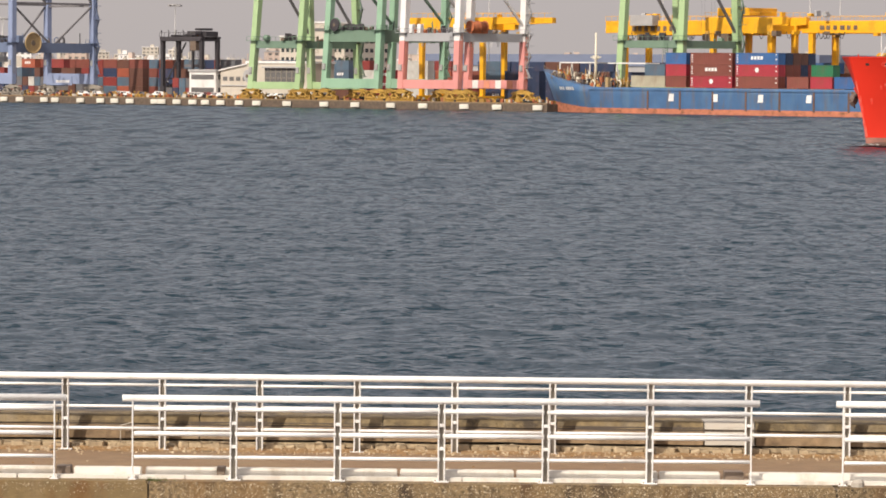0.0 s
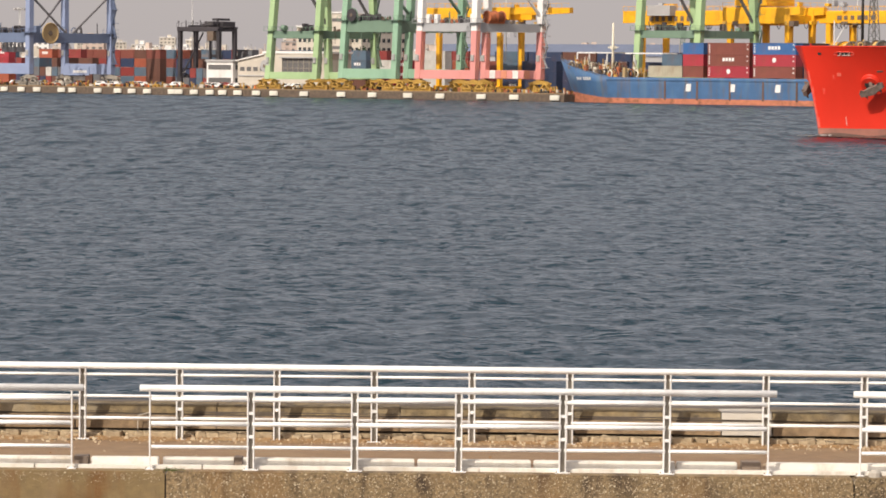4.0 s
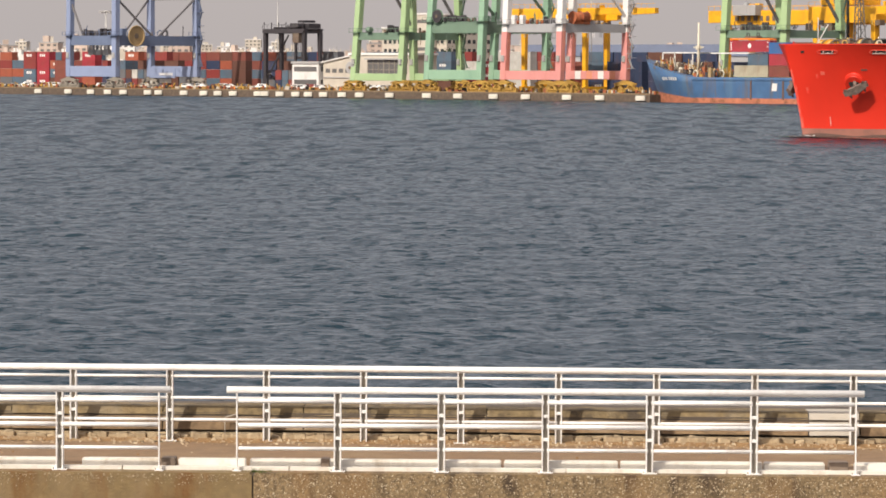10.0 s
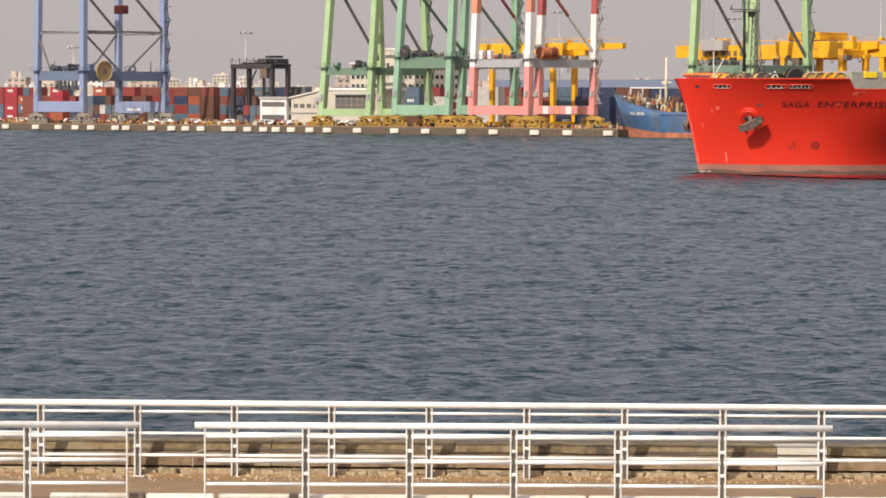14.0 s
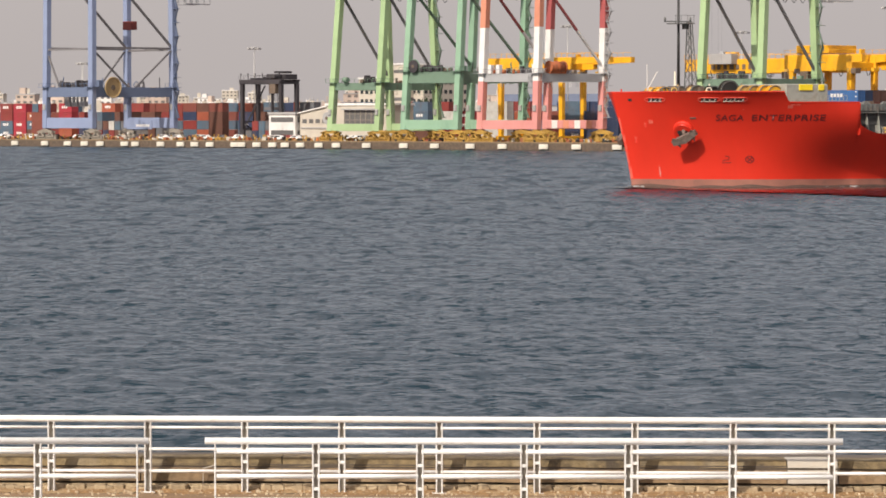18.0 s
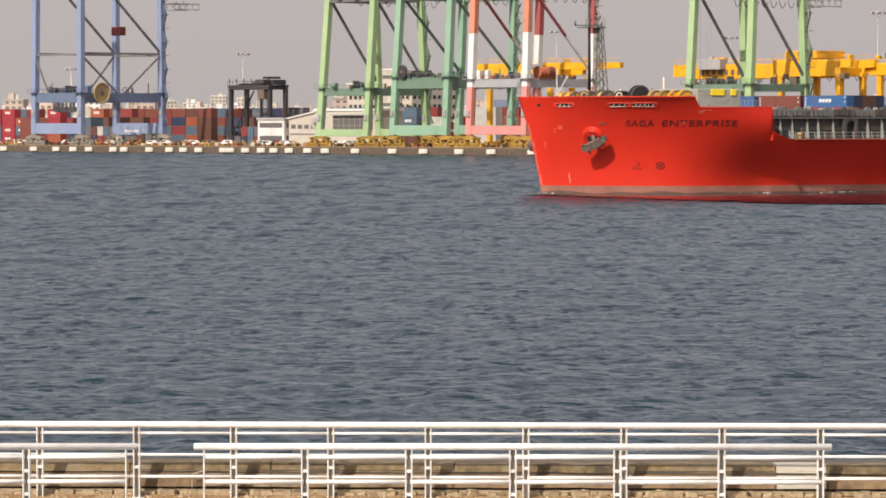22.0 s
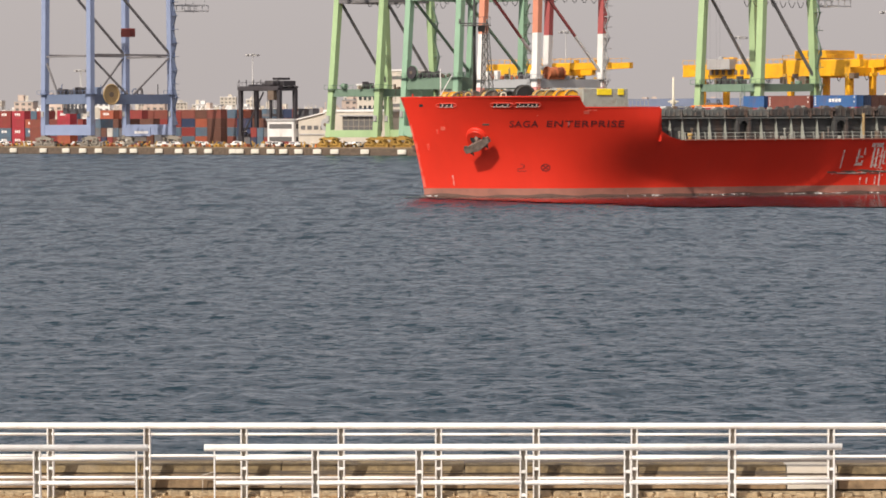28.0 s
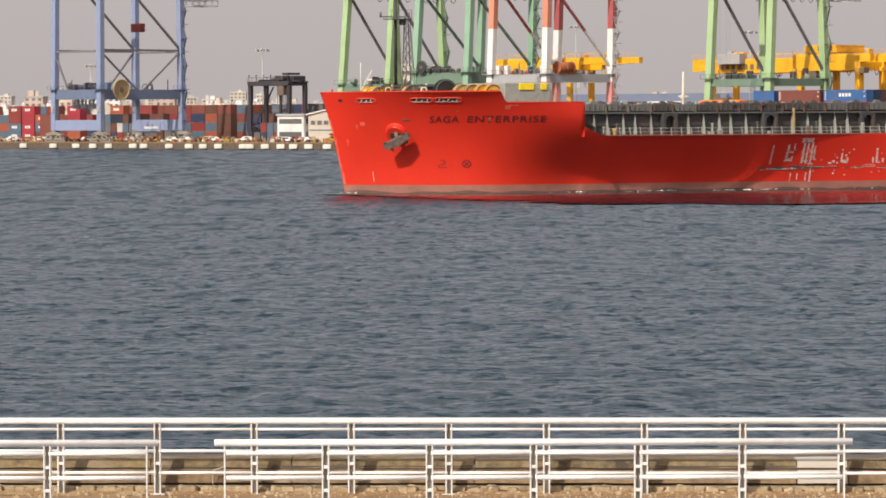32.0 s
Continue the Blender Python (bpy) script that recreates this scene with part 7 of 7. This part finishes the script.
# the rest of the town: small pale houses too far and too many to tell apart
for wall in ("ivory", "rose", "white_band", "roof_grey"):
    bm = bm_new()
    for i in range(330):
        far = 2000 + 2200 * rb.random()
        x = far * rb.uniform(-0.14, 0.13)
        a, h = rb.uniform(3, 9), 5 + rb.choice((6, 10, 14, 18, 22, 27)) * far / 6624
        box(bm, x, far, 0, x + a, far + 8, h)
        box(bm, x + a * 0.2, far + 1, h, x + a * rb.uniform(0.4, 0.7), far + 5, h + rb.uniform(1, 3))
        if rb.random() < 0.5:
            tube(bm, (x + a * 0.8, far + 2, h), (x + a * 0.8, far + 2, h + rb.uniform(1.5, 6)), 0.3, 5)
    solid("town_houses", bm, M[wall], "far pale town houses with roof sheds and aerials", kind="stuff", m=pose(0, 0, Z_QUAY))


# ---- light masts ----
def light_mast(s, w, h, label="tall galvanised yard light mast with a lamp ring"):
    th = thing("light_mast", port(s, w, Z_QUAY), label, "light mast", "yard light masts")
    bm = bm_new()
    tube(bm, (0, 0, 0), (0, 0, h), 0.26, 8, 0.11)
    part("pole", bm, M["lamp_grey"], th)
    bm = bm_new()
    ring_tube(bm, (0, 0, h - 0.3), (0, 0, 1), 1.6, 0.1, 12, 4)
    part("lamp_ring", bm, M["lamp_grey"], th)
    for k in range(8):
        a = k * math.pi / 4
        bm = bm_new()
        bar(bm, (0, 0, h - 0.3), (1.55 * math.cos(a), 1.55 * math.sin(a), h - 0.3), 0.08)
        part("spoke", bm, M["lamp_grey"], th)
    for k in range(6):
        a = k * math.pi / 3
        bm = bm_new()
        box(bm, 1.7 * math.cos(a) - 0.4, 1.7 * math.sin(a) - 0.4, h - 0.9, 1.7 * math.cos(a) + 0.4, 1.7 * math.sin(a) + 0.4, h - 0.35, 0.05)
        part("floodlight", bm, M["roof_grey"], th)


for s, w, h in ((-300, 120, 24), (-350, 160, 25), (-205.7, 110, 27.5), (-93.9, 130, 32.5), (-37.1, 140, 30), (30.7, 120, 35), (28, 136, 30)):
    light_mast(s, w, h)


# ---- cars and small vehicles along the apron ----
def parked_car(s, w, key, turn):
    th = thing("parked_car", port(s, w, Z_QUAY, turn), "small pale car parked on the quay apron", "car", "parked cars")
    bm = bm_new()
    box(bm, 0, 0, 0.3, 4.3, 1.75, 0.95, 0.1)
    hexa(bm, [(0.7, 0.1, 0.95), (3.5, 0.1, 0.95), (3.5, 1.65, 0.95), (0.7, 1.65, 0.95), (1.2, 0.25, 1.5), (2.9, 0.25, 1.5), (2.9, 1.5, 1.5), (1.2, 1.5, 1.5)])
    part("body", bm, M[key], th)
    bm = bm_new()
    box(bm, 1.2, 0.1, 1.0, 3.0, 1.66, 1.4, 0.05)
    part("cabin_glass", bm, M["glass"], th)
    for x in (0.85, 3.4):
        for y in (0.0, 1.55):
            bm = bm_new()
            tube(bm, (x, y, 0.32), (x, y + 0.2, 0.32), 0.32, 12)
            part("wheel", bm, M["rubber"], th)


rv = random.Random(8)
for k in range(44):
    parked_car(-225 + k * 3.9 + rv.uniform(-1.6, 1.6), rv.uniform(7, 30), rv.choice(("white_band", "white_band", "box_grey", "box_red", "box_white", "ivory")), rv.choice((0, 90, 80, 10)))
# dunnage and small gear lying behind the quay edge
rg = random.Random(15)
bm = bm_new()
for k in range(420):
    s = rg.uniform(-225, 46)
    y = rg.uniform(6, 14)
    a = rg.uniform(0.25, 0.9)
    if rg.random() < 0.5:
        bar(bm, (s, y, 0), (s + rg.uniform(-1.4, 1.4), y, rg.uniform(0.5, 1.8)), 0.25, 0.25)
    else:
        box(bm, s, y, 0, s + a * 1.6, y + a, rg.uniform(0.3, 1.1))
for key, n in (("rust_drum", 220), ("ivory", 130), ("black", 160)):
    bm2 = bm_new()
    for k in range(n):
        s, y, a = rg.uniform(-225, 46), rg.uniform(3, 13), rg.uniform(0.2, 0.7)
        if rg.random() < 0.4:
            tube(bm2, (s, y, 0), (s, y, a * 1.8), a * 0.5, 7)
        else:
            box(bm2, s, y, 0, s + a * rg.uniform(0.8, 2.6), y + a, rg.uniform(0.3, 1.2))
    solid("quay_gear", bm2, M[key], {"rust_drum": "rusty brown gear and drums lying along the quay", "ivory": "pale sacks and boxes lying along the quay", "black": "black tyres and boxes lying along the quay"}[key], kind="stuff", m=port(0, 0, Z_QUAY))
solid("quay_gear", bm, M["bogie"], "ochre dunnage, frames and small gear lying along the quay", kind="stuff", m=port(0, 0, Z_QUAY))
for s in (-101.0, -60):
    bm = bm_new()
    tube(bm, (0, 0, 0), (0, 0, 0.9), 0.35, 8, 0.06)
    box(bm, -0.5, -0.5, 0, 0.5, 0.5, 0.08)
    solid("traffic_cone", bm, M["orange_vest"], "orange traffic cone on the quay edge", "cone", m=port(s, 2.0, Z_QUAY))
# trees between the yard and the city
def tree(s, w, h):
    th = thing("tree", port(s, w, Z_QUAY), "dark green roadside tree in the port", "tree", "port trees")
    bm = bm_new()
    tube(bm, (0, 0, 0), (0, 0, h * 0.5), 0.3, 7, 0.15)
    for k in range(4):
        a = k * 1.6
        tube(bm, (0, 0, h * 0.4), (math.cos(a) * h * 0.2, math.sin(a) * h * 0.2, h * 0.7), 0.12, 5, 0.05)
    part("trunk", bm, M["steel"], th)
    bm = bm_new()
    r = random.Random(int(s * 3 + w))
    for k in range(170):
        v = Vector((r.gauss(0, 1), r.gauss(0, 1), r.gauss(0, 0.8)))
        v = v.normalized() * r.uniform(0.4, 1.0) * h * 0.33 + Vector((0, 0, h * 0.68))
        d = r.uniform(0.25, 0.6)
        q = [v + Vector((r.uniform(-d, d), r.uniform(-d, d), r.uniform(-d, d))) for _ in range(4)]
        bm.faces.new([bm.verts.new(p) for p in q])
    part("crown", bm, M["foliage"], th)


for k in range(26):
    tree(rb.uniform(-420, 60), rb.uniform(175, 235), rb.uniform(7, 13))



# ---- movement ----
def motions():
    """The ship glides in from the right, a box is lifted across to the barge, the water sheet drifts."""
    heading = 27.0
    rows = []
    for k in range(0, 33, 2):
        x = 58.263 + k * (-2.2110 + k * (-0.00172 + k * -0.000034))
        rows.append((k, pose(x, 417.3 + 0.83 * x, 0, 0, 0, heading)))
    walk(ship, rows)
    lift = ((0, 26, 6.0), (3, 24.0, 6.3), (5.6, 16.7, 9.1), (6, 15.8, 9.9), (7, 13.0, 11.15), (8, 10.2, 11.75), (9, 8.0, 11.75), (10, 5.6, 11.75), (11, 3.4, 11.75), (12, 1.7, 11.75), (13, 1.0, 11.75),
            (14.5, 0.6, 11.7), (19, 0.6, 8.75), (32, 0.6, 8.75))
    walk(hung_box, [(t, port(68.7, w, z)) for t, w, z in lift])
    walk(spreader, [(t, port(68.7, w, z + 2.62)) for t, w, z in lift])
    walk(water, [(0, pose(0, 0, 0)), (8, pose(3.4, -4.2, 0)), (16, pose(6.9, -8.5, 0)), (24, pose(10.3, -12.6, 0)), (32, pose(13.8, -17, 0))])


motions()
